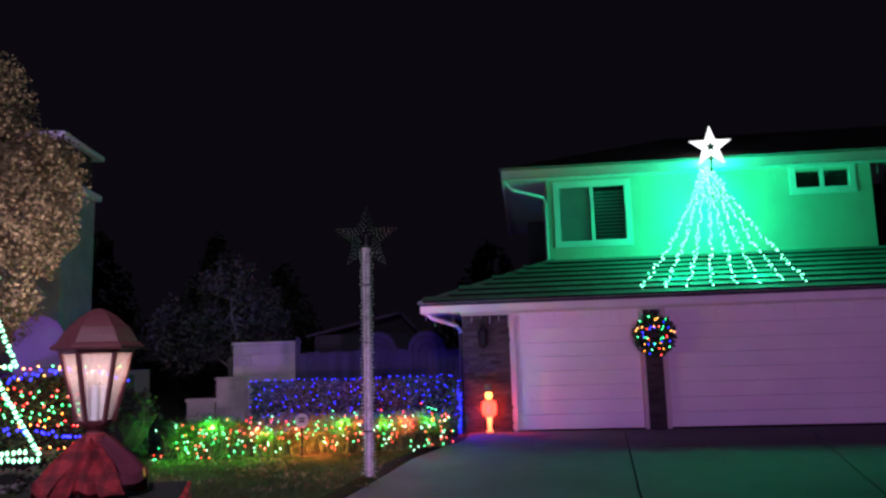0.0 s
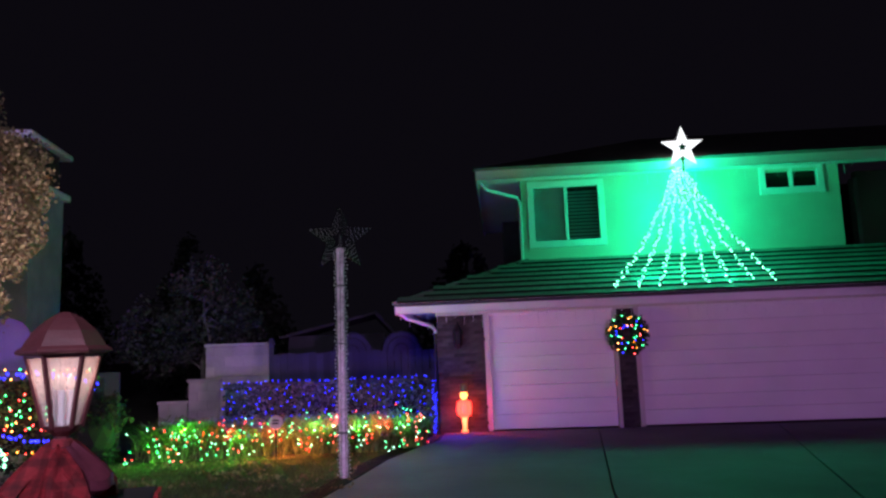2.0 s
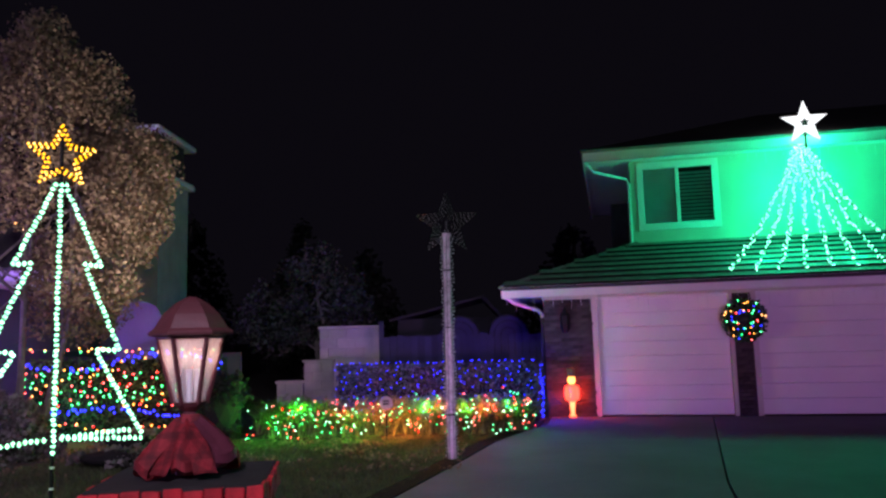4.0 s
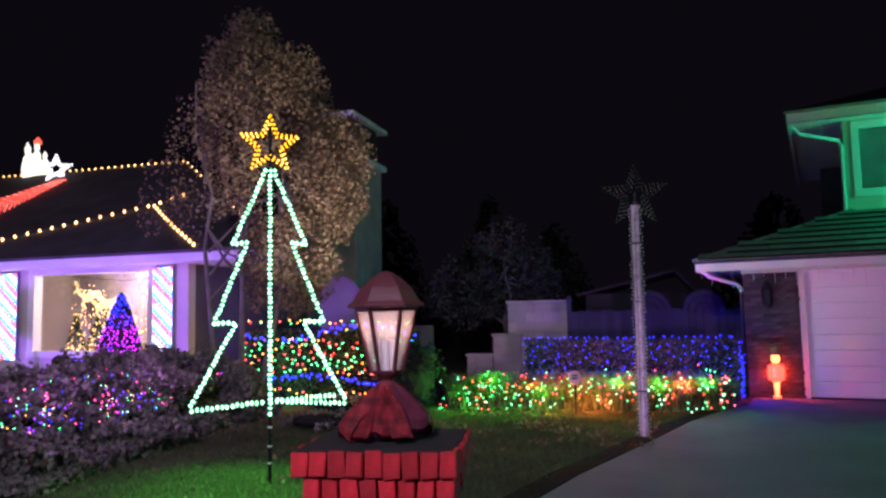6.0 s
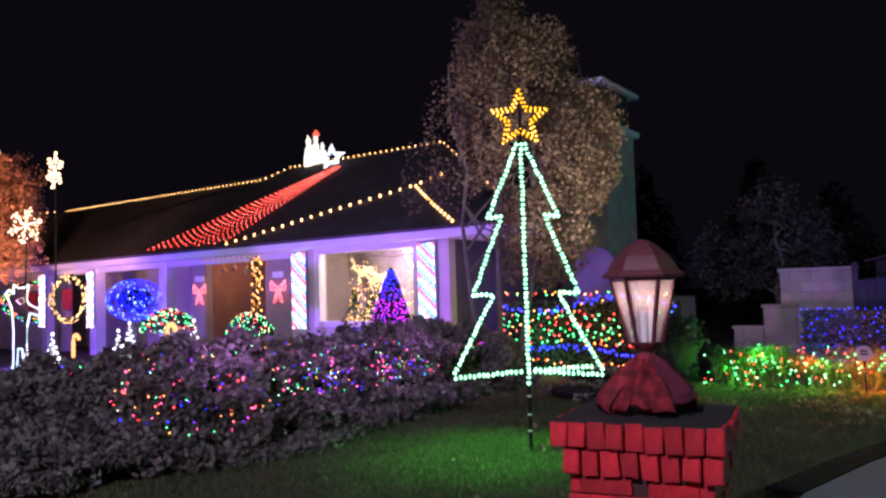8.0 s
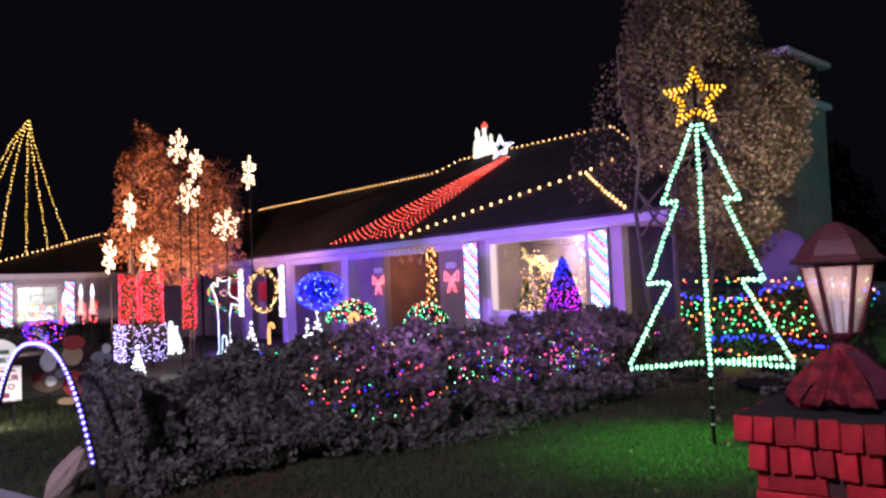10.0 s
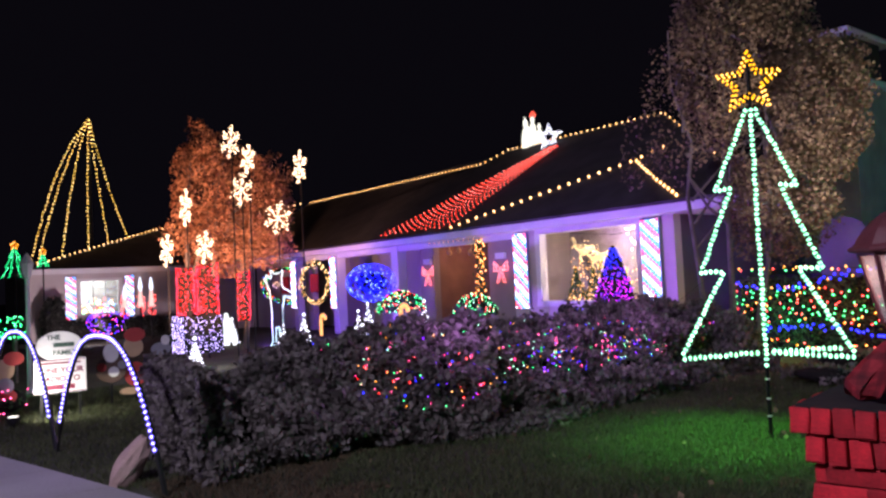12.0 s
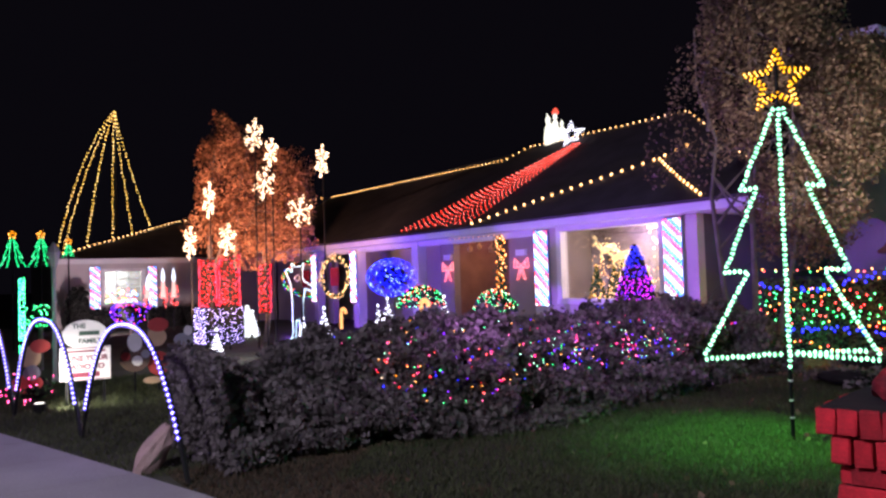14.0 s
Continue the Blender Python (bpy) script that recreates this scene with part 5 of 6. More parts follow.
gate = empty("fence", pose(-0.6, 16.4, 0), "weathered board side fence with scrolled iron arches on top", "fence")
for k in range(24):
    x = -1.75 + k * 0.15
    part("board", bx(x, x + 0.14, 0, 0.025, 0.05, 1.50 + 0.02 * (k % 3)), FENCEPAINT, gate)
for x in (-1.8, -0.1, 1.75):
    part("post", bx(x - 0.05, x + 0.05, 0.03, 0.13, 0, 1.85 if x < 0 else 1.6), FENCEPAINT, gate)
for cx in (-0.1, 0.95):
    for r in (0.42, 0.3, 0.15):
        part("iron_arch", tube(bmesh.new(), [(cx + r * math.cos(a * math.pi / 10), 0.01, 1.5 + r * math.sin(a * math.pi / 10)) for a in range(11)], 0.012, 5), IRON, gate)
    part("panel", prism([(0.4 * math.cos(a * math.pi / 10), 0.4 * math.sin(a * math.pi / 10)) for a in range(11)], 0, 0.02), FENCEPAINT, gate).matrix_basis = pose(cx, 0.05, 1.5, 90, 0, 0)
shed = empty("shed", pose(-1.1, 20.0, 0), "grey garden shed with a low gable roof", "shed")
part("wall", bx(-1.3, 1.1, -0.6, 2.0, 0, 1.95), FENCEPAINT, shed)
part("roof", thick([(-1.5, -0.8, 1.95), (0.9, -0.8, 2.5), (0.9, 2.2, 2.5), (-1.5, 2.2, 1.95)], 0.06), SHINGLE, shed)
part("roof", thick([(0.9, -0.8, 2.5), (1.4, -0.8, 1.95), (1.4, 2.2, 1.95), (0.9, 2.2, 2.5)], 0.06), SHINGLE, shed)
part("bargeboard", thick([(0.88, -0.83, 2.53), (1.42, -0.83, 1.93), (1.42, -0.83, 1.83), (0.88, -0.83, 2.42)], 0.02), FENCEPAINT, shed)

# ---------------------------------------------------------------- trees
tree("tree", (-6.7, 10.1, 0),
     [((-0.12, -0.08, 0), (-0.42, -0.2, 5.2), 0.05), ((0.12, 0.1, 0), (0.3, 0.2, 6.1), 0.06), ((0.38, 0.2, 0), (1.05, 0.65, 4.7), 0.05)],
     [((0.3, 0.2, 4.65), (0.84, 0.9, 1.70), 10500), ((1.2, 0.8, 3.75), (0.78, 0.85, 1.25), 9500), ((0.75, 0.5, 2.5), (0.85, 0.8, 0.95), 5200), ((-0.42, -0.28, 3.9), (0.38, 0.5, 1.15), 420), ((0.85, 0.55, 5.0), (0.55, 0.6, 0.85), 2600), ((1.55, 1.0, 4.2), (0.45, 0.5, 0.6), 1200), ((-0.85, -0.5, 3.3), (0.4, 0.4, 0.7), 200), ((0.2, 0.1, 6.0), (0.35, 0.35, 0.45), 260)],
     0.036, TAN, "slender multi-trunk tree with tan autumn leaves", dens=1.45)
tree("tree", (-18.75, 6.9, 0),
     [((-0.2, -0.88, 0), (0.1, -0.7, 4.9), 0.09), ((0.25, 0.44, 0), (0, 0.9, 4.6), 0.08), ((-0.05, -0.38, 0), (0.3, 0.0, 5.2), 0.08)],
     [((0, -0.4, 4.05), (1.0, 0.78, 1.7), 7000), ((0, 0.95, 3.75), (1.0, 0.95, 1.45), 7600), ((0, 0.25, 2.9), (1.25, 1.75, 1.0), 6600)],
     0.044, RUST, "orange-lit tree with rusty autumn leaves", dens=1.25, bark=BARK)
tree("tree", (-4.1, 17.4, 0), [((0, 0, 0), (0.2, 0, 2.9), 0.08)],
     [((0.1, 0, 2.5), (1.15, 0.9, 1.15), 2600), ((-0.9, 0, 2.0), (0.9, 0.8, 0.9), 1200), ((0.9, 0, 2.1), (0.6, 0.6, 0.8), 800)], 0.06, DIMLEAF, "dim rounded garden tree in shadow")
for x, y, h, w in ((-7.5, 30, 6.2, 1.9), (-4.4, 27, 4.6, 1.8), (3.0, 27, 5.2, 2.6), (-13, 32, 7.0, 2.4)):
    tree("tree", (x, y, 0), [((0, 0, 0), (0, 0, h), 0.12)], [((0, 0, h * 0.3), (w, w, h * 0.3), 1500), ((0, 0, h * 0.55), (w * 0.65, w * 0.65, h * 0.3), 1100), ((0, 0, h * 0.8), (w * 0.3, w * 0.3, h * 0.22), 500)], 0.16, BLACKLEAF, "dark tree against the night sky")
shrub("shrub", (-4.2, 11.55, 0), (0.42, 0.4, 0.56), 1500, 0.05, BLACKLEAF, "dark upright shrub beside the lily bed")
shrub("shrub", (-5.1, 10.6, 0), (0.5, 0.4, 0.16), 500, 0.05, HEDGE, "low dark plant in the mulch bed")
shrub("shrub", (-4.7, 9.3, 0), (0.6, 0.35, 0.12), 500, 0.05, HEDGE, "low dark plant in the mulch bed")

# ---------------------------------------------------------------- coloured light net on the side hedge
nh = empty("hedge", pose(-5.8, 11.75, 0), "low hedge behind the net of coloured lights", "hedge")
pts = [(g.uniform(-1.6, 1.55), -0.02 + abs(g.normal()) * 0.06, g.uniform(0, 1.3)) for k in range(3500)]
leaves("foliage", pts, 0.05, WREATHGREEN, nh, kind="stuff")
part("core", bx(-1.58, 1.5, 0.05, 0.4, 0, 1.25), CORE, nh)
net = empty("net_lights", pose(-5.8, 11.6, 0), "net of amber, red, green and blue lights on the hedge", "string light")
gr = {}


def net_bulb(x, z, m_):
    gr.setdefault(m_, []).append((x + random.uniform(-0.07, 0.07), random.uniform(-0.03, 0.02), z + random.uniform(-0.035, 0.035)))


for i in range(30):
    x = -1.6 + i * 0.107
    net_bulb(x, 1.46 - 0.10 * i / 30, (B_AMBER, B_AMBER, B_RED, B_AMBER, B_GREEN2)[i % 5])
    net_bulb(x, 1.25 - 0.12 * math.sin(i * 0.22), B_BLUE)
    net_bulb(x + 0.05, 1.22 - 0.12 * math.sin(i * 0.22), B_BLUE if i % 3 else B_AMBER)
    for j in range(6):
        if random.random() < 0.88:
            net_bulb(x, 1.08 - j * 0.1 - 0.03 * math.sin(i * 0.4), (B_RED, B_GREEN2, B_GREEN2, B_AMBER, B_RED, B_GREEN2)[(j + i // 4 + (i % 3 == 0)) % 6])
    net_bulb(x, 0.40 + 0.09 * math.sin(i * 0.17 - 0.4), B_BLUE)
    net_bulb(x + 0.05, 0.43 + 0.09 * math.sin(i * 0.17 - 0.4), B_BLUE)
    net_bulb(x, 0.24 + 0.05 * math.sin(i * 0.3), (B_AMBER, B_RED)[i % 2])
    if i % 2:
        net_bulb(x, 0.1, B_GREEN2)
for j in range(9):
    net_bulb(1.62, 0.15 + j * 0.13, (B_AMBER, B_GREEN2, B_RED, B_BLUE)[j % 4])
for m_, q in gr.items():
    bulbs("bulb_string", q, 0.016 if m_ is B_BLUE else 0.0128, m_, net)
part("cable", tube(bmesh.new(), [(-1.6, 0.01, 1.46), (1.6, 0.01, 1.36), (1.62, 0.01, 0.1)], 0.005, 4), CABLE, net)


# ---------------------------------------------------------------- window display
def plain_deer(m, s, label):
    bm = lathe([(0.02, -0.42), (0.13, -0.36), (0.16, -0.1), (0.14, 0.15), (0.17, 0.3), (0.05, 0.42)], 10)
    bmesh.ops.rotate(bm, verts=bm.verts[:], matrix=Matrix.Rotation(math.pi / 2, 3, "Y"))
    tube(bm, [(0.34, 0, 0.05), (0.5, 0, 0.28), (0.55, 0, 0.42)], 0.075, 7, 0.05)
    tube(bm, [(0.5, 0, 0.42), (0.74, 0, 0.36)], 0.06, 7, 0.03)
    for y in (-0.04, 0.04):
        tube(bm, [(0.52, y, 0.46), (0.44, y * 3, 0.68), (0.52, y * 4, 0.86)], 0.018, 5, 0.01)
        tube(bm, [(0.45, y * 3, 0.64), (0.58, y * 3.5, 0.74)], 0.014, 5, 0.008)
        tube(bm, [(0.3, y, -0.06), (0.5, y, -0.22), (0.42, y, -0.42)], 0.04, 6, 0.02)
        tube(bm, [(-0.3, y, -0.06), (-0.42, y, -0.3), (-0.6, y, -0.42)], 0.045, 6, 0.02)
    ob = part("deer_figure", bm, GOLDGLOW)
    ob.matrix_world = m @ Matrix.Scale(s, 4)
    return tagged(ob, label, "figure", "display deer")


plain_deer(pose(-11.32, 12.3, 2.02, 0, 18, 198), 0.46, "gold leaping deer figure with its own glow in the lit window")
plain_deer(pose(-10.92, 12.25, 1.84, 0, 18, 198), 0.46, "gold leaping deer figure with its own glow in the lit window")
sleigh = part("sleigh_figure", thick([(-0.4, -0.15, 0.1), (0.3, -0.15, 0.0), (0.3, 0.15, 0.0), (-0.4, 0.15, 0.1)], 0.3), GOLDGLOW)
sleigh.matrix_world = pose(-10.42, 12.2, 1.62, 0, 12, 0) @ Matrix.Scale(0.72, 4)
tagged(sleigh, "gold sleigh figure with its own glow in the lit window", "figure")
for d in ((-11.32, 12.3, 0.86, 1.75), (-10.92, 12.25, 0.86, 1.56), (-10.42, 12.2, 0.86, 1.3)):
    rod = part("display_rod", lathe([(0.008, d[2]), (0.008, d[3] + 0.2)], 5, (d[0], d[1], 0)), IRON)
    tagged(rod, "thin rod holding up a display figure", "rod")
for x, y, h in ((-11.6, 12.2, 0.75), (-11.05, 12.15, 0.7), (-10.55, 12.1, 0.62), (-11.3, 12.7, 0.95)):
    fir = empty("display_fir", pose(x, y, 0.86), "small frosted fir in the window display", "fir tree", "display firs")
    leaves("greenery", [((1 - s) * 0.2 * math.cos(a), (1 - s) * 0.2 * math.sin(a), 0.06 + s * h) for s, a in zip(g.uniform(0, 1, 420), g.uniform(0, 6.283, 420))], 0.035, WREATHGREEN, fir, "stuff", long=2)
    part("stem", lathe([(0.015, 0), (0.004, h)], 5), BARK, fir)
    bulbs("bulb_string", [((1 - s) * 0.2 * math.cos(a), (1 - s) * 0.2 * math.sin(a), 0.06 + s * h) for s, a in zip(g.uniform(0, 1, 26), g.uniform(0, 6.283, 26))], 0.012, glow("amber_fairy_bulb", (1.6, 0.95, 0.35)), fir)
dl = empty("display_lights", pose(-10.6, 12.2, 0), "gold fairy lights massed in the window display", "string light")
bulbs("bulb_string", [(g.uniform(-1.2, 0.6), g.uniform(-0.2, 0.3), 0.9 + 0.95 * g.uniform() ** 2.0) for k in range(230)], 0.012, glow("gold_fairy_bulb", (4.0, 2.3, 0.7)), dl)
bulbs("bulb_string", [(0.1 + 1.2 * g.uniform() ** 0.6, 0.3, 2.42 - 0.5 * g.uniform() ** 1.5) for k in range(70)], 0.036, glow("bright_globe", (5.0, 4.2, 3.8)), dl)
bulbs("bulb_string", [(-0.85 + 1.0 * u + g.normal() * 0.1, 0.02, 2.14 - 0.5 * u + g.normal() * 0.09) for u in g.uniform(0, 1, 130)], 0.0115, glow("pale_gold_fairy_bulb", (4.0, 2.9, 1.4)), dl)
part("cable", tube(bmesh.new(), [(-1.3, 0.2, 2.42), (0.0, 0.25, 2.3), (1.4, 0.3, 2.44)], 0.006, 4), CABLE, dl)

# cone tree of violet and blue lights in front of the window
B_MAGENTA = glow("magenta_bulb", (0.8, 0.05, 1.0))
mini = empty("light_cone_tree", pose(-9.35, 10.85, 0), "cone tree of blue and magenta lights before the window", "light tree")
part("cone", lathe([(0.52, 0.1), (0.4, 0.9), (0.16, 1.7), (0.02, 2.0)], 14), CORE, mini)
gr = {}
for k in range(620):
    s, a = g.uniform(0, 1) ** 1.5, radians(-49) + math.asin(g.uniform(-1, 1))
    z = 0.2 + 1.75 * s
    r = np.interp(z, (0.1, 0.9, 1.7, 2.0), (0.54, 0.42, 0.18, 0.04))
    m_ = B_BLUE if z > 1.6 else ((B_BLUE, B_PURPLE)[k % 2] if z > 1.4 else (B_PURPLE, B_MAGENTA, B_MAGENTA)[k % 3])
    gr.setdefault(m_, []).append((r * math.cos(a), r * math.sin(a), z))
for m_, q in gr.items():
    bulbs("bulb_string", q, 0.0098, m_, mini)

# ---------------------------------------------------------------- bows, garland and porch pieces
BOW = [(0, 0.03), (-0.2, 0.2), (-0.22, -0.02), (-0.04, 0.0), (-0.14, -0.3), (-0.06, -0.26), (0, -0.06), (0.06, -0.26), (0.14, -0.3), (0.04, 0.0), (0.22, -0.02), (0.2, 0.2), (0, 0.03)]
for x in (-16.12, -13.2):
    b = empty("light_bow", pose(x, 11.42, 1.68), "red neon-style light bow on the wall", "light bow", "red bows")
    for s in (1.0, 0.62):
        ln = [(u * 1.15 * s, 0, v * s) for u, v in BOW]
        c = part("rope_light", tube(bmesh.new(), ln, 0.012, 4), TRIM, b)
        bulbs("bulb_string", along(ln, 0.045), 0.0125, glow("red_neon_bulb", (1.0, 0.28, 0.28)), c)
    part("hanger", bx(-0.16, 0.16, -0.02, 0.05, 0.26, 0.4), TRIM, b)
gar = empty("garland", pose(-13.86, 11.36, 0), "gold-lit garland hung down the entry corner", "garland")
leaves("greenery", [(g.normal() * 0.06, g.normal() * 0.06, g.uniform(0.9, 2.42)) for k in range(700)], 0.04, WREATHGREEN, gar, "stuff", long=2)
part("rope", lathe([(0.02, 0.0), (0.02, 2.45)], 6), CORE, gar)
bulbs("bulb_string", [(g.normal() * 0.09, g.normal() * 0.06 - 0.03, z) for z in np.linspace(0.9, 2.42, 64)], 0.02, glow("gold_garland_bulb", (5.0, 2.2, 0.3)), gar)
string_light("entry_icicles", [[(-15.9, 11.3, 2.46), (-13.9, 11.3, 2.46)]], 0.2, 0.012, B_WARM, "sparse warm drops along the entry beam")
for x, z, r in ((-14.6, 2.16, 0.1), (-15.1, 2.24, 0.07), (-15.5, 2.2, 0.08)):
    orn = part("ornament_ball", lathe([(0.01, -r), (r * 0.7, -r * 0.7), (r, 0), (r * 0.7, r * 0.7), (0.015, r), (0.004, 2.47 - z)], 12), mat("brushed_gold_ball", (0.5, 0.32, 0.14), 0.35, 0.1, 8, 40, 0, metal=0.8))
    orn.location = (x, 11.7, z)
    tagged(orn, "gold ornament ball hung in the entry", "ornament")



def light_dome(at, r, h, label):
    """A mushroom-shaped topiary on a stem with lamps all over its cap."""
    top = empty("topiary", pose(*at), label, "topiary", "domed topiaries")
    pts, lit = [], {}
    for k in range(1500):
        z, a = g.uniform(), g.uniform(0, 6.283)
        q = r * math.sqrt(max(0.05, 1 - z ** 1.7)) * (0.9 + 0.1 * g.uniform())
        pts.append((q * math.cos(a), q * math.sin(a), h * z * 0.96))
    leaves("foliage", pts, 0.04, WREATHGREEN, top)
    part("core", lathe([(r * 0.8, 0.02), (r * 0.82, h * 0.3), (r * 0.6, h * 0.65), (r * 0.2, h * 0.88)], 12), CORE, top)
    part("stem", lathe([(0.04, -at[2]), (0.035, 0.05)], 7), BARK, top)
    for k in range(120):  # the strings are draped over the street side
        z, a = g.uniform(), radians(-35) + math.asin(g.uniform(-1, 1))
        q = r * math.sqrt(max(0.02, 1 - z ** 1.7)) * 1.06
        lit.setdefault((B_GREEN2, B_RED, B_GREEN2, B_GREEN2, B_RED, B_MINT, B_RED)[k % 7], []).append((q * math.cos(a), q * math.sin(a), h * z * 1.04))
    for m_, p in lit.items():
        bulbs("bulb_string", p, 0.0088, m_, top)


light_dome((-11.68, 7.65, 0.97), 0.44, 0.38, "domed topiary dotted with red and green lights")
light_dome((-10.95, 8.80, 0.83), 0.42, 0.40, "domed topiary dotted with red and green lights")
for x, y in ((-11.68, 7.65), (-11.2, 8.2)):
    pot = empty("lit_planter", pose(x, y, 0.45), "planter wrapped in amber and red lights", "planter")
    part("pot", lathe([(0.16, -0.45), (0.2, -0.05), (0.22, 0.28), (0.2, 0.3)], 12), MULCH, pot)
    bulbs("bulb_string", [(0.225 * math.cos(a), 0.225 * math.sin(a), z) for a, z in zip(g.uniform(0, 6.283, 40), g.uniform(0.0, 0.3, 40))], 0.02, B_AMBER if x < -11.5 else B_RED, pot)
bt = (-16.2, 9.75)
shrub("topiary", (bt[0], bt[1], 1.16), (0.50, 0.50, 0.375), 1500, 0.045, HEDGE, "round topiary tree covered in blue lights", [(B_DEEPBLUE, 620), (B_COLD, 100)], 0.0135)


def ring_wreath(at, rx, rz, yaw, mats, label, n=70):
    w = empty("wreath", pose(*at, 0, 0, yaw), label, "wreath")
    leaves("greenery", [((1 + g.normal() * 0.08) * rx * math.cos(a), g.normal() * 0.05, (1 + g.normal() * 0.08) * rz * math.sin(a)) for a in g.uniform(0, 6.283, 700)], 0.05, WREATHGREEN, w, "stuff", long=2)
    part("hoop", tube(bmesh.new(), [(rx * math.cos(k * math.tau / 20), 0, rz * math.sin(k * math.tau / 20)) for k in range(21)], 0.035, 6), CORE, w)
    for i, m_ in enumerate(mats):
        bulbs("bulb_string", [((1 + g.normal() * 0.1) * rx * math.cos(a), -0.08, (1 + g.normal() * 0.1) * rz * math.sin(a)) for a in g.uniform(0, 6.283, n // len(mats))], 0.0135, m_, w)
    part("bow", bx(-0.14, 0.14, -0.12, -0.06, -0.3, 0.3), mat("red_velvet", (0.3, 0.02, 0.03), 0.8, 0.3, 9, 40, 0.1), w)


ring_wreath((-22.3, 11.3, 1.62), 0.50, 0.64, 35, [B_WARM], "large wreath with warm white lights on the porch", 150)
ring_wreath((-25.6, 11.8, 1.6), 0.9, 0.6, 40, [B_RED, B_GREEN2, B_BLUE, B_AMBER], "wide wreath with coloured lights on the far wall", 110)


# ---------------------------------------------------------------- lit trunks, planter, snowflakes
# bark with the red glow of its light strings mixed into the colour
LITBARK = mat("red_lit_bark", (0.035, 0.01, 0.01), 0.9, 0.3, 6, 40, 0.5)


def lit_column(at, r, h, mats, label, n, br=0.018, category="light column", square=False):
    top = empty("light_column", pose(*at), label, category)
    part("core", bx(-r, r, -r, r, 0, h, bevel=0.02) if square else lathe([(r, 0), (r * 0.92, h)], 12), LITBARK if "red" in label else CORE, top)
    for i, m_ in enumerate(mats):
        q = []
        for k in range(n // len(mats)):
            z = g.uniform(0.02, h)
            if square:
                s = g.uniform(-r, r)
                q.append([(s, -r - 0.02, z), (r + 0.02, s, z)][g.randint(0, 2)])
            else:
                a = g.uniform(0, 6.283)
                q.append((r * 1.08 * math.cos(a), r * 1.08 * math.sin(a), z))
        bulbs("bulb_string", q, br, m_, top)
    return top


HOT = glow("wrap_pink_red_bulb", (2.2, 0.35, 0.62))
B_TRUNK = glow("wrap_red_bulb", (1.5, 0.02, 0.05))
B_LILAC = glow("lilac_bulb", (0.62, 0.5, 1.0))
lit_column((-18.95, 6.02, 0.92), 0.2, 1.2, [B_TRUNK, HOT, B_TRUNK], "trunk wrapped tightly in red lights", 420, 0.0108)
lit_column((-18.8, 6.52, 0.92), 0.24, 1.3, [B_TRUNK, HOT, B_TRUNK], "trunk wrapped tightly in red lights", 500, 0.0108)
lit_column((-18.5, 7.34, 0.72), 0.15, 1.25, [B_TRUNK, HOT, B_TRUNK], "trunk wrapped tightly in red lights", 290, 0.0108)
lit_column((-18.87, 6.27, 0), 0.48, 0.92, [B_LILAC], "square planter under white and violet net lights", 380, 0.0092, "planter", True)


B_FLAKE = glow("snowflake_bulb", (6.0, 4.3, 2.9))


def snowflake(at, yaw, r):
    top = empty("light_snowflake", pose(*at, 0, 0, yaw), "warm white lit snowflake on a black stake", "snowflake", "yard snowflakes")
    q = []
    for k in range(6):
        a = k * math.tau / 6 + 0.3
        c, s = math.cos(a), math.sin(a)
        arm = part("arm", tube(bmesh.new(), [(0, 0, 0), (r * c, 0, r * s)], 0.01, 4), TRIM, top)
        q += [(r * t * c, -0.015, r * t * s) for t in np.linspace(0.12, 1, 7)]
        for t, l in ((0.45, 0.26), (0.75, 0.22)):
            for sg in (-1, 1):
                b = a + sg * 0.9
                q += [(r * t * c + r * l * f * math.cos(b), -0.015, r * t * s + r * l * f * math.sin(b)) for f in (0.5, 1.0)]
    bulbs("bulb_string", [(x + g.normal() * 0.016, y, z + g.normal() * 0.016) for x, y, z in q if g.uniform() < 0.9], 0.0135, B_FLAKE, top, kind="stuff")
    part("stake", bx(-0.012, 0.012, 0.0, 0.024, -at[2], -0.1), IRON, top)


for at, yaw, r in (((-16.76, 6.47, 4.93), 14, 0.37), ((-16.62, 6.82, 4.54), 6, 0.34), ((-16.68, 6.66, 3.81), 18, 0.38), ((-16.14, 7.89, 4.34), -2, 0.40), ((-16.37, 7.39, 3.14), 30, 0.38), ((-17.1, 5.5, 3.42), 0, 0.42), ((-17.23, 5.09, 2.46), 5, 0.38), ((-16.98, 5.87, 2.51), 12, 0.38)):
    snowflake(at, yaw, r)


def spiral_tree(at, h):
    top = empty("spiral_tree", pose(*at), "small white spiral light tree on a stake", "light tree", "spiral trees")
    ln = []
    for k in range(60):
        s = k / 59
        r = 0.26 * h * (1 - s)
        ln.append((r * math.cos(k * 0.75), r * math.sin(k * 0.75), 0.08 * h + 0.86 * h * s))
    c = part("rope_light", tube(bmesh.new(), ln, 0.008, 3), TRIM, top)
    bulbs("bulb_string", along(ln, 0.06), 0.0145, B_WHITE, c)
    part("stake", lathe([(0.01, 0), (0.01, h)], 5), IRON, top)
    bulbs("topper", [(0, 0, h)], 0.026, B_WHITE, top, "bright white tip", kind="")


for at, h in (((-14.6, 4.78, 0), 0.62), ((-20.2, 7.65, 0), 0.72), ((-17.4, 7.88, 0), 0.6), ((-15.2, 7.38, 0), 0.9), ((-16.2, 9.33, 0), 0.85), ((-15.8, 9.37, 0), 1.02), ((-12.6, 8.8, 0), 1.1)):
    spiral_tree(at, h)

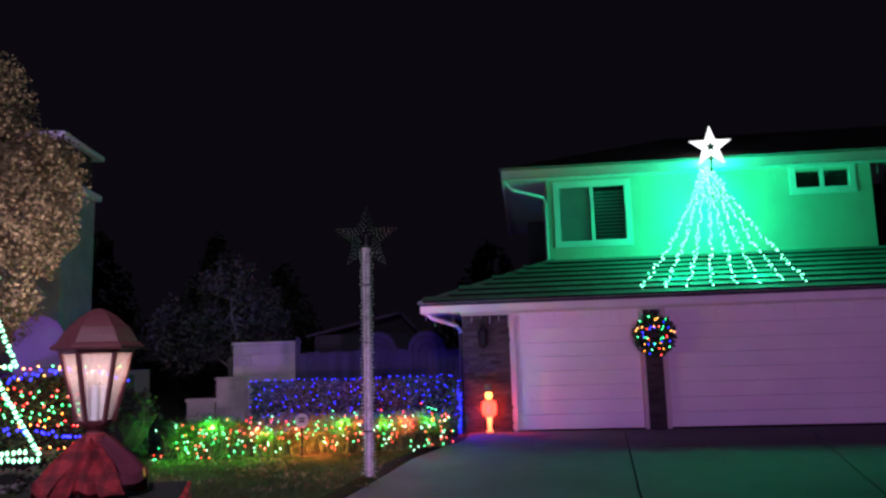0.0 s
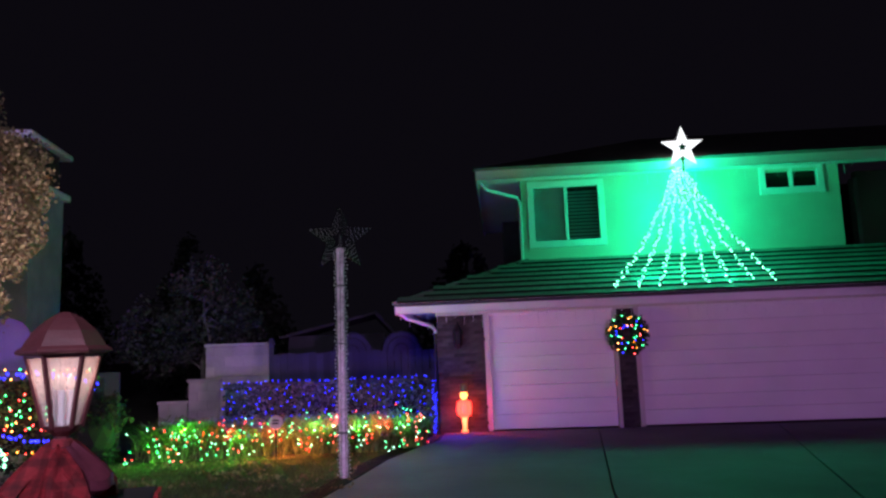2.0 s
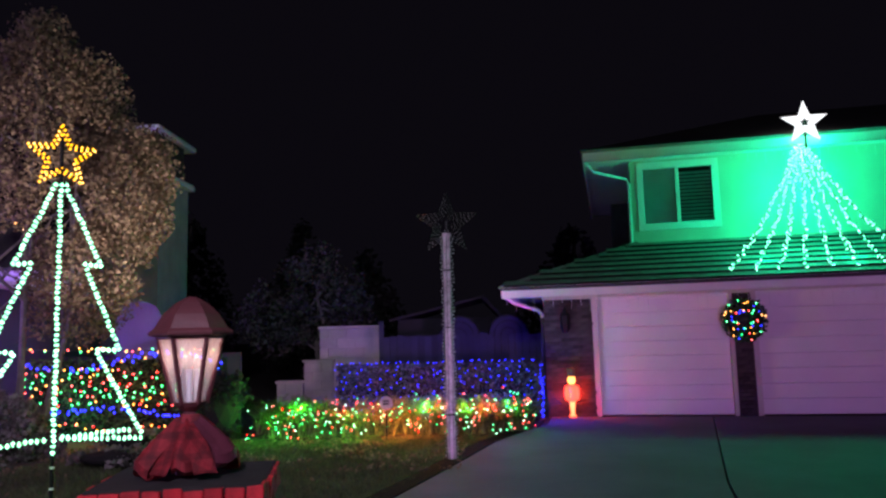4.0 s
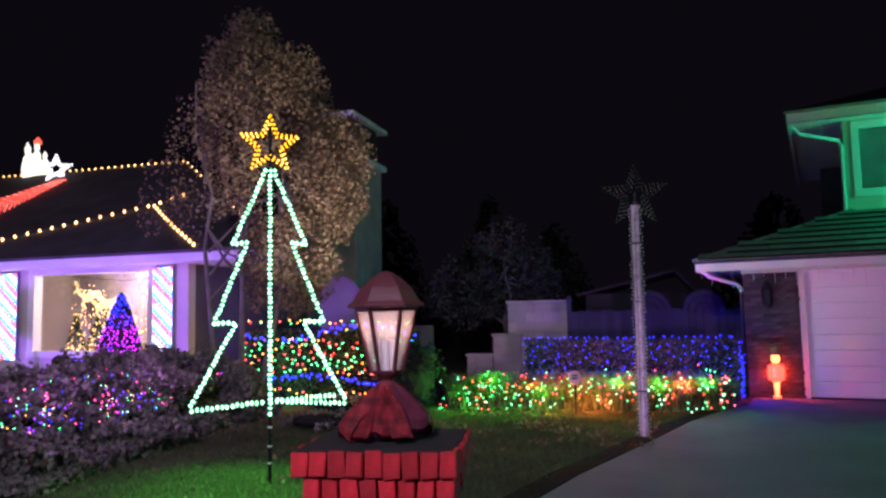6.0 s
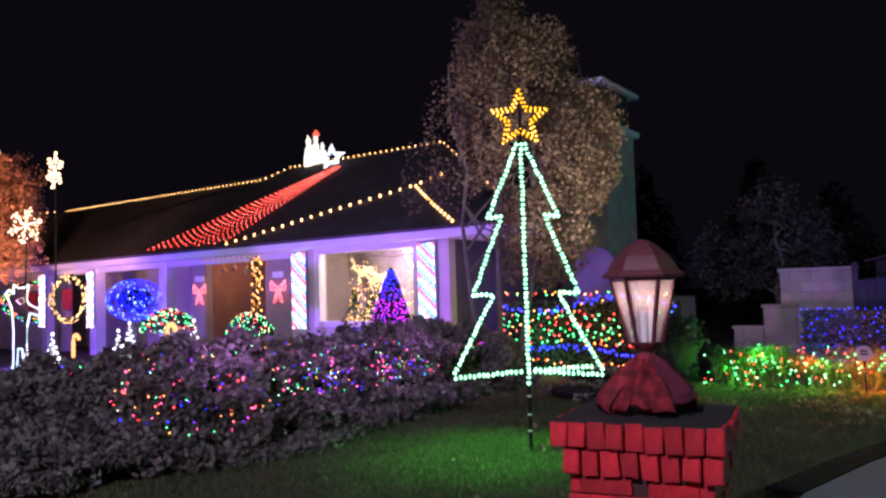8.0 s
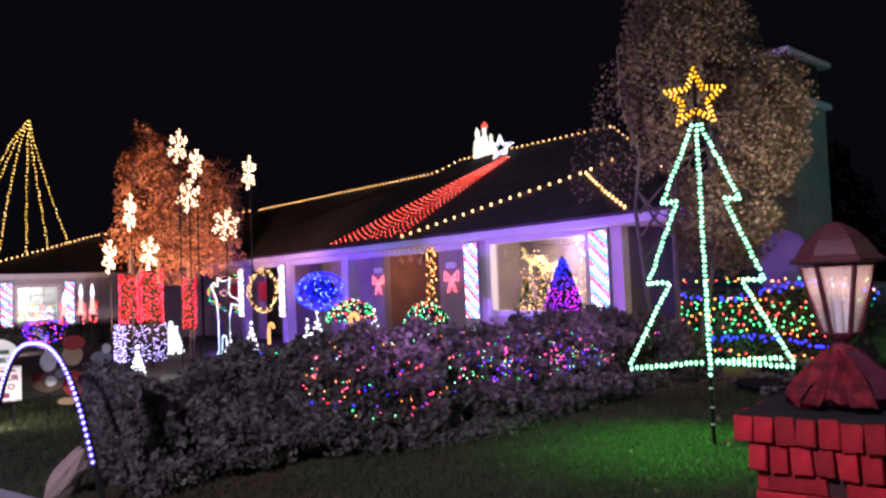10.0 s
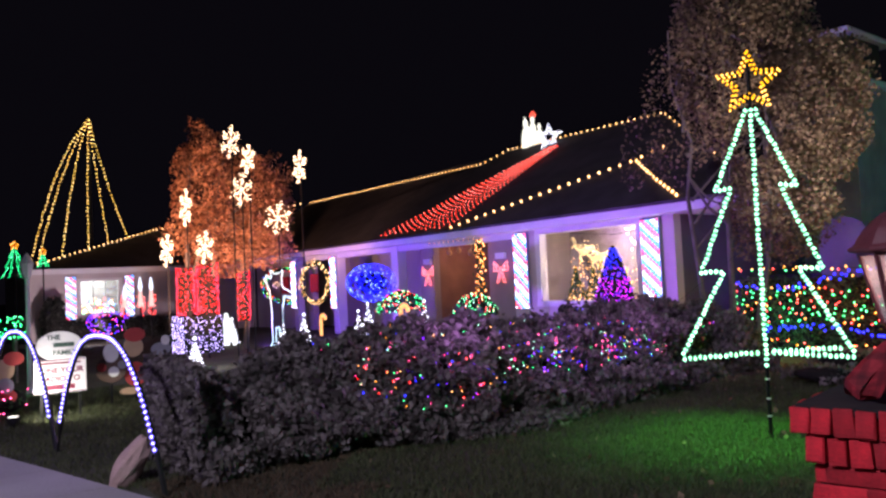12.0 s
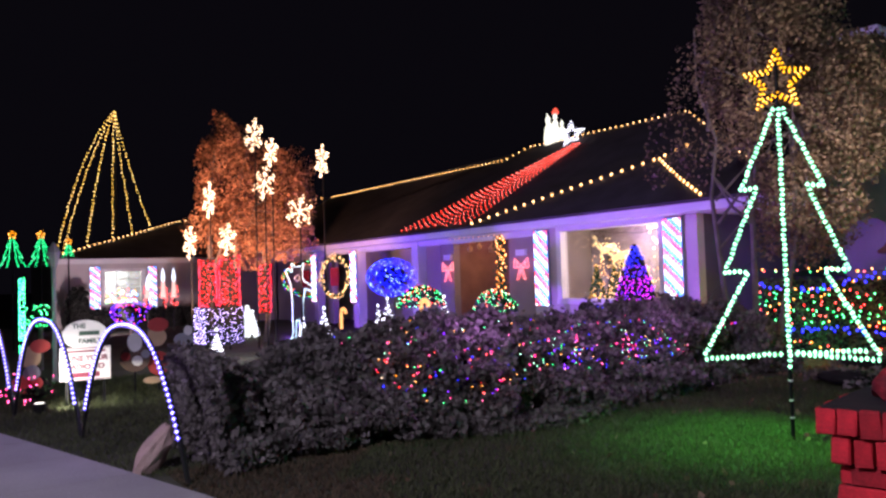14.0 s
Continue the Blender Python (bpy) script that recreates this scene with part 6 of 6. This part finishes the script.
# outline bear of white rope light, and small lit figures
BEAR = [(-0.22, 0.05), (-0.28, 0.0), (-0.1, 0.0), (-0.06, 0.45), (0.06, 0.45), (0.1, 0.02), (0.26, 0.02), (0.18, 0.12), (0.2, 0.9), (0.3, 1.25), (0.62, 1.18), (0.62, 1.32), (0.28, 1.45), (0.2, 1.55), (0.22, 1.75), (0.26, 1.92), (0.12, 1.84), (-0.06, 1.84), (-0.2, 1.92), (-0.2, 1.7), (-0.34, 1.8), (-0.44, 1.72), (-0.26, 1.4), (-0.2, 0.9), (-0.2, 0.1), (-0.22, 0.05)]
bear = empty("outline_bear", pose(-18.2, 8.1, 0.05, 0, 0, 66), "standing bear outlined in white rope light", "light figure")
ln = [(x * 0.66, 0, z) for x, z in BEAR]
c = part("rope_light", tube(bmesh.new(), ln, 0.014, 4), TRIM, bear)
bulbs("bulb_string", along(ln, 0.045), 0.026, glow("cool_white_rope", (2.2, 3.4, 3.8)), c)
c = part("muzzle", tube(bmesh.new(), [(-0.08, 0, 1.55), (0.0, 0, 1.45), (0.1, 0, 1.55), (0.02, 0, 1.62), (-0.08, 0, 1.55)], 0.012, 4), TRIM, bear)
bm = lathe([(0.05, 0.36), (0.14, 0.42), (0.15, 0.55), (0.10, 0.66), (0.03, 0.72)], 9)
for dy, dx in ((-0.17, 0.02), (0.17, 0.04), (-0.05, -0.2), (0.08, -0.22)):
    tube(bm, [(0, dy * 0.3, 0.5), (dx * 0.7, dy * 0.75, 0.25), (dx, dy, 0.0)], 0.075, 7, 0.05)
tube(bm, [(0.02, -0.02, 0.62), (0.06, -0.05, 0.76), (0.1, -0.07, 0.84)], 0.085, 8, 0.06)
tube(bm, [(0.1, -0.07, 0.8), (0.2, -0.12, 0.76)], 0.055, 7, 0.03)
pup = part("lit_animal_figure", bm, glow("white_wire_figure", (1.3, 1.35, 1.4)))
pup.matrix_world = pose(-19.6, 7.3, 0.05)
tagged(pup, "small sitting animal figure of white lights", "figure")
for x, y, h in ((-8.6, 5.62, 0.86), (-13.0, 6.67, 0.62)):
    cane = empty("candy_cane_light", pose(x, y, 0), "amber lit candy cane on a stake", "light figure", "candy canes")
    ln = [(0, 0, h - 0.05), (0, 0, 0.25 + h)] + [(0.09 - 0.09 * math.cos(a * math.pi / 6), 0, 0.25 + h + 0.09 * math.sin(a * math.pi / 6)) for a in range(1, 7)]
    part("tube", tube(bmesh.new(), ln, 0.03, 7), glow("amber_cane", (1.8, 0.75, 0.25)), cane)
    part("stake", lathe([(0.01, 0), (0.01, h)], 5), IRON, cane)

# ---------------------------------------------------------------- light arches along the walk
FEET = [(-12.6, 0.55), (-10.49, 0.95), (-8.36, 1.34), (-5.78, 1.65)]
for a, b in zip(FEET, FEET[1:]):
    top = empty("light_arch", pose((a[0] + b[0]) / 2, (a[1] + b[1]) / 2, 0), "black hoop arch with blue-white lights", "light arch", "walk arches")
    ln = []
    for k in range(25):
        u = -1 + 2 * k / 24
        ln.append(((b[0] - a[0]) / 2 * u * 0.985, (b[1] - a[1]) / 2 * u * 0.985, 1.16 * (1 - abs(u) ** 2.6)))
    part("hoop", tube(bmesh.new(), ln, 0.022, 6), BLACKPLASTIC, top)
    pts = [p for p in along(ln, 0.052) if p.z > 0.30]
    bulbs("bulb_string", [p + Vector((0.02, -0.02, 0.012)) for p in pts], 0.013, glow("blue_white_arch_bulb", (7.5, 6.2, 24.0)), top)

# ---------------------------------------------------------------- sign, path light, rock, far yard
SM = pose(-10.72, 1.78, 0, 0, 0, 80)
sign = empty("yard_sign", SM, "white painted yard sign with an oval top board", "sign")
part("board", bx(-0.3, 0.3, 0, 0.02, 0.31, 0.74), SIGNWHITE, sign)
bm = prism([(0.27 * math.cos(a * math.tau / 28), 0.19 * math.sin(a * math.tau / 28)) for a in range(28)], 0, 0.02)
ob = part("oval_board", bm, SIGNWHITE, sign)
ob.matrix_basis = pose(0, 0.0195, 0.9, 90, 0, 0)
for x in (-0.22, 0.22):
    part("leg", bx(x - 0.015, x + 0.015, 0.022, 0.045, 0, 0.9), IRON, sign)
for a in ((-0.29, 0.29, 0.722, 0.732), (-0.29, 0.29, 0.318, 0.328)):
    part("border", bx(a[0], a[1], -0.004, -0.0005, a[2], a[3]), SIGNRED, sign)


def lettering(text, x, z, size, material, parent):
    cu = bpy.data.curves.new("lettering", "FONT")
    cu.body, cu.size, cu.extrude, cu.offset, cu.align_x = text, size, 0.002, 0.0025, "CENTER"
    cu.materials.append(material)
    o = new("lettering", cu)
    o.parent = parent
    o.matrix_basis = pose(x, -0.004, z, 90, 0, 0)
    return o


lettering("THE", -0.07, 0.985, 0.085, SIGNGREEN, sign)
part("lettering", bx(-0.07, 0.17, -0.005, -0.001, 0.89, 0.945), SIGNGREEN, sign)
lettering("FAMILY", 0.06, 0.79, 0.085, SIGNGREEN, sign)
lettering("TUNE YOUR", 0.0, 0.565, 0.095, SIGNRED, sign)
lettering("RADIO TO", 0.0, 0.455, 0.095, SIGNRED, sign)
part("lettering", bx(-0.17, 0.17, -0.005, -0.001, 0.35, 0.415), SIGNRED, sign)
part("lettering", bx(-0.24, 0.24, -0.005, -0.001, 0.675, 0.698), SIGNRED, sign)

CUT = {n: mat("cut_out_%s_paint" % n, c, 0.7, 0.12, 5, 60, 0.1) for n, c in (("red", (0.42, 0.05, 0.045)), ("tan", (0.50, 0.34, 0.20)), ("white", (0.66, 0.64, 0.62)), ("brown", (0.10, 0.06, 0.045)), ("grey", (0.26, 0.26, 0.29)))}


def cut_out(y, shapes, label, x=-11.2):
    """A flat painted yard board of plain rounded shapes on a stake; shapes: colour, centre u and z, half sizes."""
    top = empty("yard_cut_out", pose(x, y, 0, 0, 0, 80), label, "yard cut-out", "yard cut-outs")
    part("stake", bx(-0.012, 0.012, 0.022, 0.04, 0, shapes[0][2]), IRON, top)
    for k, (col, u, z, a, b) in enumerate(shapes):
        ob = part("board", prism([(a * math.cos(i * math.tau / 24), b * math.sin(i * math.tau / 24)) for i in range(24)], 0, 0.018), CUT[col], top)
        ob.matrix_basis = pose(u, 0.018 - 0.004 * k, z, 90, 0, 0)


cut_out(1.22, (("tan", -0.02, 0.62, 0.13, 0.14), ("red", 0.10, 0.76, 0.12, 0.09), ("red", -0.06, 0.28, 0.19, 0.12), ("grey", 0.0, 0.42, 0.10, 0.10)), "painted plywood board of plain red and tan rounded shapes")
cut_out(2.5, (("brown", 0.0, 0.50, 0.20, 0.19), ("white", 0.0, 0.72, 0.10, 0.13), ("red", -0.12, 0.53, 0.06, 0.06), ("white", 0.03, 0.46, 0.07, 0.07), ("grey", 0.14, 0.55, 0.06, 0.06)), "painted plywood board of plain dark and white rounded shapes")
cut_out(2.82, (("red", 0.0, 0.40, 0.15, 0.17), ("tan", -0.02, 0.78, 0.13, 0.14), ("red", 0.0, 0.95, 0.14, 0.10), ("tan", -0.08, 0.17, 0.13, 0.05)), "painted plywood board of plain tan shapes under a red top")
cut_out(3.18, (("grey", 0.0, 0.72, 0.14, 0.09), ("white", 0.06, 0.84, 0.06, 0.07), ("brown", 0.0, 0.48, 0.10, 0.16)), "painted plywood board of plain grey and brown shapes")

spot = empty("path_light", pose(-10.35, 1.2, 0, 0, 0, 70), "small black ground spotlight shining on the sign", "spotlight")
part("housing", lathe([(0.04, 0), (0.07, 0.05), (0.075, 0.12), (0.06, 0.125)], 12), BLACKPLASTIC, spot)
part("lens", lathe([(0.055, 0.127), (0.05, 0.132)], 12), glow("white_spot_lens", (2.5, 2.4, 2.2)), spot)
part("stake", lathe([(0.008, -0.1), (0.008, 0.02)], 5), IRON, spot)
lamp("path_light_beam", "SPOT", (-10.35, 1.2, 0.2), (-10.75, 2.0, 0.45), (1.0, 0.95, 0.85), 90, 0.03, 120, 0.8)

bm = bmesh.new()
bmesh.ops.create_icosphere(bm, subdivisions=3, radius=1)
for v in bm.verts:
    v.co = Vector((v.co.x * 0.13, v.co.y * 0.11, v.co.z * 0.215)) * (1 + 0.34 * noise.noise(v.co * 1.7) + 0.08 * noise.noise(v.co * 6))
    v.co.y += v.co.z * 0.55
rock = part("boulder", bm, ROCK)
rock.matrix_world = pose(-6.42, 1.55, 0.15, 0, 0, 0)
tagged(rock, "leaning pinkish granite boulder at the hedge end", "boulder")

# mast with strands behind the wing
AP = Vector((-32.8, 6.74, 8.77))
mast = empty("strand_tree", pose(AP.x, AP.y, 0), "tall mast with gold light strands spread like a tree", "light tree")
part("mast", lathe([(0.05, 0), (0.03, 8.8)], 8), IRON, mast)
B_STRAND = glow("yellow_strand_bulb", (3.0, 2.0, 0.6))
for dy, dz, bow in ((-2.21, 2.95, -0.34), (-1.98, 2.95, -0.20), (-1.11, 3.2, -0.14), (-0.13, 3.3, -0.05), (0.63, 3.6, -0.04), (1.36, 3.9, -0.10)):
    ln = [Vector((0.05, 0, 8.75)).lerp(Vector((0.0, dy, dz)), q) + Vector((0, bow, 0)) * math.sin(math.pi * q ** 0.75) for q in np.linspace(0, 1, 10)]
    c = part("cable", tube(bmesh.new(), ln, 0.008, 3), CABLE, mast)
    bulbs("bulb_string", along(ln, 0.155, 0.02), 0.019, B_STRAND, c)


def mini_outline(at, h, yaw=80):
    top = empty("outline_tree", pose(*at, 0, 0, yaw), "small green outline light tree with an orange star on a stake", "light tree", "small outline trees")
    part("stake", lathe([(0.02, -at[2]), (0.02, h)], 6), IRON, top)
    for s in (-1, -0.45, 0.45, 1):
        ln = [(0, 0, h), (s * 0.16 * h, 0, h * 0.68), (s * 0.10 * h, 0, h * 0.68), (s * 0.26 * h, 0, h * 0.36), (s * 0.17 * h, 0, h * 0.36), (s * 0.38 * h, 0, 0.02)]
        c = part("rope_light", tube(bmesh.new(), ln, 0.008, 3), CABLE, top)
        bulbs("bulb_string", along(ln, 0.05), 0.011, glow("teal_green_bulb", (0.25, 4.0, 1.8)), c)
    o = star_outline(0.1, 0.045, (0, 0, h + 0.05))
    c = part("star_wire", tube(bmesh.new(), o, 0.01, 3), IRON, top)
    bulbs("bulb_string", along(o, 0.05), 0.013, B_AMBER, c)


mini_outline((-21.88, 2.01, 2.06), 0.8)
mini_outline((-21.81, 2.65, 2.06), 0.8)
mini_outline((-25.5, 3.85, 2.45), 0.45)
lit_column((-13.9, 1.39, 0.3), 0.034, 1.4, [B_GREEN2, glow("teal_column_bulb", (0.05, 1.3, 0.8))], "slender column wrapped in green lights", 360, 0.010)
shrub("shrub", (-15.9, 1.9, 0.86), (0.28, 0.28, 0.16), 400, 0.04, WREATHGREEN, "low shrub under green lights", [(B_GREEN2, 60)], 0.0105)
shrub("shrub", (-25.3, 5.6, 0.4), (0.5, 0.5, 0.3), 400, 0.05, WREATHGREEN, "low shrub under violet and blue lights", [(B_PURPLE, 60), (B_BLUE, 30), (B_PINK, 20)], 0.015)
shrub("shrub", (-11.4, 1.25, 0.0), (0.3, 0.3, 0.2), 250, 0.04, WREATHGREEN, "low shrub under pink lights", [(B_PINK, 30)], 0.009)
lp = empty("lamp_post", pose(-13.9, 1.86, 0), "white garden lamp post with a glazed lantern", "lamp post")
part("post", lathe([(0.05, 0), (0.035, 0.1), (0.03, 1.85), (0.05, 1.88)], 8), TRIM, lp)
part("lantern_body", lathe([(0.06, 1.88), (0.1, 2.08), (0.11, 2.1), (0.06, 2.2), (0.015, 2.27)], 6), TRIM, lp)
for k, (y, z) in enumerate(((6.35, 1.75), (6.85, 2.0), (7.2, 2.0))):
    cn = empty("candle_tower", pose(-26.3, y, 0), "tall plastic candle decoration with red and white glow", "candle")
    part("post", lathe([(0.03, 0), (0.03, 1.15)], 7), IRON, cn)
    part("body", lathe([(0.09, 1.1), (0.075, 1.2), (0.065, 1.4), (0.05, z - 0.35)], 10), glow("cream_candle_plastic", (1.3, 0.72, 0.66)), cn)
    part("flame", lathe([(0.04, z - 0.35), (0.07, z - 0.22), (0.035, z), (0.01, z + 0.1)], 8), glow("white_flame", (1.6, 1.7, 2.2)), cn)
    bulbs("bulb_string", [(0.12 * math.cos(a), 0.12 * math.sin(a), h) for a, h in zip(g.uniform(0, 6.283, 30), g.uniform(0.8, 1.5, 30))], 0.015, B_RED, cn)
candy(0, 0, 0.34, 0.75, 2.25, pose(-28.9, 5.2, 0.75, 0, 0, 90))
candy(0, 0, 0.3, 0.75, 2.25, pose(-28.9, 7.15, 0.75, 0, 0, 90))

# dark planting under the wing's window
wh = empty("hedge", pose(-28.2, 6.4, 0), "low dark hedge under the far bay window", "hedge")
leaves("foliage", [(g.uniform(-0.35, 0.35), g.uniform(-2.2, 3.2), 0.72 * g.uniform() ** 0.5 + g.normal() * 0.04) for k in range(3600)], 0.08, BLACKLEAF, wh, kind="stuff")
part("core", bx(-0.28, 0.24, -2.15, 3.15, 0, 0.6, bevel=0.05), CORE, wh)
shrub("shrub", (-28.0, 4.55, 0), (0.4, 0.42, 0.8), 900, 0.09, BLACKLEAF, "dark upright shrub at the corner of the wing")

# ---------------------------------------------------------------- pieces: roof tiles and pier bricks of the garage house
bm = box(bmesh.new(), -0.16, 0.16, -0.19, 0.19, -0.018, 0.018, bevel=0.005)
tile_me = bpy.data.meshes.new("tile")
bm.to_mesh(tile_me)
bm.free()
tile_me.materials.append(TILE)
pitch = math.degrees(math.atan2(3.26 - 2.315, 2.6))
rg = random.Random(9)
rows = 8
for j in range(rows):
    v = -0.52 + j * 0.325
    z = 2.315 + (v + 0.6) * (3.26 - 2.315) / 2.6 + 0.035
    u = -1.55 + max(0, (v - 0.1 + 0.6)) * 0.94 + (0.16 if j % 2 else 0)
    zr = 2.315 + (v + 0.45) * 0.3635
    # black bar draws the shadow line under each tile course
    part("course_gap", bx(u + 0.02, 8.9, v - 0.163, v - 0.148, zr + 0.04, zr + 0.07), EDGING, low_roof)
    while u < 8.8:
        t = new("tile", tile_me)
        t.parent = low_roof
        t.matrix_basis = pose(u + 0.16, v + 0.04, z + 0.012, pitch - 5.5 + rg.uniform(-0.6, 0.6), rg.uniform(-0.5, 0.5), rg.uniform(-0.6, 0.6))
        u += 0.327
for j in range(9):
    t = j / 8
    p = part("hip_tile", lathe([(0.09, 0), (0.1, 0.36)], 8), TILE, low_roof)
    p.matrix_basis = Matrix.Translation((-1.58 + t * 2.2, -0.58 + t * 2.35, 2.33 + t * 0.86)) @ Vector((2.45, 2.6, 0.945)).to_track_quat("Z", "Y").to_matrix().to_4x4() @ Matrix.Diagonal((1, 0.4, 1, 1))

bmesh_b = brick_mesh(0.19, 0.07, 0.058, 77)
half_b = brick_mesh(0.092, 0.07, 0.058, 78)
for me in (bmesh_b, half_b):
    me.materials.append(BRICK)
for owner, u0, u1 in ((pier, -0.9, -0.05), (post, 2.345, 2.64)):
    for j in range(31):
        u = u0 + (0.0 if j % 2 else -0.1)
        while u < u1 - 0.05:
            a, b = max(u, u0), min(u + 0.195, u1)
            if b - a > 0.07:
                me = bmesh_b if b - a > 0.15 else half_b
                t = new("brick", me)
                t.parent = owner
                t.matrix_basis = pose((a + b) / 2, 0.03 - 0.005 + rg.uniform(-0.012, 0.006), 0.035 + j * 0.0672, 0, rg.uniform(-0.8, 0.8), rg.uniform(-1, 1))
            u += 0.2

wl = empty("bay_display_lights", pose(-29.6, 6.15, 0.9), "coloured toys and lights crowding the far bay window", "string light")
for m_, n in ((B_RED, 16), (B_AMBER, 26), (B_GREEN2, 10), (B_WHITE, 18), (B_CYAN, 12)):
    bulbs("bulb_string", [(g.uniform(-0.3, 0.3), g.uniform(-0.55, 0.6), 0.05 + 0.55 * g.uniform() ** 2) for k in range(n)], 0.034, m_, wl)
part("shelf", bx(-0.4, 0.3, -0.62, 0.66, -0.04, 0.0), SIGNWHITE, wl)
